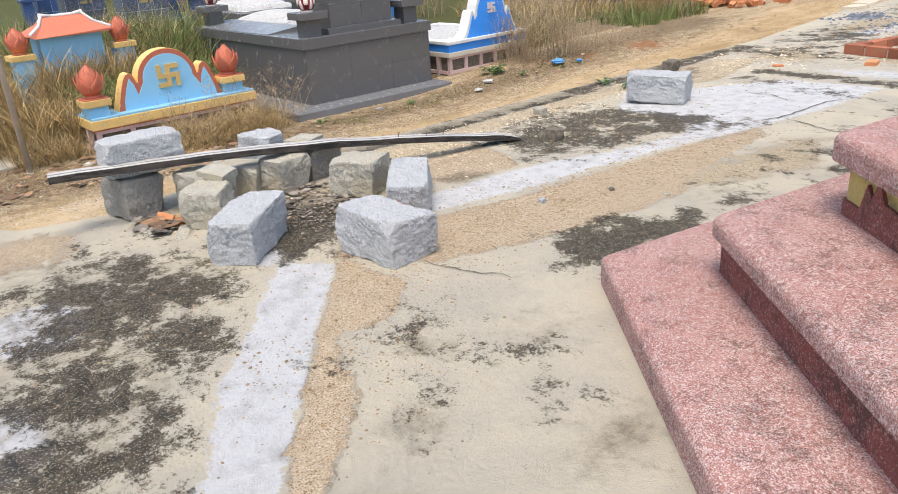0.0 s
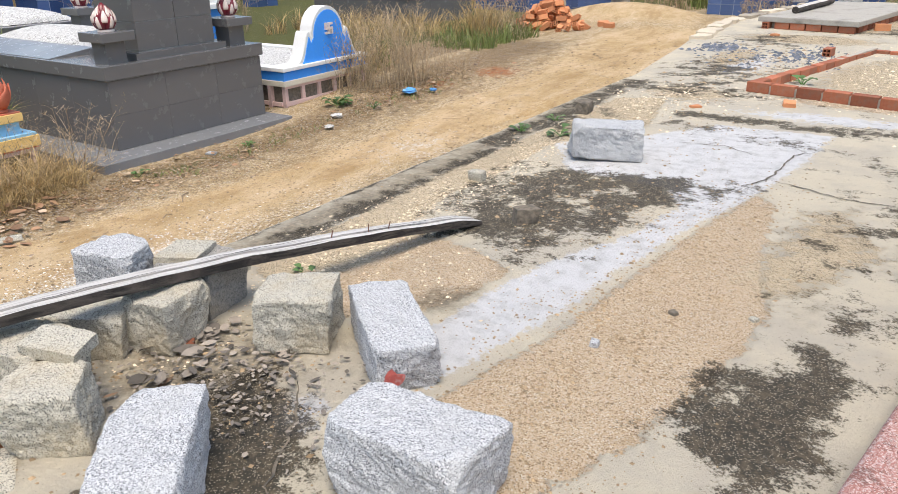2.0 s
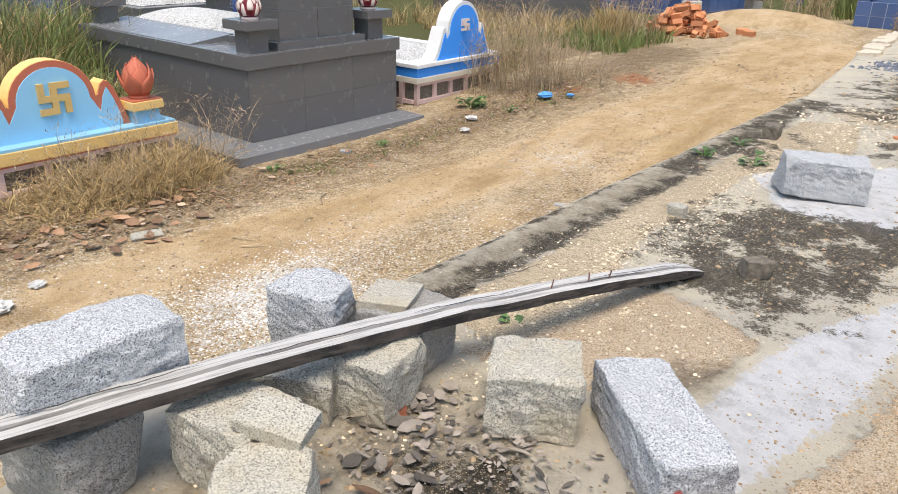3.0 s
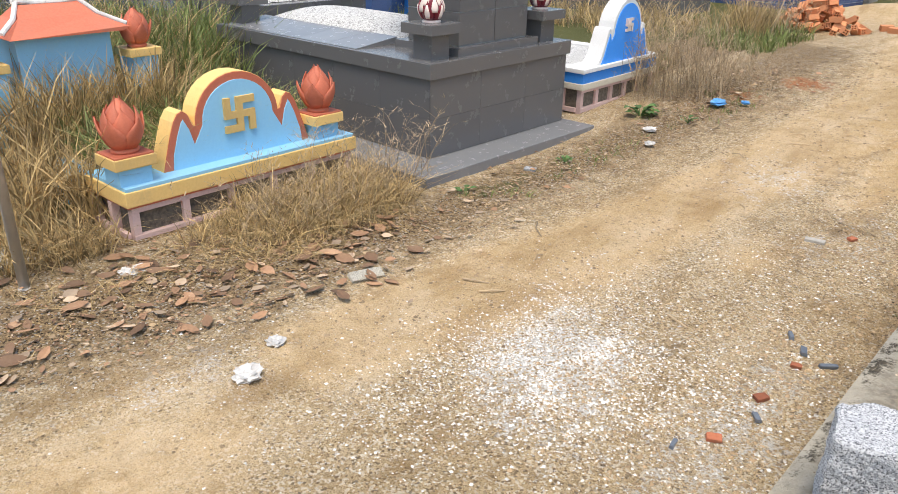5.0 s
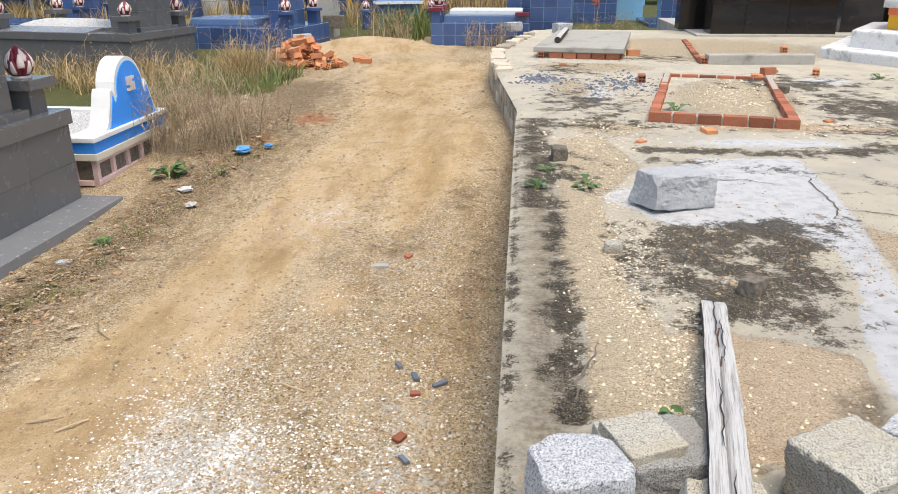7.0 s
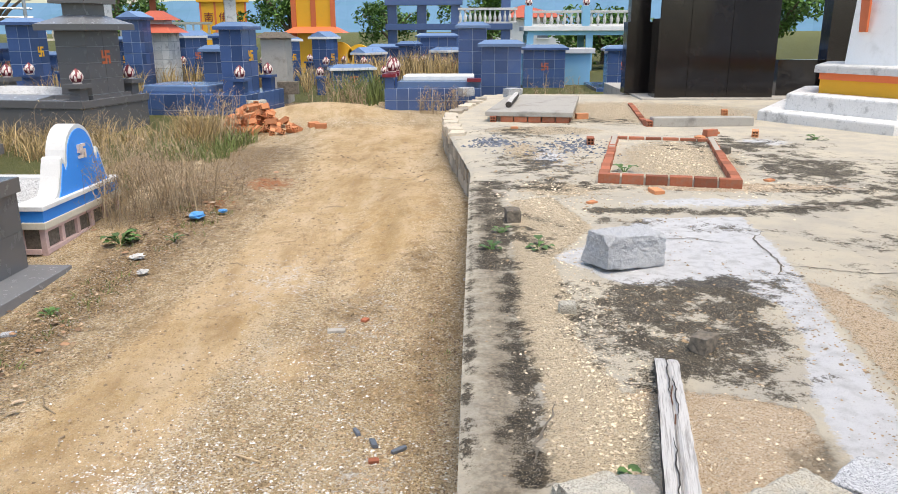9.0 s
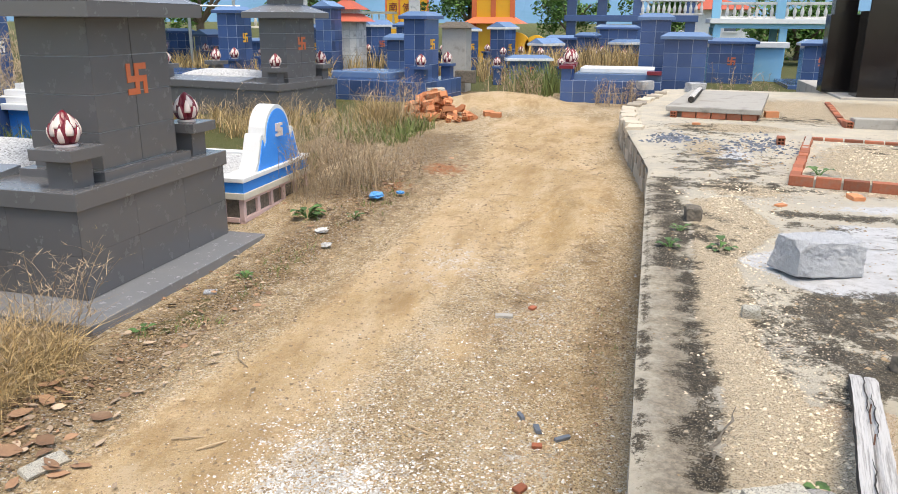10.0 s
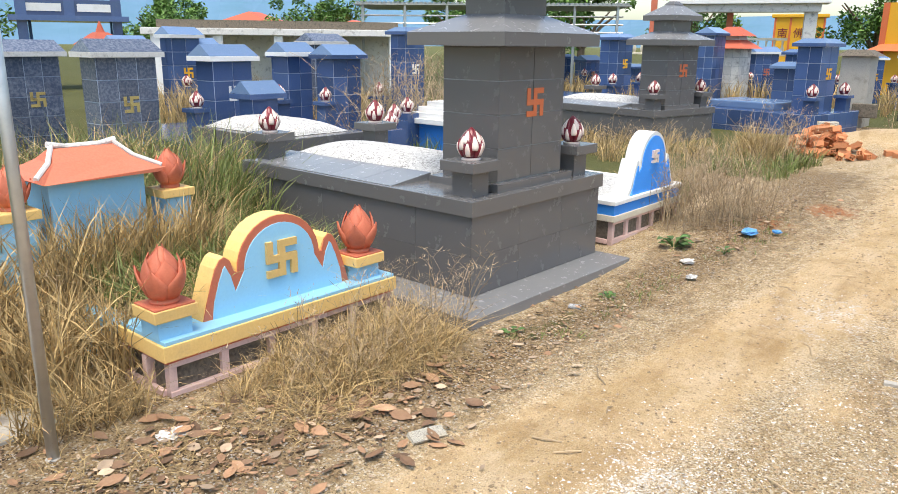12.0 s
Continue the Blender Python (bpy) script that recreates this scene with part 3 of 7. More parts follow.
ground = sheet("ground", spacing((-400, -60, -20, -11, -8.6, -3.6, 3, 60, 400), (40, 4, 0.4, 0.12, 0.04, 0.5, 4, 40)),
               spacing((-60, -4, 1.2, 9.0, 17, 40, 400), (6, 0.4, 0.04, 0.1, 0.8, 30)), ground_height, {
    "chips": lambda x, y: np.maximum.reduce([0.9 * blob(x, y, -5.42, 2.8, 0.4, 0.6, 20), 0.62 * blob(x, y, -4.6, 2.9, 0.35, 1.1), 0.5 * blob(x, y, -4.9, 5.2, 0.6, 1.1), 0.55 * blob(x, y, -5.7, 6.1, 0.7, 0.8), 0.5 * blob(x, y, -6.6, 1.6, 0.7, 0.7)]),
    "track": lambda x, y: np.clip(np.maximum.reduce([band(x, y, [(-6.3, 2.2, 0.35), (-6.15, 3.5, 0.42), (-6.0, 5.0, 0.4), (-5.75, 7.0, 0.45), (-5.6, 9.5, 0.6), (-5.8, 13.0, 1.0)]), 0.85 * band(x, y, [(-5.0, 6.0, 0.3), (-4.9, 7.2, 0.5), (-5.1, 9.5, 0.6)]), 0.9 * blob(x, y, -6.9, 15.0, 1.6, 1.2), 0.7 * blob(x, y, -5.2, 4.6, 0.35, 0.5), 0.7 * blob(x, y, -6.2, 0.8, 0.7, 1.2)]) - 0.5 * blob(x, y, -4.75, 5.2, 0.3, 0.8), 0, 1),
    "litter": lambda x, y: np.clip(np.maximum.reduce([band(x, y, [(-7.6, 0.5, 0.8), (-7.35, 2.2, 0.7), (-7.15, 3.6, 0.5), (-7.1, 5.2, 0.4), (-7.0, 7.4, 0.55), (-7.2, 9.5, 0.8), (-7.3, 11.5, 0.8)]), 0.95 * (x < -8.0), 0.85 * blob(x, y, -5.02, 5.5, 0.26, 0.16), 0.8 * blob(x, y, -4.42, 5.0, 0.22, 1.9), 0.62 * blob(x, y, -5.0, 4.4, 0.3, 0.5), 0.62 * blob(x, y, -5.5, 5.2, 0.3, 0.25), 0.75 * blob(x, y, -4.6, 6.5, 0.35, 0.5), 0.62 * blob(x, y, -5.3, 6.6, 0.3, 0.25), 0.7 * blob(x, y, -6.75, 5.6, 0.3, 1.7), 0.62 * blob(x, y, -5.1, 3.3, 0.3, 0.3), 0.6 * blob(x, y, -5.75, 3.6, 0.2, 0.3), 0.75 * blob(x, y, -7.2, 9.2, 0.7, 1.2)]), 0, 1),
    "red": lambda x, y: np.maximum(blob(x, y, -6.6, 9.2, 0.32, 0.4), 0.75 * blob(x, y, -6.9, 8.3, 0.3, 0.4)),
    "green": lambda x, y: np.clip(np.maximum((x < -9.0) * 0.85 + (x > 10) * 1.0 + (y > 19) * 0.85, 0.62 * blob(x, y, -7.2, 4.6, 0.2, 0.9)), 0, 1),
}, M_GROUND)
tagged(ground, "sandy lane with gravel, leaf litter and tyre tracks", "ground", kind="structure")


def pave_height(x, y):
    sand = band(x, y, [(-2.45, 1.75, 0.15), (-2.4, 2.2, 0.22), (-2.38, 2.7, 0.28), (-2.35, 3.2, 0.25), (-2.35, 3.8, 0.17), (-2.3, 4.5, 0.1)])
    z = 0.012 * (fbm(x, y, 1.6, 4, 11) - 0.5) + 0.008 * np.clip(sand - 0.4, 0, 1) * fbm(x, y, 14, 2, 2)
    d = x - edge_x(y)
    z = z - 0.02 * np.clip(1 - d / 0.05, 0, 1) * (0.4 + fbm(x, y, 3, 2, 7))
    return z + 0.012 * np.clip((d - 0.27) / 0.05, 0, 1)


def near_edge(x, y, a, b, y0, y1):
    d = x - edge_x(y)
    return np.clip(1 - 0.5 * np.abs(d - (a + b) / 2) / ((b - a) / 2), 0, 1) * ((y > y0) & (y < y1))


paving = sheet("platform_paving", spacing((0, 3.4, 6, 16), (0.025, 0.12, 1.0)), spacing((-8, -0.2, 7, 17), (0.5, 0.025, 0.1)), pave_height, {
    "pale": lambda x, y: np.maximum.reduce([
        poly(x, y, [(-2.74, 1.30), (-2.46, 1.06), (-2.22, 0.88), (-2.01, 0.69), (-1.67, 0.50), (-1.35, 0.22), (-1.05, 0.30), (-1.45, 0.60), (-1.72, 0.81), (-2.10, 1.10), (-2.53, 1.46)], 0.22),
        poly(x, y, [(-2.92, 2.10), (-2.92, 2.5), (-2.86, 2.95), (-2.80, 3.20), (-2.66, 3.55), (-2.58, 4.0), (-2.75, 4.3), (-3.3, 4.3), (-3.68, 4.86), (-3.3, 5.2), (-2.9, 5.85), (-2.16, 5.9), (-2.2, 5.2), (-2.3, 4.5), (-2.44, 3.83), (-2.54, 3.25), (-2.6, 2.7), (-2.68, 2.3), (-2.72, 2.05)], 0.25),
        0.85 * poly(x, y, [(-3.12, 0.30), (-3.12, 0.47), (-2.95, 0.59), (-2.74, 0.54), (-2.63, 0.44), (-2.63, 0.29), (-2.75, 0.15)], 0.2), 0.8 * blob(x, y, -2.2, 0.12, 0.3, 0.15), 0.62 * blob(x, y, -2.95, 1.75, 0.2, 0.2),
        0.7 * blob(x, y, -2.2, 6.4, 1.0, 0.25), 0.78 * blob(x, y, -2.85, 1.3, 0.16, 0.12), 0.7 * blob(x, y, -3.4, 8.6, 0.4, 1.0), 0.7 * blob(x, y, -0.6, 9.8, 0.5, 0.4)]),
    "sand": lambda x, y: np.maximum.reduce([
        poly(x, y, [(-2.66, 2.05), (-2.55, 2.5), (-2.5, 3.0), (-2.42, 3.7), (-2.3, 4.4), (-2.2, 4.3), (-2.1, 3.6), (-1.96, 3.0), (-2.02, 2.5), (-2.12, 2.1), (-2.25, 1.74), (-2.6, 1.5), (-2.72, 1.6)], 0.25),
        poly(x, y, [(-2.62, 1.50), (-2.18, 1.54), (-1.99, 1.35), (-2.0, 1.12), (-1.87, 1.03), (-1.67, 0.99), (-1.52, 0.84), (-1.40, 0.70), (-1.15, 0.45), (-1.05, 0.30), (-1.45, 0.60), (-1.72, 0.81), (-2.10, 1.10), (-2.53, 1.46)], 0.2),
        poly(x, y, [(-3.62, 2.2), (-3.66, 3.0), (-3.45, 3.1), (-3.1, 3.02), (-2.92, 2.9), (-2.98, 2.6), (-3.1, 2.3)], 0.25), 0.8 * blob(x, y, -1.8, 7.0, 1.2, 0.25), 0.75 * blob(x, y, -3.75, 0.55, 0.35, 0.3)]),
    "grit": lambda x, y: np.maximum.reduce([
        poly(x, y, [(-3.93, 2.45), (-3.86, 3.0), (-3.91, 3.4), (-3.94, 4.1), (-3.88, 5.2), (-3.85, 6.4), (-3.5, 6.6), (-3.3, 5.6), (-3.66, 4.75), (-3.62, 4.05), (-3.66, 3.6), (-3.56, 3.1), (-3.45, 2.7), (-3.6, 2.3)], 0.22), blob(x, y, -1.95, 8.5, 0.6, 1.35, -10), 0.9 * blob(x, y, -1.6, 13.4, 2.4, 2.0), 0.9 * blob(x, y, -3.2, 10.9, 0.9, 0.5),
        0.62 * poly(x, y, [(-2.3, 3.2), (-2.15, 4.4), (-1.8, 4.6), (-1.5, 3.8), (-1.9, 3.0)], 0.5), 0.8 * blob(x, y, -3.4, 6.9, 0.5, 0.4), 0.7 * blob(x, y, -3.6, 9.0, 0.35, 1.2)]),
    "stain": lambda x, y: np.maximum.reduce([
        0.8 * blob(x, y, -1.75, 1.28, 0.16, 0.10), 0.7 * blob(x, y, -1.42, 0.98, 0.14, 0.2), 0.8 * blob(x, y, -1.0, 1.35, 0.12, 0.28), 0.6 * blob(x, y, -1.55, 1.6, 0.25, 0.2), 0.6 * blob(x, y, -1.2, 0.75, 0.25, 0.2), 0.95 * poly(x, y, [(-3.18, 2.42), (-3.12, 2.66), (-2.91, 2.76), (-2.88, 2.45)], 0.2),
        0.55 * blob(x, y, -1.5, 4.0, 0.4, 0.8), 0.6 * blob(x, y, -1.0, 5.4, 0.5, 0.4), 0.55 * blob(x, y, -1.85, 3.2, 0.2, 0.4), near_edge(x, y, 0.0, 0.32, 1.6, 7.4) * 0.95, 0.6 * poly(x, y, [(-3.9, 0.4), (-3.2, 1.2), (-2.74, 1.28), (-2.01, 0.69), (-1.4, 0.2), (-2.2, -0.2)], 0.5), blob(x, y, -3.4, 1.75, 0.4, 0.4), 0.8 * blob(x, y, -3.7, 1.3, 0.4, 0.3)]),
    "moss": lambda x, y: np.maximum.reduce([
        0.72 * poly(x, y, [(-3.66, 3.6), (-3.6, 3.42), (-3.5, 3.08), (-3.16, 3.06), (-2.88, 3.08), (-2.82, 3.35), (-2.62, 3.8), (-2.47, 4.3), (-2.6, 4.65), (-2.92, 4.5), (-3.3, 4.4), (-3.64, 4.3)], 0.35), 0.7 * blob(x, y, -3.2, 3.45, 0.4, 0.3), 0.78 * blob(x, y, -2.52, 4.4, 0.15, 0.2), 0.6 * blob(x, y, -3.55, 4.1, 0.1, 0.3),
        0.95 * poly(x, y, [(-2.08, 2.2), (-2.04, 2.56), (-1.8, 2.95), (-1.62, 2.75), (-1.70, 2.2), (-1.66, 2.08), (-1.79, 2.05)], 0.3), 0.5 * blob(x, y, -1.75, 3.1, 0.2, 0.4),
        0.9 * poly(x, y, [(-3.15, 1.1), (-2.76, 1.28), (-2.62, 1.5), (-2.8, 1.75), (-3.25, 1.95), (-3.4, 1.6)], 0.3), 0.67 * poly(x, y, [(-3.6, 0.85), (-3.10, 1.16), (-2.77, 1.26), (-2.22, 0.86), (-2.01, 0.67), (-1.70, 0.49), (-1.5, 0.2), (-1.9, -0.1), (-2.6, 0.1), (-3.3, 0.3)], 0.5), 0.72 * blob(x, y, -2.35, 0.65, 0.4, 0.16, -35), 0.66 * blob(x, y, -1.9, 0.2, 0.25, 0.15),
        0.55 * blob(x, y, -1.4, 4.2, 0.6, 0.6), 0.55 * blob(x, y, -3.4, 7.4, 0.3, 0.9), 0.6 * blob(x, y, -2.4, 5.5, 0.35, 0.14), 0.6 * blob(x, y, -3.0, 5.75, 0.4, 0.2),
        0.78 * band(x, y, [(-3.2, 6.1, 0.12), (-2.2, 6.05, 0.16), (-1.6, 6.2, 0.16), (-0.6, 6.6, 0.2)]), 0.66 * blob(x, y, -1.1, 6.9, 0.8, 0.3), 0.85 * blob(x, y, -0.8, 8.0, 0.6, 1.0), 0.75 * blob(x, y, -1.0, 9.6, 0.8, 0.7), 0.74 * blob(x, y, -3.5, 8.2, 0.5, 0.8), 0.72 * blob(x, y, -3.4, 7.0, 0.7, 0.3), 0.66 * blob(x, y, -1.2, 5.2, 0.6, 0.3), 0.7 * blob(x, y, 0.2, 7.6, 0.8, 0.8), 0.62 * blob(x, y, -3.6, 10.6, 0.5, 0.8), 0.58 * blob(x, y, -2.2, 12.0, 1.0, 0.5), 0.62 * blob(x, y, -0.2, 5.6, 0.5, 0.8), 0.7 * blob(x, y, -0.5, 7.0, 0.6, 0.3),
        near_edge(x, y, 0.0, 0.3, 4.6, 7.4) * 0.72, near_edge(x, y, 0.16, 0.32, 2.4, 6.8) * 0.78, near_edge(x, y, 0.0, 0.06, 1.8, 7.0) * 0.62, 0.6 * blob(x, y, -3.8, 5.4, 0.3, 0.5), 0.45 * blob(x, y, -1.6, 1.3, 0.4, 0.3)]),
}, M_PAVE, warp=lambda x, y: x + edge_x(y))
tagged(paving, "worn cement paving with pale screed, sand drifts and black moss", "paving", kind="structure")

# the platform's body under the paving, following its edge
ys = list(np.arange(-8, 17.01, 0.5))
outline = [(float(edge_x(y)) + 0.06, float(y)) for y in ys] + [(11.5, 17.0), (11.5, -8.0)]
bm = bmesh.new()
lo, hi = [bm.verts.new((x, y, -0.95)) for x, y in outline], [bm.verts.new((x, y, -0.035)) for x, y in outline]
bm.faces.new(hi)
for i in range(len(lo)):
    bm.faces.new((lo[i], lo[(i + 1) % len(lo)], hi[(i + 1) % len(lo)], hi[i]))
bmesh.ops.recalc_face_normals(bm, faces=bm.faces[:])
retaining_wall = tagged(part("retaining_wall", bm, M_MORTAR), "rubble stone retaining wall with cement mortar", "wall", kind="structure")


# ---- blocks of stone ----
def rough_block(name, dims, material, seed, chip=0.02, cuts=9):
    """A split stone: skewed faces, corners knocked off along flat planes, hackly relief, resting on z = 0."""
    rng = random.Random(seed * 17 + 3)
    bm = bmesh.new()
    bmesh.ops.create_cube(bm, size=1.0)
    bmesh.ops.subdivide_edges(bm, edges=bm.edges[:], cuts=cuts, use_grid_fill=True)
    off = Vector((seed * 3.7, seed * 1.3, seed * 7.1))
    skew = {(i, j, k): Vector((rng.uniform(-0.05, 0.05) * dims[0], rng.uniform(-0.06, 0.06) * dims[1], (rng.uniform(-0.08, 0.04) if k else 0.0) * dims[2])) for i in (0, 1) for j in (0, 1) for k in (0, 1)}
    planes = []
    for _ in range(4):
        n = Vector((rng.choice((-1, 1)) * rng.uniform(0.35, 1) / dims[0], rng.choice((-1, 1)) * rng.uniform(0.35, 1) / dims[1], rng.choice((-0.4, 0.3, 1)) * rng.uniform(0.5, 1) / dims[2])).normalized()
        reach = sum(abs(n[i]) * dims[i] / 2 for i in range(3))
        planes.append((n, reach - rng.uniform(0.08, 0.20) * min(dims)))
    half = Vector(dims) / 2
    for v in bm.verts:
        c = v.co.copy()
        p = Vector((c.x * dims[0], c.y * dims[1], c.z * dims[2]))
        rad = max(min(dims) * 0.03, chip * (0.34 + 0.5 * noise.noise(p * 9 + off)))
        core = Vector([max(-half[i] + rad, min(half[i] - rad, p[i])) for i in range(3)])
        d = p - core
        out = d.normalized() if d.length > 1e-6 else c.normalized()
        p = core + out * rad
        for (i, j, k), o in skew.items():
            p += o * ((c.x + 0.5 if i else 0.5 - c.x) * (c.y + 0.5 if j else 0.5 - c.y) * (c.z + 0.5 if k else 0.5 - c.z))
        for n, reach in planes:
            over = p.dot(n) - reach
            if over > 0:
                p -= n * over
        v.co = p + out * (noise.noise(p * 6 + off) * chip * 0.40 + noise.noise(p * 19 + off) * chip * 0.26 + noise.noise(p * 55 + off) * chip * 0.20)
    low = sum(sorted(v.co.z for v in bm.verts)[:6]) / 6
    for v in bm.verts:
        v.co.z -= low
    return part(name, bm, material)


def place(ob, m):
    ob.matrix_world = m
    return ob


BLOCKS = [  # x, y, z, turn, tilt, size, material, label
    (-2.98, 1.30, 0, 131, (0, 0), (0.43, 0.21, 0.20), M_GRANITE, "speckled white granite block lying on stained cement"),
    (-2.50, 1.68, 0, 3, (0, 0), (0.38, 0.24, 0.20), M_GRANITE, "speckled white granite block with chipped edges on sand"),
    (-2.93, 2.16, 0.0, 139, (0, -4), (0.46, 0.20, 0.165), M_GRANITE, "white granite block with a red paint mark"),
    (-3.26, 2.09, 0, 31, (0, 0), (0.25, 0.27, 0.19), M_BUFF, "buff granite block standing among dry leaves"),
    (-3.74, 2.08, 0, 12, (0, 0), (0.25, 0.22, 0.19), M_GREYSTONE, "dark grey granite block under the plank"),
    (-3.63, 1.83, 0, 15, (0, 0), (0.20, 0.22, 0.20), M_BUFF, "grey and yellow granite block under the plank"),
    (-3.97, 1.90, 0, 18, (0, 0), (0.22, 0.19, 0.25), M_GRANITE, "pale granite cube at the platform edge"),
    (-3.79, 1.66, 0, 35, (0, 0), (0.25, 0.18, 0.16), M_BUFF, "low buff granite block below the plank"),
    (-3.43, 1.31, 0, 43, (0, 0), (0.21, 0.18, 0.20), M_BUFF, "squarish buff granite block with rough sides"),
    (-3.68, 1.40, 0, 12, (0, 0), (0.25, 0.21, 0.21), M_BUFF, "buff granite block heaped with other stones"),
] + [
    (-3.92, 1.12, 0, 10, (0, 0), (0.24, 0.22, 0.21), M_GREYSTONE, "grey granite block carrying another block"),
    (-3.93, 1.20, 0.212, 86, (0, 0), (0.40, 0.21, 0.19), M_GRANITE, "pale granite slab block laid on another block"),
    (-3.52, 1.42, 0.205, 20, (6, 4), (0.17, 0.11, 0.04), M_BUFF, "flat buff stone flake lying on blocks"),
    (-3.25, 4.69, 0.016, 27, (0, 3), (0.42, 0.24, 0.20), M_GRANITE, "lone speckled granite block on moss-stained paving"),
    (-3.80, 2.07, 0.185, 20, (0, 0), (0.16, 0.17, 0.035), M_BUFF, "flat buff stone flake on a block"),
]
for i, (x, y, z, turn, (ta, tb), size, material, label) in enumerate(BLOCKS):
    b = place(rough_block("stone_block", size, material, i + 1, 0.026 if size[2] > 0.1 else 0.01, 22 if size[2] > 0.1 else 8), pose(x, y, z, ta, tb, turn))
    tagged(b, label, "stone block", "granite blocks")
    if i == 2:
        red = bmesh.new()
        bmesh.ops.create_circle(red, cap_ends=True, segments=14, radius=0.036)
        face = [q.co for q in b.data.vertices if q.co.x < -0.12]
        for v in red.verts:
            y, z = v.co.y * 0.9 + 0.045, v.co.x * (0.9 if v.co.y > 0 else 0.6) + 0.085 + 0.007 * math.sin(v.co.y * 300)
            near = min(face, key=lambda q: (q.y - y) ** 2 + (q.z - z) ** 2)
            v.co = Vector((near.x - 0.004, y, z))
        part("paint_mark", red, M_RED, b, "faded red paint mark")

LOOSE = [(-3.67, 3.90, 0.055, M_BUFF), (-3.14, 3.46, 0.075, M_RUBBLE), (-3.86, 5.75, 0.09, M_RUBBLE), (-2.0, 3.0, 0.02, M_BUFF), (-3.85, 2.35, 0.05, M_BUFF), (-1.35, 8.9, 0.08, M_RUBBLE), (-2.4, 2.55, 0.025, M_GRANITE), (-2.25, 2.9, 0.02, M_RUBBLE)]
for i, (x, y, r, material) in enumerate(LOOSE):
    place(tagged(rough_block("rock", (r * 1.5, r * 1.2, r * 1.1), material, 40 + i, r * 0.28, 5), "small rough stone lying on the paving", "rock", "loose stones"), pose(x, y, 0.002, 0, 0, i * 47))


# ---- the weathered plank ----
def plank_line(s):
    return Vector((-3.33 - 0.55 * s, 3.32 - 2.58 * s, 0.014 + 0.262 * s + 0.055 * math.sin(math.pi * min(1, s))))


bm = bmesh.new()
rows = []
for i in range(41):
    s = i / 40
    c, side = plank_line(s), Vector((0.978, -0.208, 0))
    w, h = 0.045 + 0.004 * noise.noise(Vector((s * 9, 0, 0))), 0.034 + 0.006 * noise.noise(Vector((s * 12, 4, 0)))
    if s < 0.04:
        h *= 0.5 + 12 * s
    rows.append([bm.verts.new(c + side * u * (1 + 0.1 * noise.noise(Vector((s * 30, u * 90, k)))) + Vector((0, 0, t))) for k, (u, t) in enumerate(((-w, 0), (w, 0), (w, h), (w * 0.3, h), (w * 0.05, h - 0.008), (-w * 0.1, h), (-w, h)))])
for a, b in zip(rows, rows[1:]):
    for k in range(7):
        bm.faces.new((a[k], a[(k + 1) % 7], b[(k + 1) % 7], b[k]))
bm.faces.new(rows[0][::-1])
bm.faces.new(rows[-1])
bmesh.ops.recalc_face_normals(bm, faces=bm.faces[:])
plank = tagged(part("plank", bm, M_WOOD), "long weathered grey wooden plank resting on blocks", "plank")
for u, s0, s1 in ((-0.1, 0.02, 0.24), (0.3, 0.12, 0.3), (-0.2, 0.36, 0.52), (0.2, 0.55, 0.72), (-0.4, 0.75, 0.92)):
    V = []
    for k in range(15):
        s = s0 + (s1 - s0) * k / 14
        c, w = plank_line(s) + Vector((0.978, -0.208, 0)) * 0.045 * (u + 0.07 * math.sin(k * 1.1 + u * 9) + 0.04 * math.sin(k * 2.7)), 0.0024 * math.sin(math.pi * (k + 0.3) / 14.6) ** 0.6
        V += [tuple(c + Vector((side * w, 0, 0.0405))) for side in (-1, 1)]
    mesh_arrays("split", V, [(2 * k, 2 * k + 1, 2 * k + 3, 2 * k + 2) for k in range(14)], M_SPLIT, plank, "dark drying split")
for s, lean in ((0.2, 0.2), (0.24, -0.3), (0.31, 0.1)):
    p = plank_line(s)
    part("nail", tube([p + Vector((0, 0, 0.03)), p + Vector((lean * 0.02, 0.01, 0.06))], 0.0025, 6), M_RUST, plank, "rusty nail")


# ---- the red terrazzo steps ----
def hexagon(corner, side):
    pts, a = [Vector((corner[0], corner[1], 0))], -40
    for k in range(5):
        pts.append(pts[-1] + side * Vector((math.cos(radians(a)), math.sin(radians(a)), 0)))
        a += 60
    return pts


def hex_slab(corner, side, z0, z1, bevel):
    bm = bmesh.new()
    pts = hexagon(corner, side)
    lo, hi = [bm.verts.new((p.x, p.y, z0)) for p in pts], [bm.verts.new((p.x, p.y, z1)) for p in pts]
    bm.faces.new(lo[::-1])
    top = bm.faces.new(hi)
    for i in range(6):
        bm.faces.new((lo[i], lo[(i + 1) % 6], hi[(i + 1) % 6], hi[i]))
    bmesh.ops.recalc_face_normals(bm, faces=bm.faces[:])
    if bevel:
        bmesh.ops.bevel(bm, geom=list(top.edges) + [e for e in bm.edges if abs(e.verts[0].co.z - e.verts[1].co.z) > 0.01], offset=bevel, segments=4, affect="EDGES", profile=0.5)
    return bm


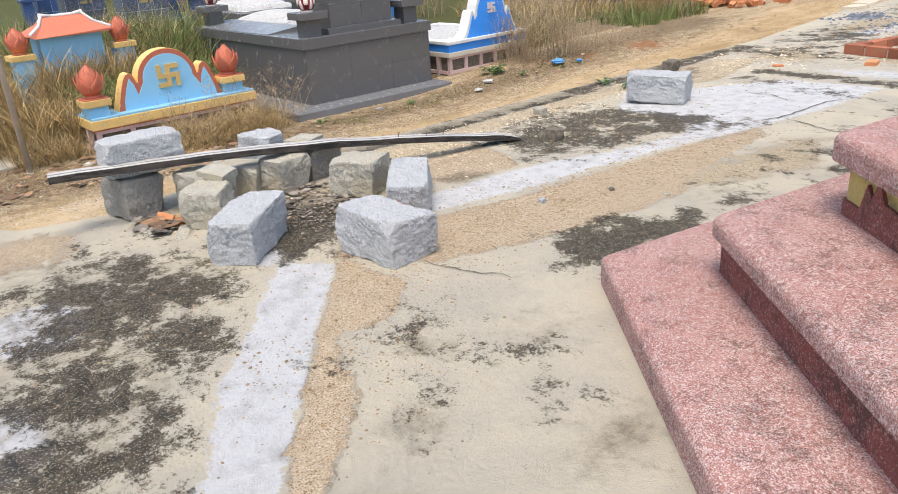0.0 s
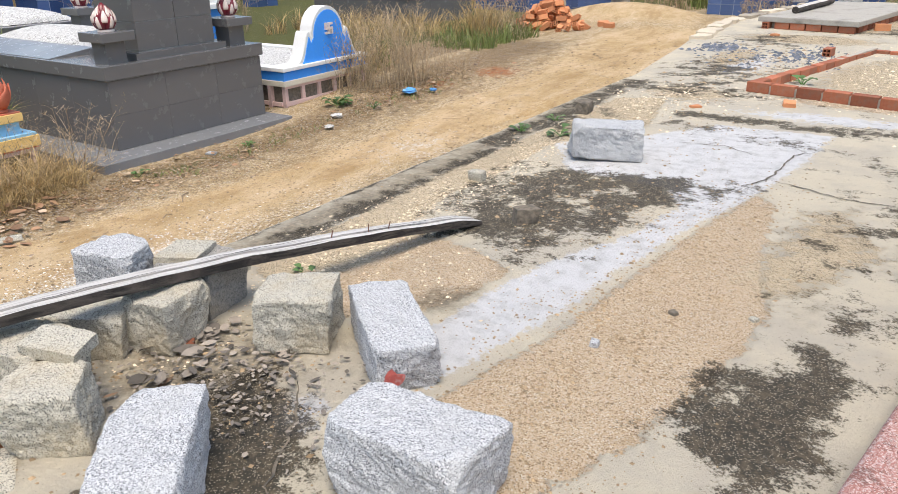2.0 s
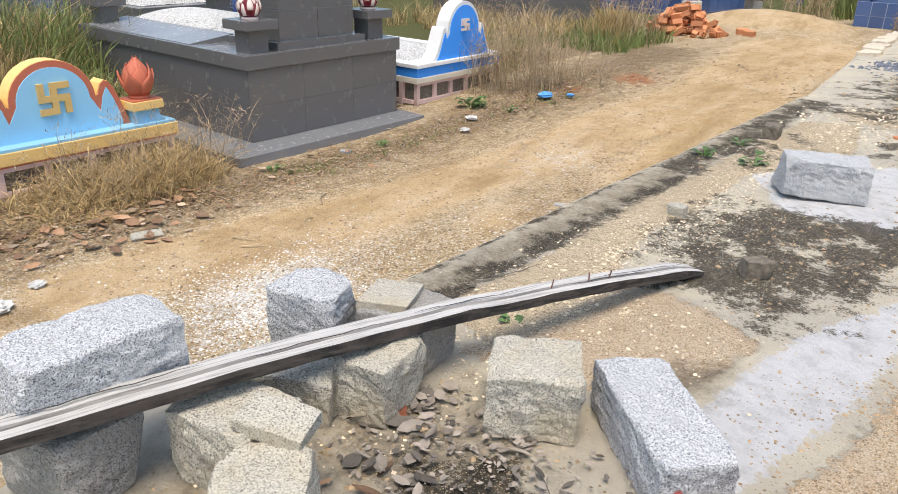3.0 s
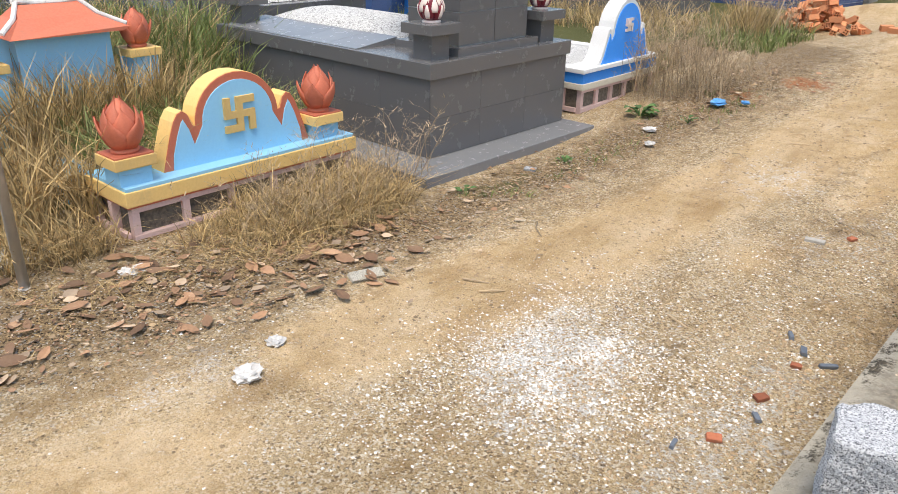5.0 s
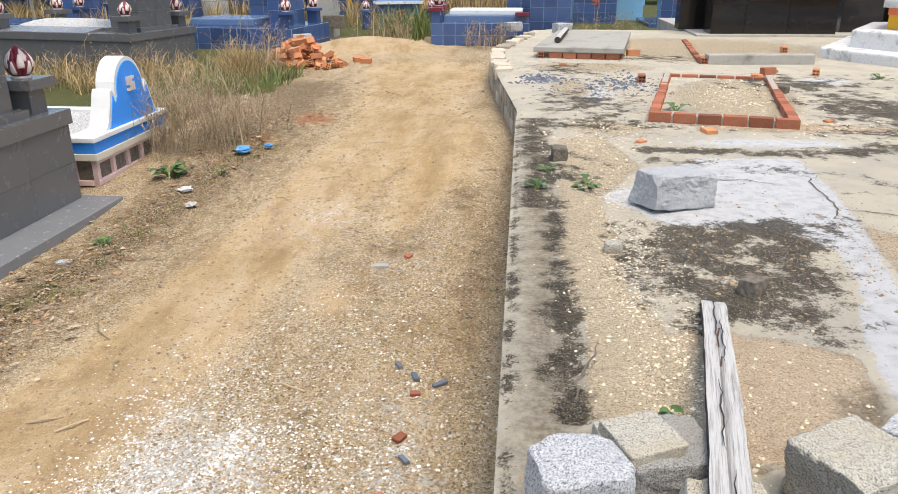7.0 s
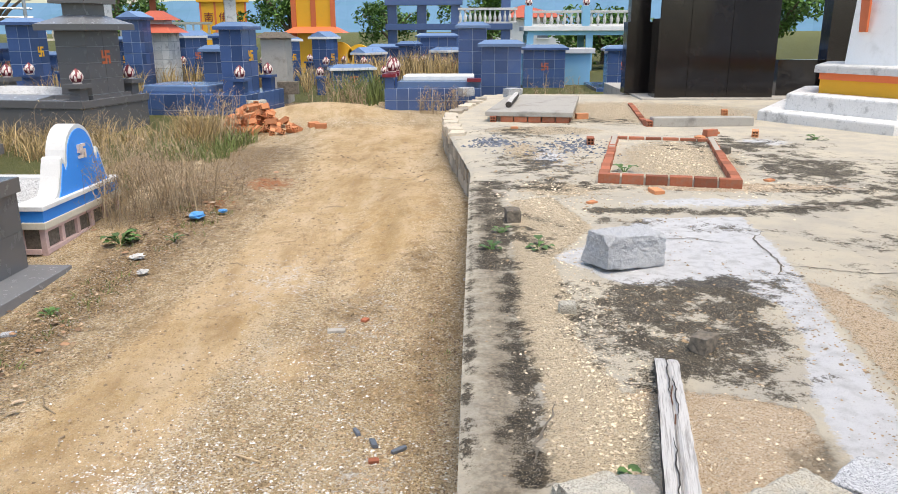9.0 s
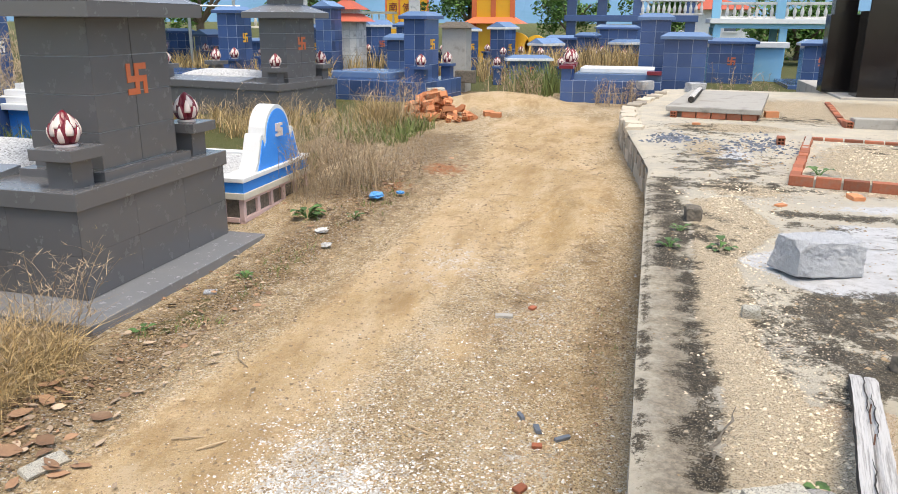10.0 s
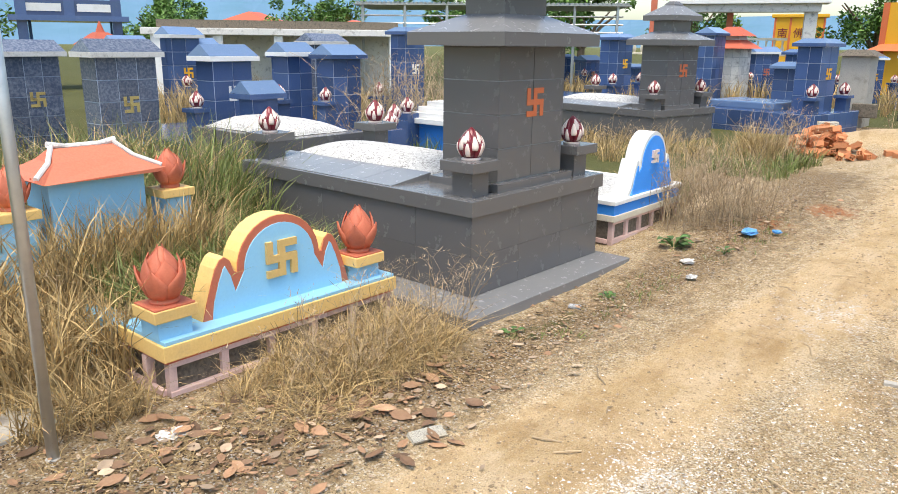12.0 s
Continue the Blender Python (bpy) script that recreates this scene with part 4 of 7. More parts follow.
steps = thing("terrazzo_steps", pose(0, 0, 0), "red washed-terrazzo steps with rounded nosings on cement paving", "steps")
part("step", hex_slab((-1.63, 2.04), 3.4, -0.03, 0.12, 0.025), M_TERRAZZO, steps)
part("riser", hex_slab((-1.235, 2.19), 2.95, 0.1, 0.28, 0), M_TERRDARK, steps, "dark red riser")
part("tread", hex_slab((-1.27, 2.17), 3.0, 0.262, 0.33, 0.03), M_TERRAZZO, steps)
part("pedestal", hex_slab((-0.955, 2.44), 2.6, 0.3, 0.52, 0), M_YELLOWOLD, steps, "weathered yellow and brown painted riser")
part("tread", hex_slab((-1.02, 2.42), 2.7, 0.51, 0.6, 0.035), M_TERRAZZO, steps)
for turn, flip in ((-40, 1), (-100, -1)):
    # a skirting with flame-shaped peaks along the foot of the yellow riser
    crest = [(0.0, 0.0), (0.0, 0.05)]
    for k in range(5):
        x = 0.10 + k * 0.42
        crest += [(x, 0.05), (x + 0.03, 0.14), (x + 0.06, 0.10), (x + 0.09, 0.17), (x + 0.13, 0.11), (x + 0.36, 0.09)]
    crest += [(2.3, 0.06), (2.3, 0.0)]
    bm = bmesh.new()
    rows = [[bm.verts.new((flip * x, y, 0.33 + z)) for x, z in crest] for y in (-0.012, 0.02)]
    bm.faces.new(rows[0])
    bm.faces.new(rows[1][::-1])
    for k in range(len(crest)):
        n = (k + 1) % len(crest)
        bm.faces.new((rows[0][k], rows[0][n], rows[1][n], rows[1][k]))
    bmesh.ops.recalc_face_normals(bm, faces=bm.faces[:])
    part("skirting", bm, M_TERRDARK, steps, "dark red flame-shaped skirting").matrix_basis = pose(-0.955, 2.44, 0, 0, 0, turn + (180 if flip < 0 else 0) - (0 if flip > 0 else 180))



# ---- bricks ----
def cell_prism(ys, zs, solid, x0, x1):
    """One closed mesh: the solid cells of a cross-section grid, given length from x0 to x1."""
    bm, grid = bmesh.new(), {}

    def vert(i, k, x):
        if (i, k, x) not in grid:
            grid[(i, k, x)] = bm.verts.new((x, ys[i], zs[k]))
        return grid[(i, k, x)]
    for i in range(len(ys) - 1):
        for k in range(len(zs) - 1):
            if not solid(i, k):
                continue
            bm.faces.new([vert(a, c, x1) for a, c in ((i, k), (i + 1, k), (i + 1, k + 1), (i, k + 1))])
            bm.faces.new([vert(a, c, x0) for a, c in ((i, k), (i, k + 1), (i + 1, k + 1), (i + 1, k))])
            for di, dk, p, q in ((-1, 0, (i, k + 1), (i, k)), (1, 0, (i + 1, k), (i + 1, k + 1)), (0, -1, (i, k), (i + 1, k)), (0, 1, (i + 1, k + 1), (i, k + 1))):
                ii, kk = i + di, k + dk
                if not (0 <= ii < len(ys) - 1 and 0 <= kk < len(zs) - 1 and solid(ii, kk)):
                    bm.faces.new((vert(*p, x0), vert(*q, x0), vert(*q, x1), vert(*p, x1)))
    return bm


def brick_data(name, material, hollow=True, l=0.19, w=0.085, h=0.085):
    """A clay brick as shared mesh data; the hollow kind has four holes through it."""
    t = 0.011
    if hollow:
        cut = lambda a: [-a / 2, -a / 2 + t, -t / 2, t / 2, a / 2 - t, a / 2]
        bm = cell_prism(cut(w), cut(h), lambda i, k: not (i in (1, 3) and k in (1, 3)), -l / 2, l / 2)
    else:
        bm = box(-l / 2, l / 2, -w / 2, w / 2, -h / 2, h / 2, 0.004)
    me = bpy.data.meshes.new(name)
    bm.to_mesh(me)
    bm.free()
    me.materials.append(material)
    return me


D_BRICK, D_NEWBRICK, D_OLDHOLLOW = brick_data("brick", M_BRICK, False), brick_data("brick", M_NEWBRICK), brick_data("brick", M_BRICK)


def put(name, data, parent, m):
    ob = new(name, data)
    ob.parent = parent
    ob.matrix_basis = m
    return ob


planter = thing("brick_edging", pose(-3.03, 7.18, 0, 0, 0, -12), "rectangular red brick edging round a gravel grave bed", "brick edging")
W, LEN = 1.24, 3.0
for k in range(6):
    put("brick", D_BRICK, planter, pose(0.1 + k * 0.208, 0.045 + random.uniform(-0.004, 0.004), 0.052 + random.uniform(-0.004, 0.004), random.uniform(-2, 2), 0, random.uniform(-2, 2)))
    put("brick", D_BRICK, planter, pose(0.1 + k * 0.208, LEN, 0.0, 0, 0, random.uniform(-2, 2)))
for k in range(14):
    for x in (0.045, W - 0.045):
        put("brick", D_BRICK, planter, pose(x + random.uniform(-0.006, 0.006), 0.19 + k * 0.205, 0.046 - 0.0028 * k + random.uniform(-0.004, 0.004), 0, random.uniform(-2, 2), 90 + random.uniform(-2, 2)))
part("mortar", box(0.02, W - 0.02, 0.015, 0.075, -0.01, 0.075, bm=box(0.015, 0.075, 0.09, LEN, -0.01, 0.065, bm=box(W - 0.075, W - 0.015, 0.09, LEN, -0.01, 0.065))), M_MORTAR, planter)


# ---- lotus finials ----
def bud_radius(v, fat):
    return fat * math.sin(math.pi * (0.22 + 0.76 * min(1.0, v))) ** 0.85


def petal_tiers(h, fat, tiers, trim, lift, open_):
    """Overlapping pointed petals in tiers: start, end, count, bulge, half angle."""
    bm = bmesh.new()
    for tier, (v0, v1, n, off, wide) in enumerate(tiers):
        for k in range(n):
            a0, grid = 2 * math.pi * (k + 0.5 * (tier % 2)) / n, []
            for j in range(7):
                v = j / 6 * (1 - trim * 0.5) + trim * 0.12
                width = wide * (1 - trim) * (1 - v ** 2.4) * (0.62 + 0.38 * math.sin(math.pi * min(1, 0.15 + v)))
                row = []
                for u in (-1, -0.5, 0, 0.5, 1):
                    a = a0 + u * width
                    r = bud_radius(v0 + (v1 - v0) * v, fat) * (1.0 + off * (1 - u * u * 0.7)) + lift + open_ * (1.5, 1.1, 0.3)[tier] * h * v ** 2.5
                    row.append(bm.verts.new((r * math.cos(a), r * math.sin(a), h * (0.1 + 0.88 * (v0 + (v1 - v0) * v)))))
                grid.append(row)
            for a, b in zip(grid, grid[1:]):
                for q in range(4):
                    bm.faces.new((a[q], a[q + 1], b[q + 1], b[q]))
    bm.normal_update()
    bmesh.ops.solidify(bm, geom=bm.faces[:], thickness=h * 0.02)
    bmesh.ops.recalc_face_normals(bm, faces=bm.faces[:])
    return bm


def lotus_parts(parent, m, h, core_mat, petal_mat, open_=0.0, label=""):
    """A lotus bud on a ring foot: core with overlapping raised petals, rimmed where the glaze is two-coloured."""
    fat = h * (0.36 if open_ == 0 else 0.33)
    foot = petal_mat if open_ == 0 else core_mat
    core = part("finial", lathe([(fat * 0.75, 0), (fat * 0.78, h * 0.05), (fat * 0.62, h * 0.1)] + [(max(0.004, bud_radius(v, fat) * 0.93), h * (0.1 + 0.88 * v)) for v in [k / 9 for k in range(10)]], 16), core_mat, parent, label, True)
    core.matrix_basis = m
    tiers = ((0.0, 0.62, 5, 0.18, 0.66), (0.22, 0.84, 5, 0.12, 0.70), (0.45, 1.0, 4, 0.07, 0.90))
    if open_ == 0:
        part("ring_foot", lathe([(fat * 0.80, -0.001), (fat * 0.84, h * 0.04), (fat * 0.72, h * 0.085)], 16), petal_mat, core, "cream ring foot", True)
        part("petal_rims", petal_tiers(h, fat, tiers, 0.0, 0.0, 0.0), core_mat, core, "maroon petal rims", True)
        part("petals", petal_tiers(h, fat, tiers, 0.52, h * 0.016, 0.0), petal_mat, core, "cream petal faces", True)
    else:
        part("petals", petal_tiers(h, fat, ((0.0, 0.66, 5, 0.16, 0.75), (0.2, 0.86, 5, 0.10, 0.75), (0.5, 1.05, 4, 0.04, 0.85)), 0.0, 0.0, open_), petal_mat, core, "", True)
    return core


def symbol(parent, m, size, material, thick=0.012, name="emblem"):
    """The Buddhist temple sign: a cross with hooked arms, in the y-z plane."""
    c = [size * (k / 5 - 0.5) for k in range(6)]
    rows = ("#.###", "#.#..", "#####", "..#.#", "###.#")
    bm = cell_prism(c, c, lambda i, k: rows[4 - k][i] == "#", 0, thick)
    ob = part(name, bm, material, parent, "raised temple emblem")
    ob.matrix_basis = m
    return ob


TILE_CACHE = {}


def tile_wall(parent, axis, at_, a0, a1, z0, z1, na, nz, material, joint=0.004, thick=0.008):
    """Separate wall tiles on a plane x = at_ or y = at_ (sign of axis letter: facing)."""
    sign = 1 if axis[0] == "+" else -1
    wa, wz = (a1 - a0) / na - joint, (z1 - z0) / nz - joint
    key = (axis, round(wa, 4), round(wz, 4), material.name)
    if key not in TILE_CACHE:
        bm = box(-thick / 2, thick / 2, -wa / 2, wa / 2, -wz / 2, wz / 2) if axis[1] == "x" else box(-wa / 2, wa / 2, -thick / 2, thick / 2, -wz / 2, wz / 2)
        me = bpy.data.meshes.new("tile")
        bm.to_mesh(me)
        bm.free()
        me.materials.append(material)
        TILE_CACHE[key] = me
    for i in range(na):
        for k in range(nz):
            a, z = a0 + (i + 0.5) * (a1 - a0) / na, z0 + (k + 0.5) * (z1 - z0) / nz
            p = (at_ + sign * thick / 2, a, z) if axis[1] == "x" else (a, at_ + sign * thick / 2, z)
            put("tile", TILE_CACHE[key], parent, pose(*p))


# ---- the large grey tiled tombs ----
def grey_tomb(m, label):
    t = thing("tomb", m, label, "tomb", "grey tiled tombs")
    part("slab", box(-3.3, 0.33, -1.29, 0.985, -0.12, 0.08, 0.006), M_DUSTYSHEENTILE, t, "dusty grey tiled base slab with sky sheen in its colour")
    part("body", box(-2.95, -0.009, -0.905, 0.905, 0.07, 0.72), M_GROUT, t)
    tile_wall(t, "+x", -0.009, -0.914, 0.914, 0.082, 0.71, 3, 2, M_GREYTILE, 0.002)
    tile_wall(t, "-y", -0.905, -2.95, 0.0, 0.082, 0.71, 5, 2, M_GREYTILE, 0.002)
    tile_wall(t, "+y", 0.905, -2.95, 0.0, 0.082, 0.71, 5, 2, M_GREYTILE, 0.002)
    part("coping", box(-2.98, 0.025, -0.94, 0.94, 0.717, 0.84, 0.004), M_GREYTILE, t)
    # sloping tile border round the pebble bed
    for y0, y1 in ((-0.9, -0.42), (0.42, 0.9)):
        for k in range(5):
            bm = bmesh.new()
            x0, x1 = -2.88 + k * 0.40, -2.88 + (k + 1) * 0.40 - 0.004
            za, zb = (0.845, 0.90) if y0 < 0 else (0.90, 0.845)
            vs = [bm.verts.new(p) for p in ((x0, y0, 0.838), (x1, y0, 0.838), (x1, y1, 0.838), (x0, y1, 0.838), (x0, y0, za), (x1, y0, za), (x1, y1, zb), (x0, y1, zb))]
            for f in ((3, 2, 1, 0), (4, 5, 6, 7), (0, 1, 5, 4), (1, 2, 6, 5), (2, 3, 7, 6), (3, 0, 4, 7)):
                bm.faces.new([vs[i] for i in f])
            part("border_tile", bm, M_DUSTYSHEENTILE, t)
    bm = bmesh.new()
    bmesh.ops.create_grid(bm, x_segments=60, y_segments=26, size=0.5)
    for v in bm.verts:
        u, w = v.co.x * 2, v.co.y * 2
        d = max(0.0, 1 - u ** 4) * max(0.0, 1 - w * w)
        v.co = Vector((-1.86 + u * 0.98, w * 0.46, 0.86 + 0.15 * d ** 0.6 + 0.012 * noise.noise(Vector((u * 60, w * 26, 0)))))
    part("pebble_bed", bm, M_PEBBLEBED, t, "heaped white pebbles", False)
    for px in (-0.19, -2.8):
        for py in (-0.71, 0.71):
            post = part("post", box(px - 0.1, px + 0.1, py - 0.1, py + 0.1, 0.838, 1.035), M_GREYTILE, t)
            part("post_cap", box(px - 0.17, px + 0.17, py - 0.17, py + 0.17, 1.035, 1.115, 0.004), M_GREYTILE, t)
            lotus_parts(t, pose(px, py, 1.113, 0, 0, random.uniform(0, 60)), 0.255, M_MAROON, M_PETAL, 0.0, "maroon and cream glazed lotus bud")
    # headstone
    part("plinth", box(-0.80, -0.06, -0.53, 0.53, 0.838, 0.90), M_GREYTILE, t)
    part("headstone", box(-0.72, -0.139, -0.441, 0.441, 0.9, 1.965), M_GROUT, t)
    tile_wall(t, "+x", -0.139, -0.45, 0.45, 0.905, 1.965, 2, 4, M_GREYTILE, 0.008)
    tile_wall(t, "-y", -0.441, -0.72, -0.131, 0.905, 1.965, 1, 4, M_GREYTILE, 0.008)
    tile_wall(t, "+y", 0.441, -0.72, -0.131, 0.905, 1.965, 1, 4, M_GREYTILE, 0.008)
    symbol(t, pose(-0.131, 0.03, 1.52), 0.23, M_REDORANGE, 0.006)
    ox = -0.43
    part("eave", frustum(0.50, 0.66, 0.50, 0.66, 1.965, 2.065, None, ox), M_GREYTILE, t)
    part("roof", frustum(0.50, 0.66, 0.20, 0.29, 2.067, 2.21, None, ox), M_DUSTYSHEENTILE, t, "sloping dusty tiled roof with sky sheen in its colour")
    part("roof_neck", box(ox - 0.2, ox + 0.2, -0.28, 0.28, 2.2, 2.40), M_GREYTILE, t)
    part("upper_eave", frustum(0.34, 0.43, 0.34, 0.43, 2.40, 2.49, None, ox), M_GREYTILE, t)
    part("upper_roof", frustum(0.34, 0.43, 0.09, 0.12, 2.492, 2.68, None, ox), M_DUSTYSHEENTILE, t, "sloping dusty tiled roof with sky sheen in its colour")
    part("roof_cap", frustum(0.11, 0.14, 0.05, 0.08, 2.68, 2.74, None, ox), M_GREYTILE, t)
    return t


tomb = grey_tomb(pose(-7.85, 5.365, -0.62), "dark grey tiled tomb with headstone roof and pebble bed")
tomb_b = copy_thing(tomb, pose(-10.45, 13.65, -0.6, 0, 0, -10))
tagged(tomb_b, "dark grey tiled tomb standing behind dry grass")


# ---- painted grave heads ----
def arch_outline(i, ky=1.0, z0=0.36, kz=1.0):
    left = [(-0.58 + 1.3 * i, 0.36), (-0.55 + i, 0.46), (-0.51 + i, 0.58), (-0.475 + i, 0.67 - 0.2 * i), (-0.44 + 0.6 * i, 0.72 - 0.8 * i), (-0.405, 0.735 - 1.3 * i), (-0.37 - 0.1 * i, 0.71 - 1.9 * i), (-0.345, 0.64 - 2.7 * i)]
    arch = [(-(0.325 - i) * math.cos(math.pi * k / 16), 0.62 + (0.31 - i) * math.sin(math.pi * k / 16)) for k in range(0, 17)]
    if i == 0:
        left[-1] = (-0.335, 0.645)
    pts = left + arch + [(-y, z) for y, z in left[::-1]]
    return [(y * ky, z0 + (z - 0.36) * kz) for y, z in pts]


def lattice_plinth(t, x0, w, h, frame_mat, n, depth=0.5):
    """Rubble plinth behind painted uprights and rails."""
    part("plinth", box(x0 - depth, x0 - 0.03, -w + 0.02, w - 0.02, -0.1, h), M_RUBBLE, t, "dark rubble masonry")
    for k in range(n + 1):
        y = -w + 0.025 + (2 * w - 0.05) * k / n
        part("upright", box(x0 - 0.05, x0, y - 0.025, y + 0.025, -0.06, h, 0.004), frame_mat, t, "faded painted upright")
    part("rail", box(x0 - 0.045, x0 + 0.006, -w, w, 0.01, 0.055, 0.004), frame_mat, t)
    part("rail", box(x0 - 0.045, x0 + 0.006, -w, w, h - 0.035, h, 0.004), frame_mat, t)
    for sy in (-1, 1):
        for k in range(2):
            x = x0 - 0.22 - 0.24 * k
            part("upright", box(x - 0.025, x + 0.025, sy * w - 0.03, sy * w + 0.03, -0.06, h, 0.004), frame_mat, t, "faded painted upright")
        part("rail", box(x0 - depth, x0 - 0.05, sy * w - 0.02, sy * w + 0.01, 0.01, 0.055, 0.003), frame_mat, t)


def swept_outline(i, ky=1.0, z0=0.36, kz=1.0):
    """An arch whose feet sweep out into the coping."""
    left = [(-0.66 + 3.2 * i, 0.36), (-0.58 + 1.8 * i, 0.385), (-0.52 + 1.3 * i, 0.44), (-0.465 + i, 0.54), (-0.425 + i, 0.63 - 0.3 * i), (-0.40 + 0.5 * i, 0.675 - i), (-0.37, 0.69 - 1.6 * i), (-0.345, 0.65 - 2.2 * i)]
    arch = [(-(0.325 - i) * math.cos(math.pi * k / 16), 0.62 + (0.31 - i) * math.sin(math.pi * k / 16)) for k in range(0, 17)]
    pts = left + arch + [(-y, z) for y, z in left[::-1]]
    return [(y * ky, z0 + (z - 0.36) * kz) for y, z in pts]


def headboard(t, x, thick, ky, z0, kz, body, rim, panel, inset, emblem, ez, esize, outline=arch_outline, dy=0.0):
    hb = part("headboard", extrude_yz(outline(0, ky, z0, kz), x - thick, x), body, t)
    hb.matrix_basis = pose(0, dy, 0)
    part("headboard_rim", extrude_yz(outline(0.004, ky, z0, kz), x, x + 0.008), rim, hb)
    part("headboard_panel", extrude_yz(outline(inset, ky, z0, kz), x + 0.008, x + 0.016), panel, hb)
    symbol(hb, pose(x + 0.016, 0.0, ez), esize, emblem, 0.022)


grave = thing("grave", pose(-8.1, 2.97, -0.63, 0, 0, 1), "sky-blue grave with yellow arched headboard and orange lotus finials", "grave", "painted graves")
lattice_plinth(grave, 0.0, 0.88, 0.235, M_PINK, 5)
part("orange_line", box(-0.5, 0.012, -0.9, 0.9, 0.234, 0.252, 0.003), M_ORANGE, grave)
part("base", box(-0.5, 0.03, -0.915, 0.915, 0.25, 0.345, 0.006), M_YELLOW, grave, "ochre yellow base band")
part("base_top", box(-0.49, 0.018, -0.90, 0.90, 0.344, 0.368, 0.004), M_SKYBLUE, grave, "sky-blue base top with flaking paint")
headboard(grave, -0.12, 0.15, 1.0, 0.365, 1.0, M_YELLOW, M_ORANGE, M_SKYBLUE, 0.052, M_YELLOW, 0.655, 0.235)
for py in (-0.80, 0.69):
    part("post", box(-0.22, -0.03, py - 0.105, py + 0.105, 0.366, 0.475, 0.004), M_SKYBLUE, grave)
    part("post_cap", box(-0.25, 0.0, py - 0.135, py + 0.135, 0.475, 0.545, 0.006), M_YELLOW, grave)
    part("post_top", box(-0.24, -0.01, py - 0.125, py + 0.125, 0.544, 0.556, 0.003), M_ORANGE, grave)
    lotus_parts(grave, pose(-0.125, py, 0.555, 0, 0, 20), 0.33, M_ORANGE, M_ORANGE, 0.10, "orange-red painted lotus")
part("bed_wall", box(-2.3, -0.5, -0.86, -0.72, -0.1, 0.30, 0.01), M_SKYBLUE, grave)
part("bed_wall", box(-2.3, -0.5, 0.72, 0.86, -0.1, 0.30, 0.01), M_SKYBLUE, grave)
part("bed_soil", box(-2.3, -0.5, -0.72, 0.72, -0.1, 0.36, 0.05), M_RUBBLE, grave)

shrine = thing("grave_shrine", pose(-9.75, 2.45, -0.63, 0, 0, 2), "small sky-blue shrine with weathered orange roof behind tall grass", "grave shrine", "painted graves")
part("body", box(-0.2, 0.17, -0.34, 0.34, -0.05, 1.08, 0.006), M_SKYBLUE, shrine)
bm = bmesh.new()
prof = [(-0.46, 1.10), (-0.40, 1.07), (0.40, 1.07), (0.46, 1.10), (0.38, 1.13), (0.27, 1.19), (0.22, 1.27), (-0.22, 1.27), (-0.27, 1.19), (-0.38, 1.13)]
a = [bm.verts.new((0.27 - 0.26 * max(0, z - 1.1) / 0.17, y, z)) for y, z in prof]
b = [bm.verts.new((-0.30 + 0.26 * max(0, z - 1.1) / 0.17, y, z)) for y, z in prof]
bm.faces.new(a)
bm.faces.new(b[::-1])
for i in range(len(a)):
    bm.faces.new((a[i], b[i], b[(i + 1) % len(a)], a[(i + 1) % len(a)]))
bmesh.ops.recalc_face_normals(bm, faces=bm.faces[:])
part("roof", bm, M_ORANGE, shrine, "weathered orange painted roof")
part("ridge", tube([(-0.01, -0.24, 1.30), (-0.01, -0.12, 1.275), (-0.01, 0.12, 1.275), (-0.01, 0.24, 1.30)], 0.022, 8), M_DIRTYWHITE, shrine, "flaking white ridge")
for sy in (-1, 1):
    part("hip_ridge", tube([(0.0, sy * 0.22, 1.285), (0.12, sy * 0.3, 1.19), (0.25, sy * 0.44, 1.115)], 0.018, 8), M_DIRTYWHITE, shrine, "flaking white ridge")
    part("post", box(0.02, 0.24, sy * 0.56 - 0.1, sy * 0.56 + 0.1, -0.05, 0.86), M_SKYBLUE, shrine)
    part("post_cap", box(0.0, 0.26, sy * 0.56 - 0.13, sy * 0.56 + 0.13, 0.86, 0.92, 0.005), M_YELLOW, shrine)
    lotus_parts(shrine, pose(0.13, sy * 0.56, 0.92), 0.29, M_ORANGE, M_ORANGE, 0.10, "orange-red painted lotus")

basin = thing("grave", pose(-7.89, 7.36, -0.545, 0, 0, 1), "bright blue and white grave with pink lattice plinth beside dead weeds", "grave", "painted graves")
lattice_plinth(basin, 0.0, 0.73, 0.24, M_PINK, 5)
part("base", box(-1.9, 0.03, -0.76, 0.76, 0.238, 0.30, 0.005), M_CREAM, basin)
part("band", box(-1.9, 0.015, -0.745, 0.745, 0.299, 0.40, 0.004), M_BRIGHTBLUE, basin, "bright blue painted band")
for x0, x1, y0, y1 in ((-1.9, 0.03, -0.76, -0.60), (-1.9, 0.03, 0.60, 0.76), (-1.9, -1.76, -0.60, 0.60), (-0.25, 0.03, -0.60, 0.60)):
    part("coping", box(x0, x1, y0, y1, 0.40, 0.445, 0.008), M_WHITE, basin)
part("bed", box(-1.76, -0.25, -0.60, 0.60, 0.3, 0.42), M_PEBBLEBED, basin, "white pebble bed")
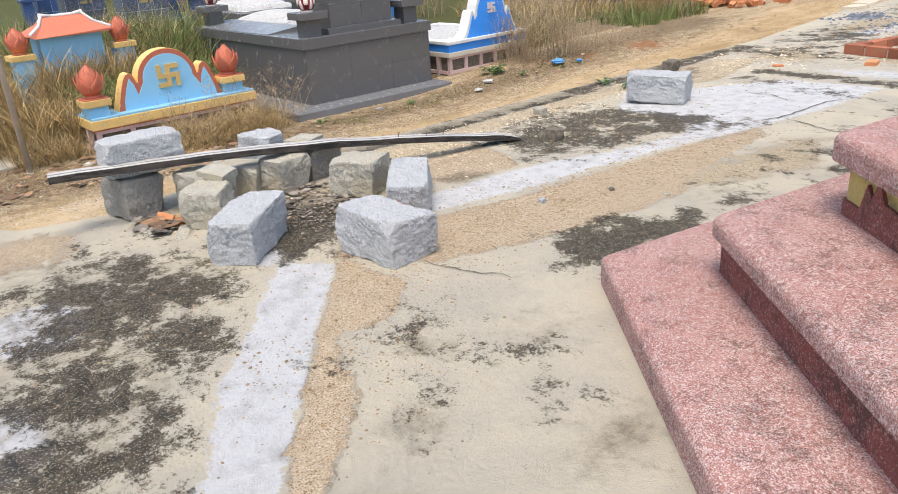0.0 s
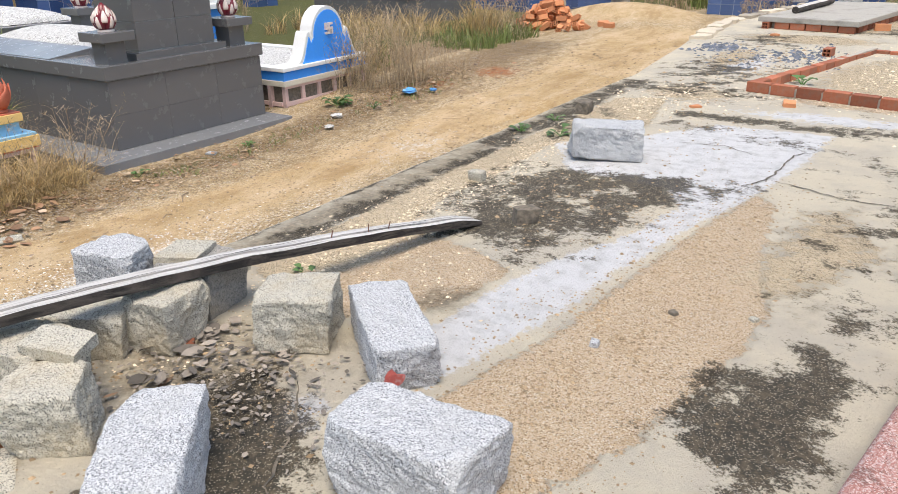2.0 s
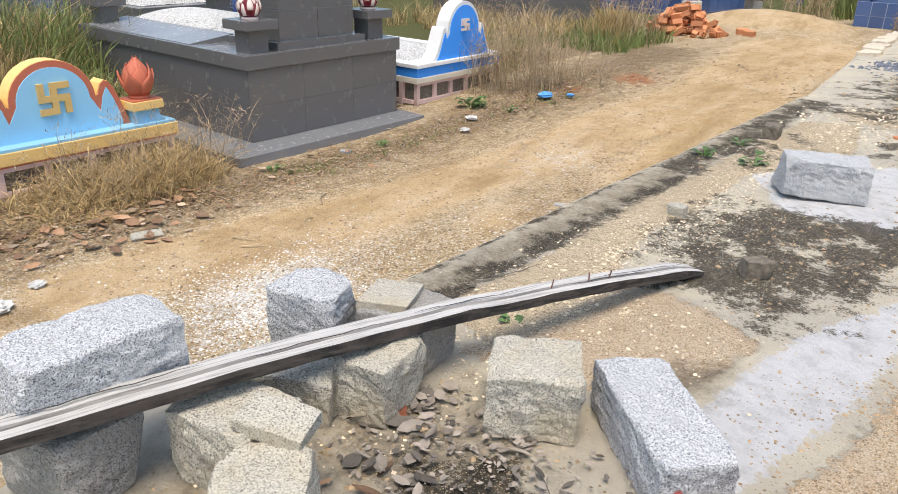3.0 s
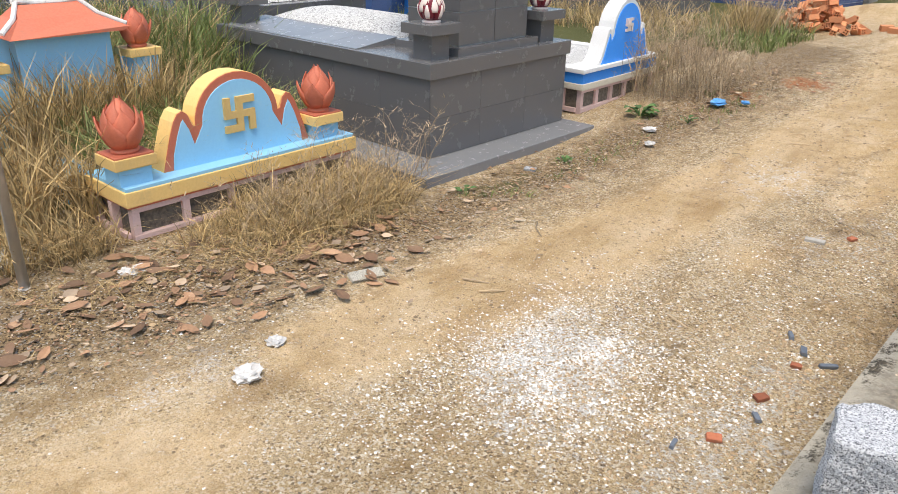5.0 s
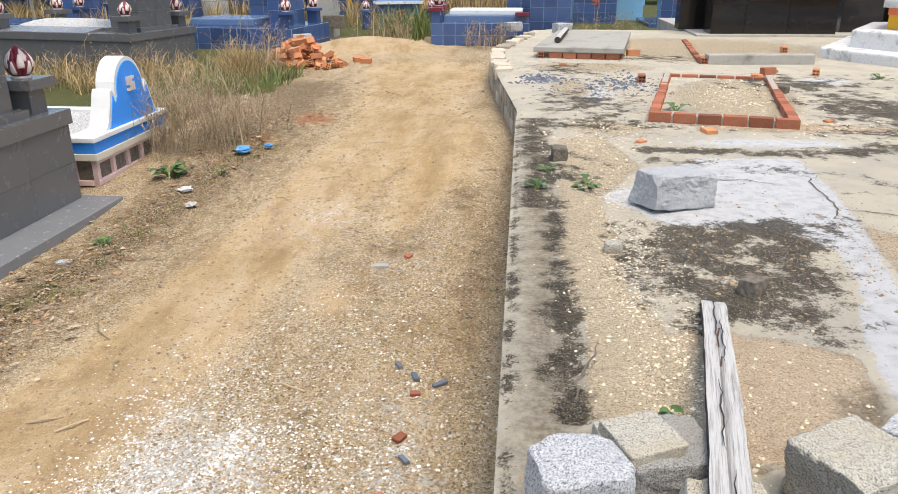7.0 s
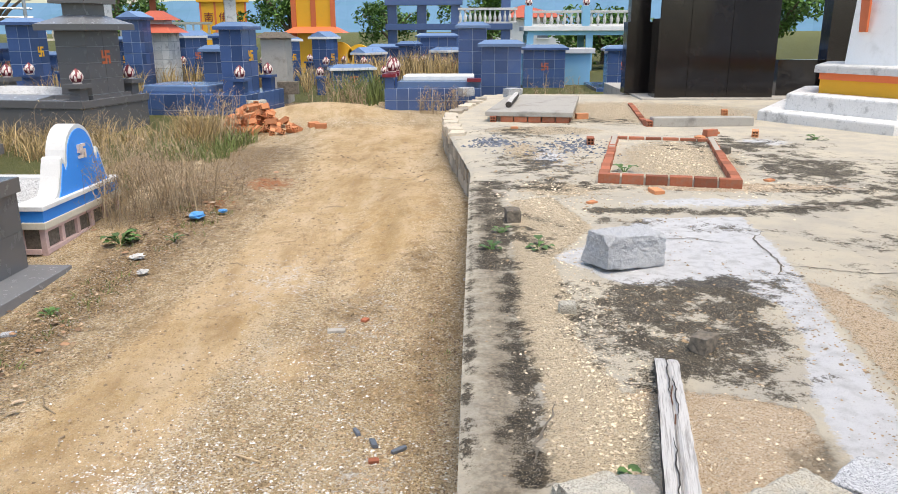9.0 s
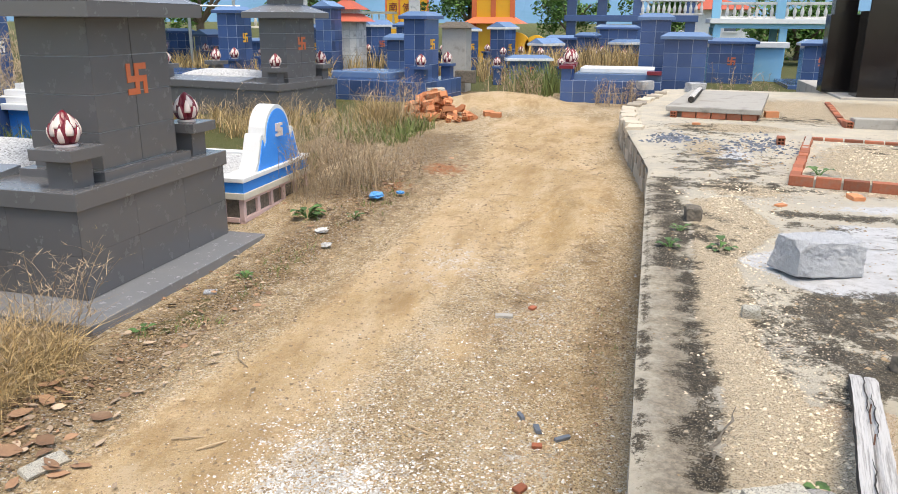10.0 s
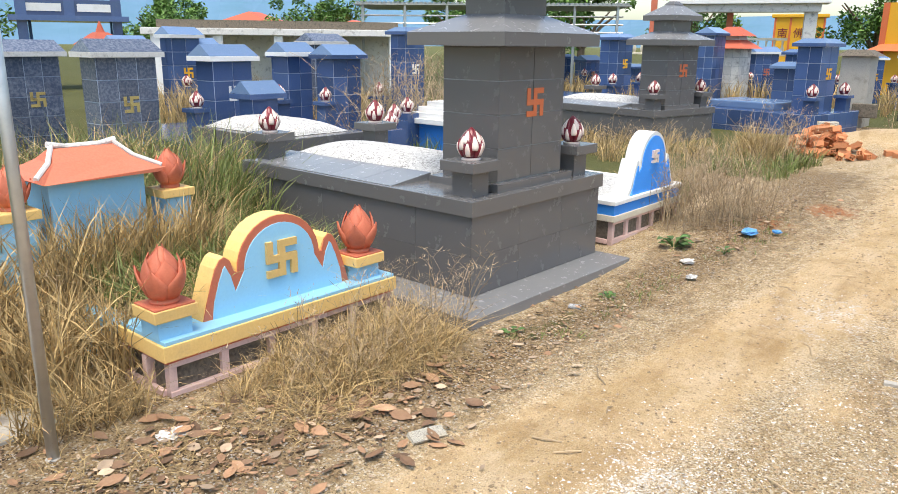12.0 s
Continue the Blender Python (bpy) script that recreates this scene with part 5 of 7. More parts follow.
headboard(basin, -0.02, 0.17, 0.9, 0.44, 1.08, M_WHITE, M_WHITE, M_BRIGHTBLUE, 0.04, M_PETAL, 0.80, 0.13, swept_outline, 0.08)

pole = thing("steel_post", pose(-7.92, 1.38, -0.64), "round galvanised steel post standing in leaf litter", "post")
part("shaft", lathe([(0.028, -0.1), (0.028, 3.3)], 14), M_STEEL, pole, "", True)
part("collar", lathe([(0.05, -0.02), (0.05, 0.012), (0.03, 0.03)], 14), M_CONCRETE, pole)


# ---- gathered small geometry ----
class Soup:
    """Collects many small pieces into one mesh."""

    def __init__(self):
        self.v, self.f = [], []

    def add(self, verts, faces):
        n = len(self.v)
        self.v.extend(verts)
        self.f.extend(tuple(i + n for i in f) for f in faces)

    def box(self, x0, x1, y0, y1, z0, z1):
        self.add([(x0, y0, z0), (x1, y0, z0), (x1, y1, z0), (x0, y1, z0), (x0, y0, z1), (x1, y0, z1), (x1, y1, z1), (x0, y1, z1)],
                 [(3, 2, 1, 0), (4, 5, 6, 7), (0, 1, 5, 4), (1, 2, 6, 5), (2, 3, 7, 6), (3, 0, 4, 7)])

    def make(self, name, material, parent=None, label=""):
        return mesh_arrays(name, self.v, self.f, material, parent, label)


def tiled_box(t, name, x0, x1, y0, y1, z0, z1, size, tile_mat, grout_mat, top=True):
    """A grout core with real tiles on its four sides and its top."""
    part(name, box(x0, x1, y0, y1, z0, z1), grout_mat, t)
    s, j, h = Soup(), 0.012, 0.007
    for lo, hi, face in ((y0, y1, "x0"), (y0, y1, "x1"), (x0, x1, "y0"), (x0, x1, "y1")):
        na, nz = max(1, round((hi - lo) / size)), max(1, round((z1 - z0) / size))
        for i in range(na):
            for k in range(nz):
                a0, a1 = lo + (hi - lo) * i / na + j / 2, lo + (hi - lo) * (i + 1) / na - j / 2
                c0, c1 = z0 + (z1 - z0) * k / nz + j / 2, z0 + (z1 - z0) * (k + 1) / nz - j / 2
                if face == "x0":
                    s.box(x0 - h, x0, a0, a1, c0, c1)
                elif face == "x1":
                    s.box(x1, x1 + h, a0, a1, c0, c1)
                elif face == "y0":
                    s.box(a0, a1, y0 - h, y0, c0, c1)
                else:
                    s.box(a0, a1, y1, y1 + h, c0, c1)
    if top:
        nx, ny = max(1, round((x1 - x0) / size)), max(1, round((y1 - y0) / size))
        for i in range(nx):
            for k in range(ny):
                s.box(x0 + (x1 - x0) * i / nx + j / 2, x0 + (x1 - x0) * (i + 1) / nx - j / 2, y0 + (y1 - y0) * k / ny + j / 2, y0 + (y1 - y0) * (k + 1) / ny - j / 2, z1, z1 + h)
    return s.make("tiles", tile_mat, t)


def gable(hx, hy, z0, z1, eave, ridge=0.55):
    """Pitched roof with its ridge along y, on an eave slab."""
    bm = bmesh.new()
    pts = [(hx, -hy, z0 + eave), (hx, hy, z0 + eave), (-hx, hy, z0 + eave), (-hx, -hy, z0 + eave), (0, -hy * ridge, z1), (0, hy * ridge, z1)]
    v = [bm.verts.new(p) for p in pts]
    for f in ((0, 1, 5, 4), (2, 3, 4, 5), (0, 4, 3), (1, 2, 5), (3, 2, 1, 0)):
        bm.faces.new([v[i] for i in f])
    return bm


def tiled_tomb(x, y, zg, yaw, w, d, top, label, roof="gable", mat=None, eave_mat=None, roof_mat=None, emblem=None, base=None, lotus=(), bed=None):
    mat, roof_mat, eave_mat = mat or M_BLUETILE, roof_mat or M_BLUEROOF, eave_mat or M_BLUETILE
    t = thing("tiled_tomb", pose(x, y, zg, 0, 0, yaw), label, "tomb", "tiled tombs")
    h = top - zg
    wall_top = h - (0.24 if roof == "gable" else 0.16)
    if base:
        bd, bw, bh = base
        tiled_box(t, "base", -bd, d / 2 + 0.3, -bw / 2, bw / 2, -0.15, bh, 0.3, mat, M_BLUEGROUT)
        if bed:
            part("bed", box(-bd + 0.2, -d / 2 - 0.25, -bw * 0.3, bw * 0.3, bh, bh + 0.16, 0.03), bed, t)
    tiled_box(t, "headstone", -d / 2, d / 2, -w / 2, w / 2, base[2] if base else -0.1, wall_top, 0.3, mat, M_BLUEGROUT, False)
    part("eave", box(-d / 2 - 0.09, d / 2 + 0.09, -w / 2 - 0.1, w / 2 + 0.1, wall_top, wall_top + 0.07, 0.004), eave_mat, t)
    if roof == "gable":
        part("roof", gable(d / 2 + 0.08, w / 2 + 0.09, wall_top + 0.002, h, 0.07, 0.94), roof_mat, t)
    else:
        part("roof", frustum(d / 2 + 0.08, w / 2 + 0.09, d / 2 - 0.05, w / 2 - 0.08, wall_top + 0.07, h), roof_mat, t)
    if emblem:
        symbol(t, pose(d / 2 + 0.008, 0.02, wall_top * 0.62 + (base[2] * 0.3 if base else 0)), 0.22, emblem, 0.006)
    for px, py, pz, ph in lotus:
        part("post", box(px - 0.11, px + 0.11, py - 0.11, py + 0.11, -0.1, pz - 0.06), mat, t)
        part("post_cap", box(px - 0.15, px + 0.15, py - 0.15, py + 0.15, pz - 0.06, pz, 0.004), mat, t)
        lotus_parts(t, pose(px, py, pz), ph, M_MAROON, M_PETAL, 0, "maroon and cream glazed lotus bud")
    return t


NAVY = "navy blue tiled tomb with pitched roof among dry grass"
tiled_tomb(-16.6, 4.6, -0.5, 2, 0.76, 0.45, 1.36, "tomb in figured slate-blue tiles with fretted white eave", "gable", M_FIGTILE, M_DIRTYWHITE, M_FIGTILE, M_YELLOWOLD)
tiled_tomb(-14.7, 5.1, -0.5, 2, 0.84, 0.42, 1.38, "tomb in figured slate-blue tiles with brass temple emblem", "gable", M_FIGTILE, M_DIRTYWHITE, M_FIGTILE, M_YELLOWOLD)
tiled_tomb(-14.5, 6.6, -0.5, 2, 0.66, 0.42, 1.32, "navy tiled tomb with white eave and round white emblem", "gable", None, M_WHITE, None, M_WHITE, (2.4, 1.7, 0.45), ((0.35, -0.72, 0.95, 0.24), (0.35, 0.72, 1.0, 0.24)))
tiled_tomb(-20.0, 9.0, -0.5, 2, 0.66, 0.45, 1.66, NAVY, "gable", None, M_WHITE, None, M_GOLD)
tiled_tomb(-15.5, 8.6, -0.5, 2, 0.52, 0.4, 1.36, NAVY, "gable", None, M_WHITE)
tiled_tomb(-14.6, 8.9, -0.5, 2, 0.62, 0.42, 1.33, "navy tiled tomb with blue eave beside tall weeds", "gable", None, None, None, None, (2.2, 1.5, 0.4), ((0.35, -0.62, 0.92, 0.24), (0.35, 0.62, 0.96, 0.24)))
tiled_tomb(-13.4, 6.42, -0.5, 2, 0.42, 0.3, 0.84, "low navy tiled tomb with pitched roof", "gable")
tiled_tomb(-14.2, 17.6, -0.4, 0, 0.7, 0.5, 1.64, NAVY, "hip", None, None, None, M_GOLD, (2.3, 1.7, 0.5), ((0.35, -0.7, 0.85, 0.26), (0.35, 0.7, 0.85, 0.26)))
tiled_tomb(-16.6, 14.6, -0.4, 0, 0.7, 0.5, 1.6, NAVY, "gable", None, None, None, M_GOLD)
tiled_tomb(-13.9, 22.6, -0.4, 0, 0.8, 0.5, 1.9, NAVY, "gable")
tiled_tomb(-18.0, 11.3, -0.4, 0, 0.8, 0.5, 1.55, "tomb in figured slate-blue tiles with fretted white eave", "gable", M_FIGTILE, M_DIRTYWHITE, M_FIGTILE)
tiled_tomb(-16.6, 12.6, -0.4, 0, 0.6, 0.45, 1.7, "tall navy tiled tomb with white emblem", "hip", None, None, None, M_WHITE)
tiled_tomb(-9.25, 17.0, -0.42, -8, 0.72, 0.5, 1.53, "navy tiled tomb with headstone and lotus posts beside brick heap", "hip", None, None, None, M_GOLD, (2.2, 2.0, 0.5), ((0.32, -0.72, 0.82, 0.27), (0.32, 0.72, 0.82, 0.27)), M_BLUEROOF)
tiled_tomb(-10.8, 20.6, -0.42, 0, 1.0, 0.7, 1.0, "low navy tiled tomb with pale blue slab roof", "hip", None, M_BLUEROOF, None, None, None, ((0.5, -0.75, 0.75, 0.26), (0.5, 0.75, 0.75, 0.26)))
tiled_tomb(-4.25, 20.6, -0.5, -90, 0.7, 0.8, 1.55, "navy tiled tomb with stacked roofs", "hip", None, M_BLUEROOF, None, None, (1.6, 1.4, 0.2))
tiled_tomb(-3.55, 19.5, -0.5, -90, 0.95, 0.6, 1.12, "navy tiled tomb with sloping slab roof and open side", "hip", None, M_BLUEROOF)
tiled_tomb(-2.12, 24.2, -0.5, -90, 1.25, 0.6, 0.92, "broad navy tiled headstone with red emblem", "hip", None, None, None, M_ORANGE)
tiled_tomb(0.05, 23.0, -0.5, -90, 0.95, 0.6, 0.92, "navy tiled headstone with slab roof and red emblem", "hip", None, None, None, M_ORANGE, (2.0, 1.6, 0.25))
tiled_tomb(-7.6, 21.8, -0.4, -70, 1.1, 0.3, 0.45, "low navy tiled headstone with lotus posts", "hip", None, M_WHITE, None, M_ORANGE, None, ((0.1, -0.9, 0.55, 0.26), (0.1, 0.9, 0.55, 0.26)))
tiled_tomb(-7.2, 27.5, -0.4, -80, 1.3, 0.5, 0.9, "navy tiled tomb with arched headstone", "hip", None, None, None, None, None, ((0.3, -1.1, 0.6, 0.28), (0.3, 1.1, 0.6, 0.28)))
tiled_tomb(-5.6, 28.8, -0.4, -80, 1.3, 0.8, 1.25, NAVY, "hip")
tiled_tomb(-11.8, 24.5, -0.4, -20, 1.1, 0.5, 1.3, NAVY, "hip")

rnd = random.Random(21)
for k in range(14):
    x, y = -22.5 + 1.45 * k + rnd.uniform(-0.4, 0.4), 26.5 + rnd.uniform(-1.2, 1.2) - 0.22 * abs(k - 9)
    tiled_tomb(x, y, -0.4, rnd.uniform(-40, -5), rnd.uniform(0.6, 0.9), 0.5, rnd.uniform(0.7, 1.45), "navy tiled tomb in a far row with lotus posts", rnd.choice(("hip", "gable")), None, rnd.choice((None, M_WHITE)), None, rnd.choice((None, M_ORANGE, M_GOLD)), None, ((0.35, -0.65, 0.7, 0.26), (0.35, 0.65, 0.7, 0.26)))
for k in range(7):
    x, y = -20.0 - rnd.uniform(0, 3), 5.0 + k * 1.5
    tiled_tomb(x, y, -0.4, 0, rnd.uniform(0.55, 0.7), 0.45, rnd.uniform(1.1, 1.5), "navy tiled tomb in a far row with lotus posts", "gable", None, rnd.choice((None, M_WHITE)), None, None, None, ((0.35, -0.55, 0.8, 0.26),))

# the long low tomb at the lane's end
low = thing("tiled_tomb", pose(-5.1, 17.5, -0.5), "long low navy tiled tomb with white slab and lotus post", "tomb", "tiled tombs")
tiled_box(low, "base", -1.05, 1.05, -0.3, 1.4, -0.15, 0.62, 0.28, M_BLUETILE, M_BLUEGROUT)
part("step", box(-0.8, 1.05, 0.0, 1.3, 0.62, 0.75, 0.01), M_BLUEROOF, low)
part("slab", box(-0.7, 0.9, 0.25, 1.2, 0.75, 0.86, 0.02), M_WHITE, low, "white painted slab")
for px, py in ((-0.95, -0.15), (-0.95, 0.5), (-1.0, 1.1)):
    part("post", box(px - 0.1, px + 0.1, py - 0.1, py + 0.1, 0.6, 0.86), M_BLUETILE, low)
    part("post_cap", box(px - 0.15, px + 0.15, py - 0.15, py + 0.15, 0.86, 0.93, 0.004), M_MAROON, low)
for py in (0.5, 1.1):
    lotus_parts(low, pose(-0.97, py, 0.93), 0.32, M_MAROON, M_PETAL, 0, "red and white glazed lotus bud")
part("post_cap", box(0.75, 1.05, -0.28, 0.02, 0.76, 0.83, 0.004), M_MAROON, low)

for x, w in ((-2.88, 0.6), (-1.0, 0.85)):
    lb = thing("painted_tomb", pose(x, 25.3, -0.5), "light blue painted tomb with white slab roof", "tomb", "light blue tombs")
    part("body", box(-w / 2, w / 2, -0.3, 0.4, -0.1, 1.13, 0.01), M_SKYBLUE, lb)
    part("roof", box(-w / 2 - 0.12, w / 2 + 0.12, -0.42, 0.5, 1.13, 1.29, 0.02), M_WHITE, lb)

# stepped white and blue urn tomb behind the grey one
urn = thing("painted_tomb", pose(-11.65, 8.4, -0.6), "bright blue painted tomb with stepped white top", "tomb")
part("body", box(-0.4, 0.4, -0.34, 0.34, -0.1, 0.86), M_BRIGHTBLUE, urn)
for k in range(4):
    part("step", box(-0.5 + 0.09 * k, 0.5 - 0.09 * k, -0.44 + 0.09 * k, 0.44 - 0.09 * k, 0.86 + 0.075 * k, 0.935 + 0.075 * k, 0.008), M_WHITE, urn)
bedb = thing("grave_bed", pose(-12.6, 6.4, -0.6), "low grey tiled grave bed heaped with white pebbles", "grave bed")
part("body", box(-1.2, 0.9, -0.8, 0.5, -0.1, 0.84, 0.005), M_GREYTILE, bedb)
bm = bmesh.new()
bmesh.ops.create_grid(bm, x_segments=40, y_segments=20, size=0.5)
for v in bm.verts:
    u, w = v.co.x * 2, v.co.y * 2
    v.co = Vector((-0.2 + u * 0.9, -0.15 + w * 0.5, 0.845 + 0.16 * (max(0, 1 - u ** 4) * max(0, 1 - w * w)) ** 0.6 + 0.012 * noise.noise(Vector((u * 40, w * 22, 3)))))
part("pebble_bed", bm, M_PEBBLEBED, bedb, "heaped white pebbles")
for px, py, pz in ((0.9, 1.0, 0.95), (1.3, 0.55, 0.9), (0.6, 1.55, 1.0)):
    part("post", box(px - 0.13, px + 0.13, py - 0.13, py + 0.13, -0.1, pz), M_BLUETILE, bedb)
    lotus_parts(bedb, pose(px, py, pz), 0.23, M_MAROON, M_PETAL, 0, "maroon and cream glazed lotus bud")

# weathered concrete tomb beside the navy one
ct = thing("concrete_tomb", pose(-9.0, 19.2, -0.42), "weathered bare concrete tomb with stained slab roof", "tomb")
part("body", box(-0.3, 0.3, -0.32, 0.32, -0.1, 1.6, 0.02), M_CONCRETE, ct)
part("roof", frustum(0.42, 0.44, 0.2, 0.25, 1.6, 1.74), M_RUBBLE, ct)
part("shelf", box(0.1, 0.6, -0.55, -0.4, 0.3, 0.6, 0.02), M_RUBBLE, ct)

# ---- platform: cement slabs, black monument, white stepped shrine ----
slab_a = thing("cement_slab", pose(-4.0, 11.9, 0.012, 0, 0, -9), "cement grave slab laid on a course of red bricks", "grave slab", "grave slabs")
for k in range(6):
    put("brick", D_BRICK if k else D_OLDHOLLOW, slab_a, pose(0.12 + k * 0.206, 0.06, 0.045, 0, 0, 0 if k else 90))
for k in range(13):
    put("brick", D_BRICK, slab_a, pose(1.22, 0.25 + k * 0.205, 0.045, 0, 0, 90))
part("core", box(0.05, 1.18, 0.1, 2.9, -0.01, 0.085), M_MORTAR, slab_a)
part("slab", box(0.0, 1.3, 0.0, 3.0, 0.088, 0.16, 0.012), M_CONCRETE, slab_a)
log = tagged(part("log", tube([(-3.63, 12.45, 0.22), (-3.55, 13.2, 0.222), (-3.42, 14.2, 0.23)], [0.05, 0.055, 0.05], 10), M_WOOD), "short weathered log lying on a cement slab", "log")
slab_b = thing("cement_slab", pose(-1.62, 11.3, 0.012, 0, 0, 4), "rough cement kerb round a sandy grave bed", "grave slab", "grave slabs")
part("kerb", box(0.0, 1.45, 0.0, 0.2, -0.01, 0.13, 0.015), M_CONCRETE, slab_b)
put("brick", D_OLDHOLLOW, slab_b, pose(-0.05, 0.1, 0.045, 0, 0, 90))
for k in range(16):
    put("brick", D_BRICK, slab_b, pose(-0.02 + 0.038 * k, 0.3 + 0.2 * k, -0.01 + random.uniform(-0.01, 0.01), 0, 0, 79 + random.uniform(-3, 3)))
for x, y, a, d in ((-2.5, 12.3, 15, D_NEWBRICK), (-0.13, 12.9, 80, D_NEWBRICK), (-0.54, 10.3, 70, D_NEWBRICK), (-1.1, 10.35, 30, D_BRICK), (-2.75, 9.6, 85, D_OLDHOLLOW)):
    b = place(new("brick", d), pose(x, y, 0.056, 0, 0, a))
    tagged(b, "orange hollow clay brick lying on gritty paving", "brick", "loose bricks")
for x, y, s in ((-2.6, 6.75, 0.09), (-1.45, 7.3, 0.06), (-3.2, 6.35, 0.05), (-1.3, 10.1, 0.09), (-3.6, 11.1, 0.07), (-0.95, 10.6, 0.08)):
    tagged(place(rough_block("brick_fragment", (s * 1.6, s, s * 0.5), M_NEWBRICK, 70 + int(x * -10), s * 0.2, 3), pose(x, y, 0.004, 0, 0, x * 100)), "broken orange brick fragment on the paving", "brick fragment", "loose bricks")

black = thing("monument", pose(0.45, 16.2, 0.0), "tall black polished granite monument on a stone base", "monument")
part("base", box(-1.35, 4.5, -0.62, 4.0, -0.5, 0.05, 0.01), M_CONCRETE, black)
for x0, x1 in ((-1.04, -0.46), (-0.453, 0.33), (0.337, 1.22)):
    part("front_slab", box(x0, x1, -0.45, -0.37, 0.05, 4.2, 0.003), M_BLACK, black)
part("body", box(-0.55, 1.0, -0.369, 0.6, 0.05, 4.2), M_BLACK, black)
part("side_slab", box(-1.08, -0.62, -0.5, 0.1, 0.05, 1.55, 0.004), M_BLACK, black)
part("column", box(-1.42, -1.02, 0.6, 0.95, 0.05, 4.2, 0.005), M_BLACK, black)
part("column_base", box(-1.48, -0.96, 0.55, 1.0, 0.05, 1.5, 0.005), M_BLACK, black)
part("wall", box(1.45, 2.3, 0.0, 0.3, 0.05, 0.75), M_BLACK, black)
part("column", box(2.3, 2.75, -0.2, 0.2, 0.05, 4.2), M_BLACK, black)
tower = thing("shrine_tower", pose(2.3, 12.2, 0), "white painted hexagonal tower on mildewed white steps", "tower")


def ring6(r0, r1, z0, z1, bevel=0.0):
    bm = lathe([(r0, z0), (r1, z1)], 6)
    if bevel:
        bmesh.ops.bevel(bm, geom=[e for e in bm.edges if all(v.co.z > z1 - 0.001 for v in e.verts)], offset=bevel, segments=3, affect="EDGES", profile=0.5)
    return bm


for name, r0, r1, z0, z1, material, label in (("step", 2.15, 2.15, -0.02, 0.17, M_DIRTYWHITE, ""), ("step", 1.75, 1.75, 0.17, 0.42, M_DIRTYWHITE, ""), ("plinth", 1.28, 1.28, 0.42, 0.72, M_GOLD, "yellow and red painted plinth"),
                                              ("plinth_band", 1.3, 1.3, 0.62, 0.72, M_REDORANGE, "red painted band"), ("ledge", 1.38, 1.38, 0.72, 0.84, M_DIRTYWHITE, ""), ("tower", 0.95, 0.75, 0.84, 4.0, M_WHITE, "")):
    part(name, ring6(r0, r1, z0, z1, 0.04 if name in ("step", "ledge") else 0), material, tower, label)
part("sign", box(-0.86, -0.83, -0.32, 0.0, 1.3, 1.75, 0.004), M_REDORANGE, tower, "red painted sign")

# ---- heap of new hollow bricks and stray ones ----
heap = thing("brick_heap", pose(-7.95, 13.55, -0.36), "heap of new orange hollow bricks on the sand", "brick heap")
rnd = random.Random(5)
for k in range(100):
    lvl = 0 if k < 44 else 1 if k < 76 else 2 if k < 93 else 3
    r, a = (0.75 - 0.2 * lvl) * math.sqrt(rnd.random()), rnd.uniform(0, 6.28)
    put("brick", D_NEWBRICK, heap, pose(r * math.cos(a), r * math.sin(a) * 0.8, 0.06 + 0.12 * lvl + rnd.uniform(0, 0.05), rnd.uniform(-30, 30), rnd.uniform(-35, 35), rnd.uniform(0, 180)))
tagged(place(rough_block("rock", (0.3, 0.25, 0.22), M_BUFF, 91, 0.04, 5), pose(-8.05, 13.95, -0.06, 0, 0, 20)), "pale rock lying on the brick heap", "rock")
for x, y, a in ((-7.0, 13.7, 40), (-6.85, 13.6, -10)):
    tagged(place(new("brick", D_NEWBRICK), pose(x, y, float(ground_height(np.array(x), np.array(y))) + 0.04, 10, 0, a)), "new orange hollow brick half sunk in sand", "brick", "loose bricks")
for x, y, s in ((-4.35, 16.9, 0.3), (-3.4, 16.3, 0.32)):
    tagged(place(rough_block("stone_block", (s, s * 0.8, s * 0.6), M_GRANITE, 95 + int(s * 100), 0.03, 6), pose(x, y, 0.0 if y < 16.5 else -0.02, 0, 0, 30)), "pale granite boulder at the platform end", "stone block", "granite blocks")


# ---- retaining wall stones ----
rnd = random.Random(11)
STONES = []
for k in range(5):
    ob = rough_block("stone", (0.16, 0.30, 0.20), M_WALLSTONE, 60 + k, 0.02, 3)
    STONES.append(ob.data)
    bpy.data.objects.remove(ob)
y = 1.2
while y < 16.3:
    ln = rnd.uniform(0.22, 0.36)
    for row in range(4):
        z = -0.775 + row * 0.175 + rnd.uniform(-0.02, 0.02)
        if z < float(lane_z(y)) - 0.2:
            continue
        yy = y + rnd.uniform(-0.08, 0.08)
        x = float(edge_x(yy)) + 0.095
        slope = math.degrees(math.atan(float(edge_x(yy + 0.1) - edge_x(yy - 0.1)) / 0.2))
        ob = put("stone", rnd.choice(STONES), retaining_wall, pose(x, yy, z, 0, 0, -slope + rnd.uniform(-4, 4)))
        ob.scale = (1, ln / 0.31, 0.95)
    y += ln

# coping stones along the far edge
for k in range(14):
    y = 10.6 + k * 0.4
    ob = put("stone", STONES[k % 5], retaining_wall, pose(float(edge_x(y)) + 0.12, y, -0.115 + rnd.uniform(-0.01, 0.02), 0, 0, rnd.uniform(-8, 8)))
    ob.scale = (1.4, 1.15, 0.75)


# ---- scattered stuff ----
NR = np.random.RandomState(4)


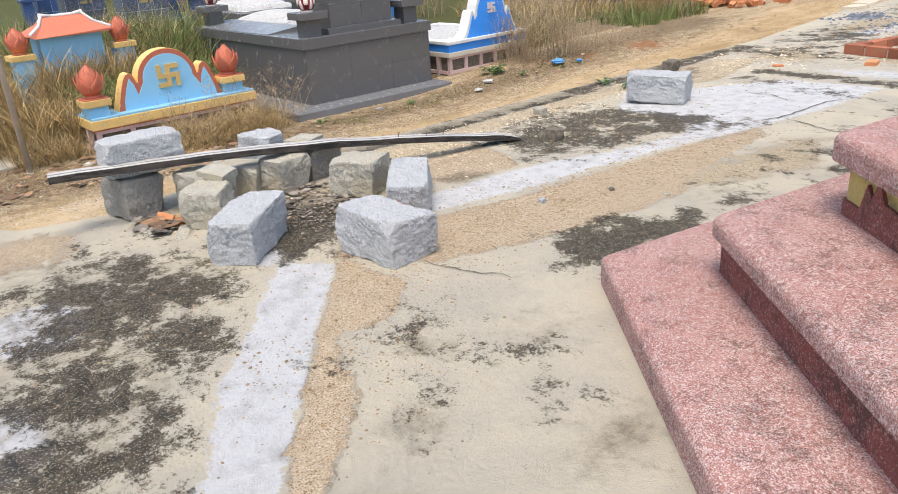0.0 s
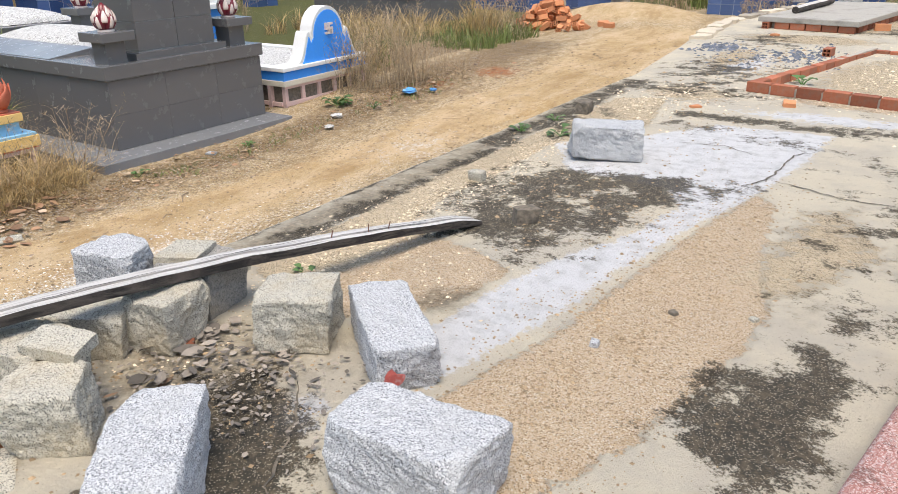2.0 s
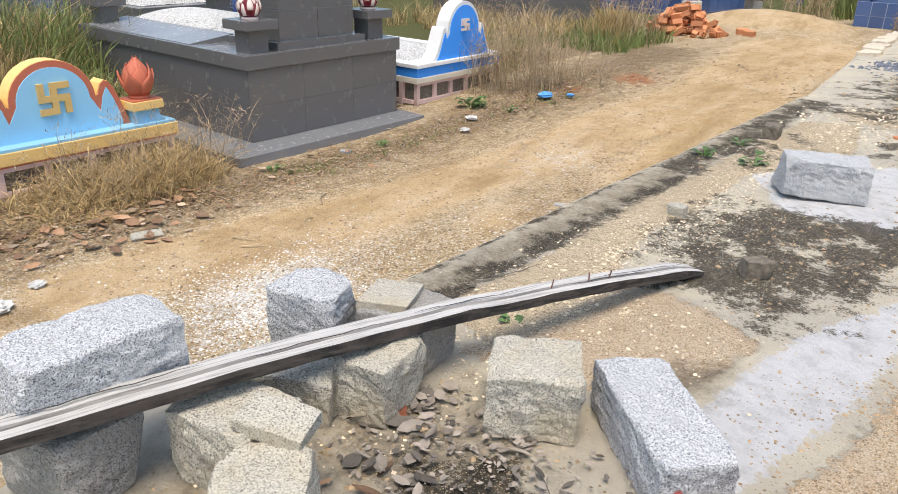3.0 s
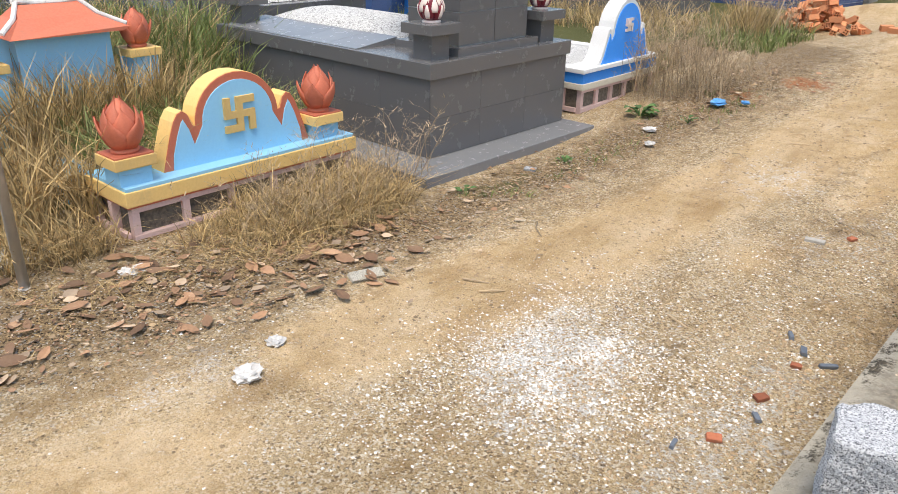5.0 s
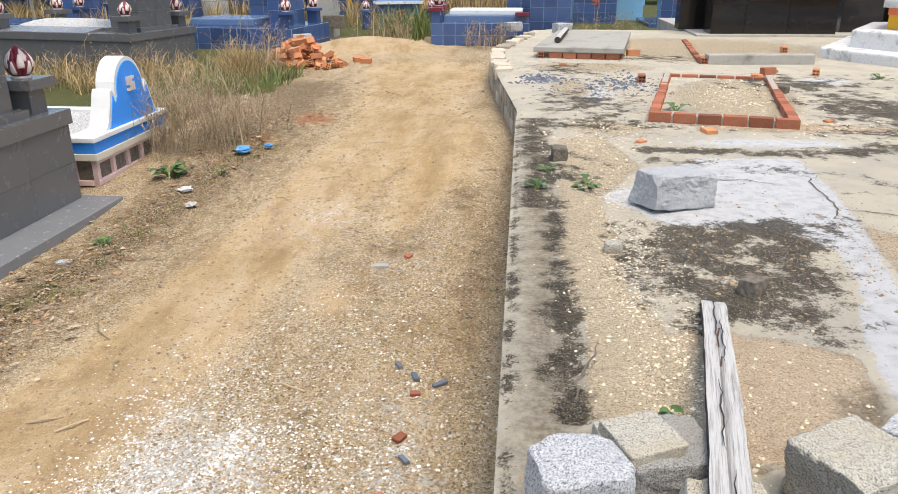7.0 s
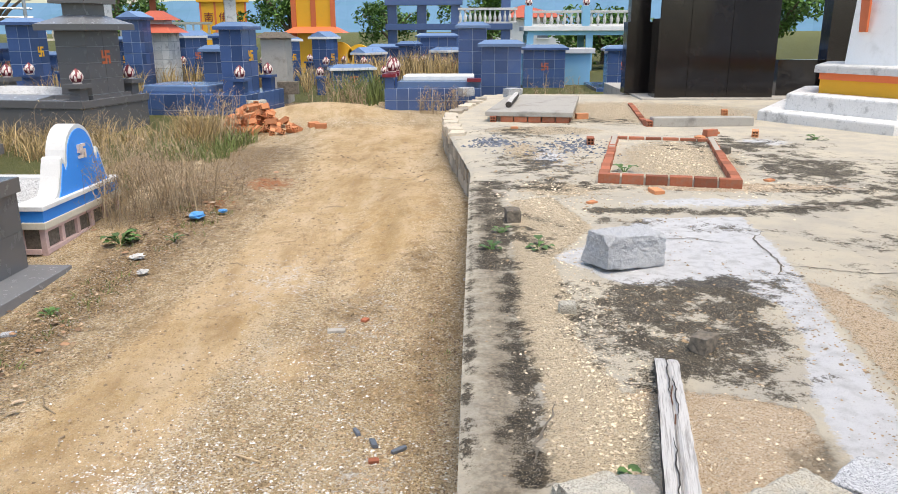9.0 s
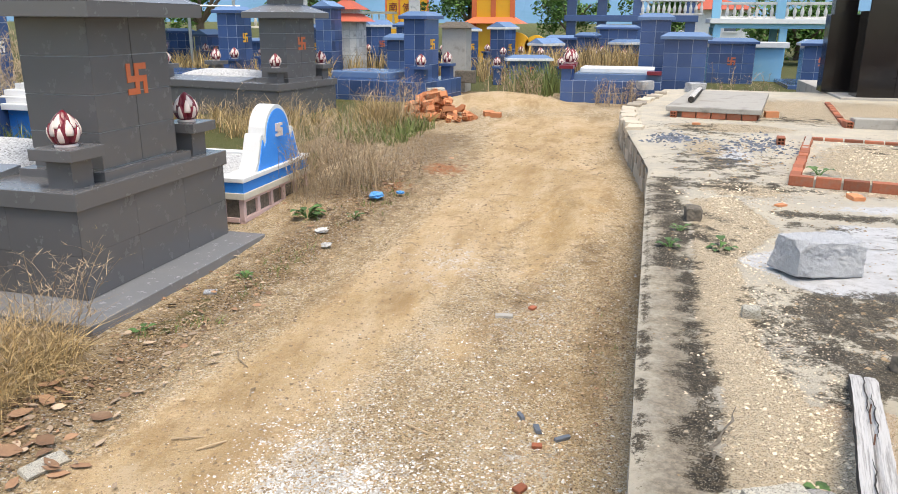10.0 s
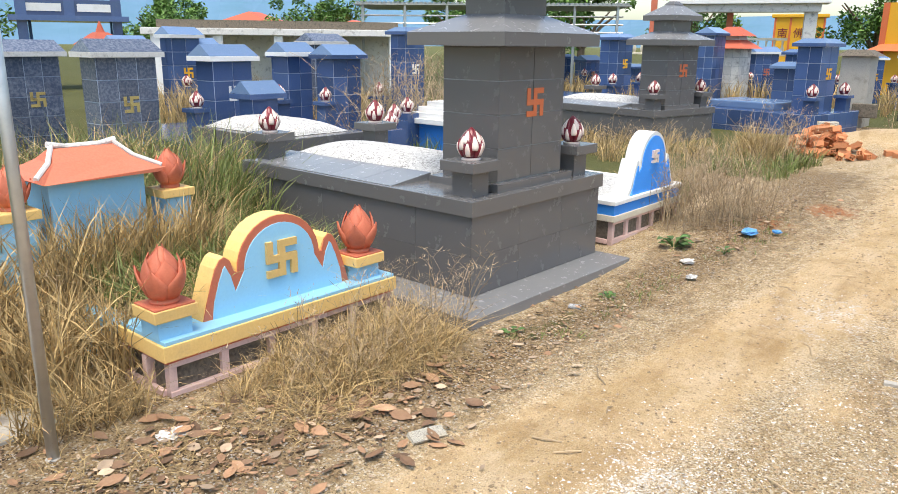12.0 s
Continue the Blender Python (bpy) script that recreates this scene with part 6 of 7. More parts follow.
def ground_at(x, y, platform):
    return pave_height(x, y) if platform else ground_height(x, y)


def scatter_chips(name, label, material, spots, platform):
    """Small flattened stone chips; spots: centre, radii, count, size range."""
    s = Soup()
    for cx, cy, rx, ry, n, lo, hi in spots:
        a, r = NR.uniform(0, 6.283, n), np.sqrt(NR.uniform(0, 1, n))
        fade = r ** 0.8 * (1 + 0.3 * np.sin(3 * a + 9 * cx) + 0.2 * np.sin(5 * a + 4 * cy)) * (1 + 0.35 * NR.normal(0, 1, n))
        x, y = cx + rx * fade * np.cos(a), cy + ry * fade * np.sin(a)
        if platform:
            keep = x > edge_x(y) + 0.03
        else:
            keep = x < edge_x(y) - 0.02
        x, y = x[keep], y[keep]
        z = ground_at(x, y, platform)
        for px, py, pz in zip(x, y, z):
            q = NR.uniform(lo, hi) * (0.6 + 0.8 * NR.rand() ** 3)
            t, k, h = NR.uniform(0, 6.283), NR.uniform(0.55, 1.0), NR.uniform(0.3, 0.6)
            c, d = math.cos(t) * q, math.sin(t) * q
            e = NR.uniform(-0.4, 0.4, 2) * q
            s.add([(px + c, py + d, pz + 0.1 * q), (px - d * k, py + c * k, pz), (px - c, py - d, pz + 0.1 * q), (px + d * k, py - c * k, pz), (px + e[0], py + e[1], pz + q * h * 1.3)],
                  [(0, 1, 4), (1, 2, 4), (2, 3, 4), (3, 0, 4)])
    return tagged(s.make(name, material), label, "gravel", kind="stuff")


scatter_chips("white_gravel", "white stone chips spilled on the sandy lane", M_CHIP, [(-5.42, 2.8, 0.58, 0.75, 6000, 0.0035, 0.009), (-4.7, 2.9, 0.5, 1.5, 900, 0.004, 0.011), (-4.9, 5.2, 0.7, 1.3, 350, 0.005, 0.011), (-5.7, 3.0, 1.0, 1.4, 700, 0.003, 0.008), (-6.5, 1.7, 0.9, 0.9, 350, 0.004, 0.009), (-5.8, 6.2, 1.3, 1.8, 350, 0.003, 0.008), (-5.1, 4.0, 0.7, 1.4, 900, 0.004, 0.011), (-5.3, 2.6, 0.9, 0.9, 1500, 0.004, 0.01)], False)
scatter_chips("lane_gravel", "buff and brown stone chips on the sandy lane", M_BUFFCHIP, [(-5.2, 3.4, 0.9, 1.6, 2600, 0.004, 0.013), (-4.9, 5.4, 0.6, 1.4, 1400, 0.005, 0.016), (-5.6, 3.0, 1.6, 2.2, 4200, 0.004, 0.012), (-5.6, 6.5, 1.5, 3.0, 4200, 0.005, 0.014), (-7.1, 4.5, 0.7, 4.5, 3000, 0.005, 0.018), (-4.5, 4.5, 0.35, 3.0, 2000, 0.005, 0.016), (-6.6, 5.5, 0.6, 3.5, 1500, 0.005, 0.016), (-7.0, 8.5, 1.0, 2.0, 900, 0.008, 0.025), (-5.5, 11, 1.2, 2.5, 500, 0.01, 0.03)], False)
scatter_chips("platform_grit", "pale tan grit lying on the paving", M_GRITCHIP, [(-3.62, 3.0, 0.22, 1.4, 1900, 0.003, 0.009), (-3.65, 4.8, 0.25, 1.6, 1700, 0.003, 0.009), (-3.5, 6.6, 0.5, 0.8, 600, 0.006, 0.015), (-3.4, 2.7, 0.45, 0.4, 500, 0.004, 0.009), (-1.95, 8.5, 0.55, 1.35, 900, 0.008, 0.018), (-1.8, 7.0, 1.2, 0.3, 500, 0.006, 0.014)], True)
scatter_chips("sand_grains", "coarse brown sand grains drifted on cement", M_BUFFCHIP, [(-2.4, 2.6, 0.32, 1.0, 2600, 0.003, 0.008), (-2.3, 1.55, 0.25, 0.3, 500, 0.003, 0.007), (-1.8, 1.05, 0.3, 0.3, 500, 0.003, 0.007), (-2.3, 3.9, 0.25, 0.8, 600, 0.003, 0.009), (-3.0, 3.8, 0.6, 0.6, 500, 0.004, 0.012), (-3.5, 1.6, 0.6, 0.6, 700, 0.003, 0.01), (-3.3, 5.5, 0.8, 1.5, 600, 0.004, 0.012), (-2.4, 0.8, 1.0, 0.7, 400, 0.003, 0.008), (-3.3, 8.8, 0.6, 1.5, 500, 0.006, 0.02)], True)
scatter_chips("crushed_stone", "small heap of blue-grey crushed stone", M_BLUECHIP, [(-3.9, 9.7, 0.3, 0.35, 200, 0.02, 0.04), (-3.0, 9.4, 0.4, 0.6, 260, 0.018, 0.036), (-3.4, 8.9, 0.6, 0.8, 90, 0.015, 0.03)], True)


M_GREYLEAF = plain("grey_dead_leaf", (0.24, 0.205, 0.17), (0.15, 0.125, 0.105), (0.34, 0.30, 0.25), 0.8, 40, 8, 0.3, jitter=0.7)


def scatter_leaves(name, label, material, spots, platform):
    s = Soup()
    for cx, cy, rx, ry, n, lo, hi in spots:
        a, r = NR.uniform(0, 6.283, n), np.sqrt(NR.uniform(0, 1, n))
        x, y = cx + rx * r * np.cos(a), cy + ry * r * np.sin(a)
        z = ground_at(x, y, platform)
        for px, py, pz in zip(x, y, z):
            ln, t, curl, lift = NR.uniform(lo, hi), NR.uniform(0, 6.283), NR.uniform(-0.25, 0.5), NR.uniform(0.006, 0.022)
            w, tw = ln * NR.uniform(0.14, 0.3), NR.uniform(-0.5, 0.5)
            c, d = math.cos(t), math.sin(t)
            pts = []
            for u, hw in ((-0.5, 0.12), (-0.2, 0.95), (0.15, 1.0), (0.5, 0.05)):
                for v in (-1, 0, 1):
                    lx, ly = u * ln, v * hw * w
                    lz = lift + curl * ln * (u * u) + abs(v) * hw * w * abs(curl) * 0.9 + v * hw * w * tw + NR.uniform(0, 0.15) * w
                    pts.append((px + lx * c - ly * d, py + lx * d + ly * c, pz + lz))
            s.add(pts, [(i * 3 + k, i * 3 + k + 1, i * 3 + k + 4, i * 3 + k + 3) for i in range(3) for k in range(2)])
    return tagged(s.make(name, material), label, "leaves", kind="stuff")


scatter_leaves("fallen_leaves", "curled brown dry leaves littering the ground", M_LEAF, [(-7.45, 2.5, 0.45, 1.1, 60, 0.03, 0.09), (-7.3, 2.3, 0.5, 1.2, 500, 0.01, 0.03), (-7.35, 2.2, 0.5, 1.4, 70, 0.06, 0.15), (-6.95, 2.6, 0.45, 0.8, 30, 0.06, 0.16), (-7.2, 4.3, 0.5, 1.2, 40, 0.03, 0.08), (-7.3, 8.0, 0.6, 1.4, 60, 0.03, 0.08), (-6.8, 9.0, 0.6, 1.2, 40, 0.03, 0.08), (-7.6, 1.2, 0.6, 0.8, 40, 0.05, 0.13), (-7.2, 5.0, 0.5, 3.5, 500, 0.012, 0.035), (-7.4, 2.0, 0.6, 1.5, 500, 0.012, 0.04), (-6.9, 8.8, 0.9, 1.8, 600, 0.012, 0.04), (-4.35, 5.0, 0.12, 2.0, 120, 0.01, 0.03)], False)
scatter_leaves("faded_leaves", "faded grey-brown dry leaves on the ground", M_LEAFPALE, [(-7.3, 2.0, 0.6, 1.4, 60, 0.03, 0.1), (-7.0, 3.4, 0.5, 1.0, 30, 0.03, 0.09), (-7.2, 5.2, 0.35, 1.3, 40, 0.02, 0.06), (-6.0, 4.5, 1.2, 2.0, 20, 0.02, 0.05), (-7.2, 8.5, 0.8, 1.6, 60, 0.03, 0.08), (-7.2, 3.5, 0.6, 3.0, 500, 0.012, 0.035)], False)
scatter_leaves("stone_heap_leaves", "dry leaves caught between the granite blocks", M_GREYLEAF, [(-3.45, 1.62, 0.18, 0.16, 12, 0.03, 0.07), (-3.15, 1.9, 0.2, 0.07, 18, 0.02, 0.05), (-3.45, 1.97, 0.1, 0.12, 12, 0.02, 0.06), (-3.6, 1.1, 0.15, 0.12, 30, 0.04, 0.1), (-3.25, 1.75, 0.3, 0.2, 90, 0.01, 0.03), (-3.5, 1.75, 0.22, 0.2, 16, 0.04, 0.1), (-3.3, 1.9, 0.3, 0.1, 14, 0.03, 0.08), (-3.4, 1.7, 0.4, 0.3, 300, 0.008, 0.03), (-3.0, 1.75, 0.3, 0.3, 120, 0.008, 0.025)], True)
scatter_leaves("brown_leaves", "brown dry leaves beside the granite blocks", M_LEAF, [(-3.62, 1.13, 0.14, 0.1, 20, 0.05, 0.12), (-3.3, 1.55, 0.2, 0.12, 8, 0.04, 0.09)], True)


for i, (x, y, a, tilt, l, w, material, label) in enumerate(((-3.66, 1.16, 20, 50, 0.12, 0.09, M_NEWBRICK, "broken orange clay shard among dry leaves"), (-3.52, 1.22, 70, 35, 0.10, 0.08, M_NEWBRICK, "broken orange clay shard among dry leaves"), (-3.58, 1.08, 130, 12, 0.14, 0.06, M_BUFF, "flat pale stone flake among dry leaves"), (-3.42, 1.16, 150, 8, 0.2, 0.05, M_BUFF, "flat pale stone flake among dry leaves"), (-3.55, 1.82, 40, 20, 0.08, 0.06, M_BRICK, "broken red brick shard between blocks"))):
    tagged(place(rough_block("shard", (l, w, 0.014), material, 150 + i, 0.004, 4), pose(x, y, 0.006, tilt, 0, a)), label, "shard", "shards")


def grass(name, label, material, patches):
    """Bent blades; patches: x0 x1 y0 y1 base-z count height-low height-high lean width."""
    V, F = [], []
    for x0, x1, y0, y1, base, n, lo, hi, lean, wd in patches:
        tuft = max(1, n // 14)
        tx, ty = NR.uniform(x0, x1, tuft), NR.uniform(y0, y1, tuft)
        k = NR.randint(0, tuft, n)
        px, py = tx[k] + NR.normal(0, 0.05, n), ty[k] + NR.normal(0, 0.05, n)
        pz = ground_height(px, py) + base - 0.02
        h, a = NR.uniform(lo, hi, n), NR.uniform(0, 6.283, n)
        l1 = NR.uniform(0.05, 1.0, n) * lean * h
        w, t = wd * NR.uniform(0.6, 1.3, n), NR.uniform(0, 6.283, n)
        dx, dy, wx, wy = np.cos(a), np.sin(a), np.cos(t) * w, np.sin(t) * w
        droop = NR.uniform(0, 0.55, n) * lean
        rows = []
        for s_, g in ((0, 1.0), (0.4, 0.9), (0.75, 0.65)):
            cx, cy, cz = px + dx * l1 * s_ ** 1.6, py + dy * l1 * s_ ** 1.6, pz + h * s_ * (1 - droop * s_)
            rows += [np.stack([cx - wx * g, cy - wy * g, cz], 1), np.stack([cx + wx * g, cy + wy * g, cz], 1)]
        tip = np.stack([px + dx * l1 * 1.15, py + dy * l1 * 1.15, pz + h * (1 - droop)], 1)
        pts = np.stack(rows + [tip], 1).reshape(-1, 3)
        off = len(V)
        V.extend(map(tuple, pts))
        for i in range(n):
            b = off + i * 7
            F += [(b, b + 1, b + 3, b + 2), (b + 2, b + 3, b + 5, b + 4), (b + 4, b + 5, b + 6)]
    return tagged(mesh_arrays(name, V, F, material), label, "grass", kind="stuff")


grass("dry_grass", "straw-coloured dry grass matted round the painted grave", M_STRAW, [
    (-8.05, -7.4, 2.7, 3.85, 0.0, 3000, 0.1, 0.40, 1.6, 0.0032), (-7.95, -7.2, 2.3, 3.75, 0.0, 2400, 0.04, 0.2, 2.6, 0.0028), (-7.95, -7.4, 1.3, 2.5, 0.0, 1300, 0.02, 0.1, 2.6, 0.0026), (-9.4, -8.4, 3.3, 4.0, 0.0, 1600, 0.15, 0.4, 1.3, 0.004), (-10.6, -9.2, 3.4, 4.1, 0.0, 1500, 0.3, 0.65, 1.1, 0.005), (-12.6, -10.9, 2.2, 4.6, 0.0, 3000, 0.7, 1.4, 0.9, 0.006), (-11.0, -9.9, 1.7, 3.6, 0.0, 2600, 0.5, 1.05, 0.9, 0.006), (-7.95, -7.6, 2.35, 2.9, 0.0, 350, 0.1, 0.3, 1.4, 0.003), (-7.9, -7.3, 2.4, 3.6, 0.0, 900, 0.05, 0.17, 2.0, 0.003), (-8.6, -8.05, 1.35, 1.95, 0.0, 900, 0.15, 0.4, 1.3, 0.004),
    (-10.3, -8.5, 1.4, 2.2, 0.1, 2200, 0.3, 0.7, 1.0, 0.005), (-9.5, -8.45, 2.2, 3.8, 0.34, 4200, 0.12, 0.36, 1.5, 0.004), (-9.5, -8.6, 0.9, 1.7, 0.0, 1300, 0.3, 0.6, 1.0, 0.005)])
grass("straw_litter", "trampled straw lying flat beside the lane", M_STRAW, [(-7.95, -7.1, 1.2, 3.8, 0.0, 2600, 0.01, 0.07, 3.6, 0.0022), 
    (-7.95, -6.7, 0.8, 4.2, 0.0, 2600, 0.01, 0.05, 4.5, 0.003), (-7.4, -6.6, 4.0, 9.5, 0.0, 2200, 0.01, 0.05, 4.0, 0.003), (-7.6, -6.3, 8.0, 12.0, 0.0, 1200, 0.01, 0.05, 4.0, 0.004)])
grass("tall_dry_grass", "tall dry grass standing round the shrine", M_STRAW, [
    (-10.2, -9.3, 0.9, 1.75, 0.0, 1500, 0.6, 1.15, 0.7, 0.006), (-9.55, -9.2, 1.9, 3.1, 0.3, 1500, 0.4, 0.8, 0.6, 0.005), (-9.5, -9.1, 2.9, 3.5, 0.2, 500, 0.3, 0.6, 0.8, 0.004), (-9.9, -9.2, 3.0, 3.8, 0.0, 700, 0.4, 0.7, 0.9, 0.005),
    (-12.5, -10.3, 1.5, 4.3, 0.0, 2400, 0.6, 1.1, 0.7, 0.007), (-8.8, -8.1, 7.9, 9.2, 0.0, 700, 0.25, 0.5, 0.8, 0.004), (-8.7, -8.1, 11.4, 12.4, 0.0, 700, 0.4, 0.8, 0.7, 0.005), (-12.5, -9.2, 10.6, 12.6, 0.0, 1500, 0.2, 0.5, 0.9, 0.006)])
grass("far_dry_grass", "dry grass growing between the far tombs", M_STRAW, [
    (-6.6, -4.6, 22.5, 26.5, 0.0, 1500, 0.6, 1.3, 0.5, 0.014), (-8.5, -7.0, 24.0, 26.0, 0.0, 600, 0.6, 1.2, 0.5, 0.014), (-18.5, -16.8, 7.2, 9.2, 0.0, 900, 0.8, 1.4, 0.5, 0.009), (-3.8, -2.6, 27.0, 29.0, 0.0, 500, 0.8, 1.5, 0.5, 0.015),
    (-20, -8, 21.5, 25.5, 0.0, 2200, 0.5, 1.0, 0.6, 0.014), (-22, -16.5, 9, 14, 0.0, 1500, 0.5, 1.1, 0.6, 0.012), (-12.8, -11.2, 14.0, 16.5, 0.0, 900, 0.6, 1.1, 0.6, 0.009)])
grass("green_grass", "tall green grass growing between the graves", M_GRASS, [
    (-13.2, -10.4, 2.0, 4.9, 0.0, 5200, 0.6, 1.35, 0.6, 0.008), (-11.6, -10.6, 3.0, 4.3, 0.0, 1800, 0.6, 1.15, 0.8, 0.006), (-10.2, -8.9, 3.2, 4.0, 0.0, 900, 0.2, 0.5, 1.0, 0.005), (-11.5, -10.0, 3.2, 4.3, 0.0, 1200, 0.5, 1.0, 0.6, 0.008), (-9.5, -8.45, 2.2, 3.8, 0.36, 3000, 0.15, 0.45, 1.1, 0.005), (-8.7, -7.7, 10.6, 12.7, 0.0, 1300, 0.12, 0.4, 0.9, 0.006), (-12.0, -11.0, 7.0, 8.2, 0.0, 900, 0.3, 0.8, 0.6, 0.006),
    ])
grass("short_green_grass", "short green grass along the lane", M_GRASS, [
    (-8.6, -8.1, 8.2, 9.0, 0.0, 300, 0.15, 0.35, 0.8, 0.005), (-7.3, -6.9, 3.8, 6.6, 0.0, 260, 0.03, 0.09, 0.9, 0.004), (-7.3, -6.7, 6.8, 8.6, 0.0, 260, 0.03, 0.1, 0.9, 0.004), (-7.6, -6.4, 18.0, 20.5, 0.0, 700, 0.3, 0.9, 0.6, 0.012), (-4.5, -4.3, 4.2, 6.0, 0.0, 60, 0.02, 0.06, 0.9, 0.004)])
def weeds(name, label, material, clumps):
    """Branched dead stems with side twigs and seed tips; clumps: x y base-z stems height radius width."""
    S = Soup()

    def strip(pts, w0, w1):
        t = NR.uniform(0, 6.283)
        wx, wy = math.cos(t), math.sin(t)
        V = []
        for i, p in enumerate(pts):
            w = w0 + (w1 - w0) * i / (len(pts) - 1)
            V += [(p[0] - wx * w, p[1] - wy * w, p[2]), (p[0] + wx * w, p[1] + wy * w, p[2])]
        S.add(V, [(2 * i, 2 * i + 1, 2 * i + 3, 2 * i + 2) for i in range(len(pts) - 1)])
    for cx, cy, base, n, h, rad, w in clumps:
        for _ in range(n):
            a, r = NR.uniform(0, 6.283), rad * math.sqrt(NR.rand())
            x, y = cx + r * math.cos(a), cy + r * math.sin(a)
            z = float(ground_height(np.array(x), np.array(y))) + base
            hh, lean, ang = h * NR.uniform(0.45, 1.05), NR.uniform(0.05, 0.55), NR.uniform(0, 6.283)
            line = [np.array((x + math.cos(ang) * lean * hh * s ** 1.7, y + math.sin(ang) * lean * hh * s ** 1.7, z - 0.02 + hh * s * (1 - 0.25 * lean * s))) for s in (0, 0.3, 0.6, 0.85, 1.0)]
            strip(line, w, w * 0.5)
            for _k in range(NR.randint(5, 11)):
                s = NR.uniform(0.25, 3.9)
                p = line[int(s)] + (line[int(s) + 1] - line[int(s)]) * (s - int(s))
                b, ln = NR.uniform(0, 6.283), hh * NR.uniform(0.08, 0.26)
                up = NR.uniform(0.2, 0.9)
                q = p + np.array((math.cos(b) * ln * 0.5, math.sin(b) * ln * 0.5, up * ln * 0.6))
                e = p + np.array((math.cos(b) * ln, math.sin(b) * ln, up * ln * 0.9))
                strip([p, q, e], w * 0.6, w * 0.35)
                for _j in range(2):
                    f = q + (e - q) * NR.rand()
                    strip([f, f + np.array((NR.uniform(-1, 1), NR.uniform(-1, 1), NR.uniform(-0.3, 1))) * 0.035], w * 1.2, w * 0.4)
    return tagged(S.make(name, material), label, "weeds", kind="stuff")


weeds("dead_weeds", "tall dead brown weeds with fine branches", M_TWIG, [
    (-7.5, 8.0, 0, 190, 0.95, 0.5, 0.003), (-7.75, 7.6, 0, 50, 0.75, 0.3, 0.003), (-7.2, 8.6, 0, 60, 0.6, 0.5, 0.003), (-7.6, 3.9, 0, 16, 0.75, 0.15, 0.003), (-7.65, 3.4, 0, 60, 0.62, 0.4, 0.0022), (-7.6, 2.9, 0, 40, 0.5, 0.3, 0.0022), (-7.7, 2.6, 0, 16, 0.5, 0.4, 0.0025), (-7.8, 4.1, 0, 12, 0.6, 0.2, 0.0025),
    ])
weeds("far_dead_weeds", "tall dead brown weeds between the tombs", M_TWIG, [
    (-12.7, 8.6, 0, 170, 1.65, 1.0, 0.006), (-13.6, 10.2, 0, 110, 1.7, 1.0, 0.006), (-8.3, 9.0, 0, 40, 0.7, 0.5, 0.004), (-8.2, 12.0, 0, 60, 1.0, 0.6, 0.005), (-4.9, 16.75, 0, 60, 0.6, 0.5, 0.006), (-7.2, 17.3, 0, 70, 0.8, 0.7, 0.006), (-2.4, 17.6, 0.4, 40, 0.5, 0.8, 0.006), (-9.6, 1.4, 0, 30, 0.9, 0.6, 0.003), (-11.2, 3.0, 0, 60, 1.2, 1.0, 0.005), (-10.6, 11.6, 0, 60, 0.6, 1.0, 0.005)])


def leafy_plant(x, y, z, size, n, seed, label):
    """Broad leaves on short stems."""
    r = random.Random(seed)
    p = thing("weed_plant", pose(x, y, z), label, "plant", "green weeds")
    for k in range(n):
        a, ln, h = r.uniform(0, 6.28), size * r.uniform(0.35, 0.6), size * (r.uniform(0.2, 0.8) if size > 0.2 else r.uniform(0.05, 0.4))
        bx, by = math.cos(a) * size * r.uniform(0.1, 0.5), math.sin(a) * size * r.uniform(0.1, 0.5)
        bm = bmesh.new()
        rows = []
        for u, w in ((0, 0.08), (0.3, 0.42), (0.65, 0.36), (1.0, 0.03)):
            rows.append([bm.verts.new((bx + math.cos(a) * u * ln - math.sin(a) * s * w * ln, by + math.sin(a) * u * ln + math.cos(a) * s * w * ln, h + 0.25 * ln * math.sin(u * 2.6) + abs(s) * 0.06 * ln)) for s in (-1, 0, 1)])
        for q, w in zip(rows, rows[1:]):
            for i in range(2):
                bm.faces.new((q[i], q[i + 1], w[i + 1], w[i]))
        tube([(0, 0, -0.02), (bx * 0.6, by * 0.6, h * 0.7), (bx, by, h)], 0.004, 4, bm)
        part("leaf", bm, M_WEED, p)
    return p


leafy_plant(-7.38, 6.95, float(ground_height(np.array(-7.38), np.array(6.95))), 0.2, 20, 3, "bright green broad-leaved weed beside the tomb slab")
leafy_plant(-2.68, 7.75, 0.01, 0.14, 8, 4, "small bright green weed in the gravel bed")
leafy_plant(-3.62, 2.48, 0.0, 0.07, 7, 8, "tiny green weed beside a block")
leafy_plant(-4.02, 5.05, 0.0, 0.1, 9, 9, "low green weed on the platform edge")
leafy_plant(-3.72, 5.05, 0.0, 0.12, 9, 10, "low green weed on stained paving")
leafy_plant(-3.95, 5.45, 0.0, 0.08, 7, 11, "low green weed on the platform edge")
leafy_plant(0.1, 10.0, 0.0, 0.16, 9, 12, "green weed at the foot of white steps")
leafy_plant(-7.3, 4.25, -0.63, 0.1, 9, 13, "small green weed at the tomb slab")
leafy_plant(-7.2, 5.4, -0.62, 0.09, 9, 14, "small green weed at the tomb slab")
leafy_plant(-6.9, 7.0, -0.5, 0.1, 9, 15, "small green weed on the lane side")


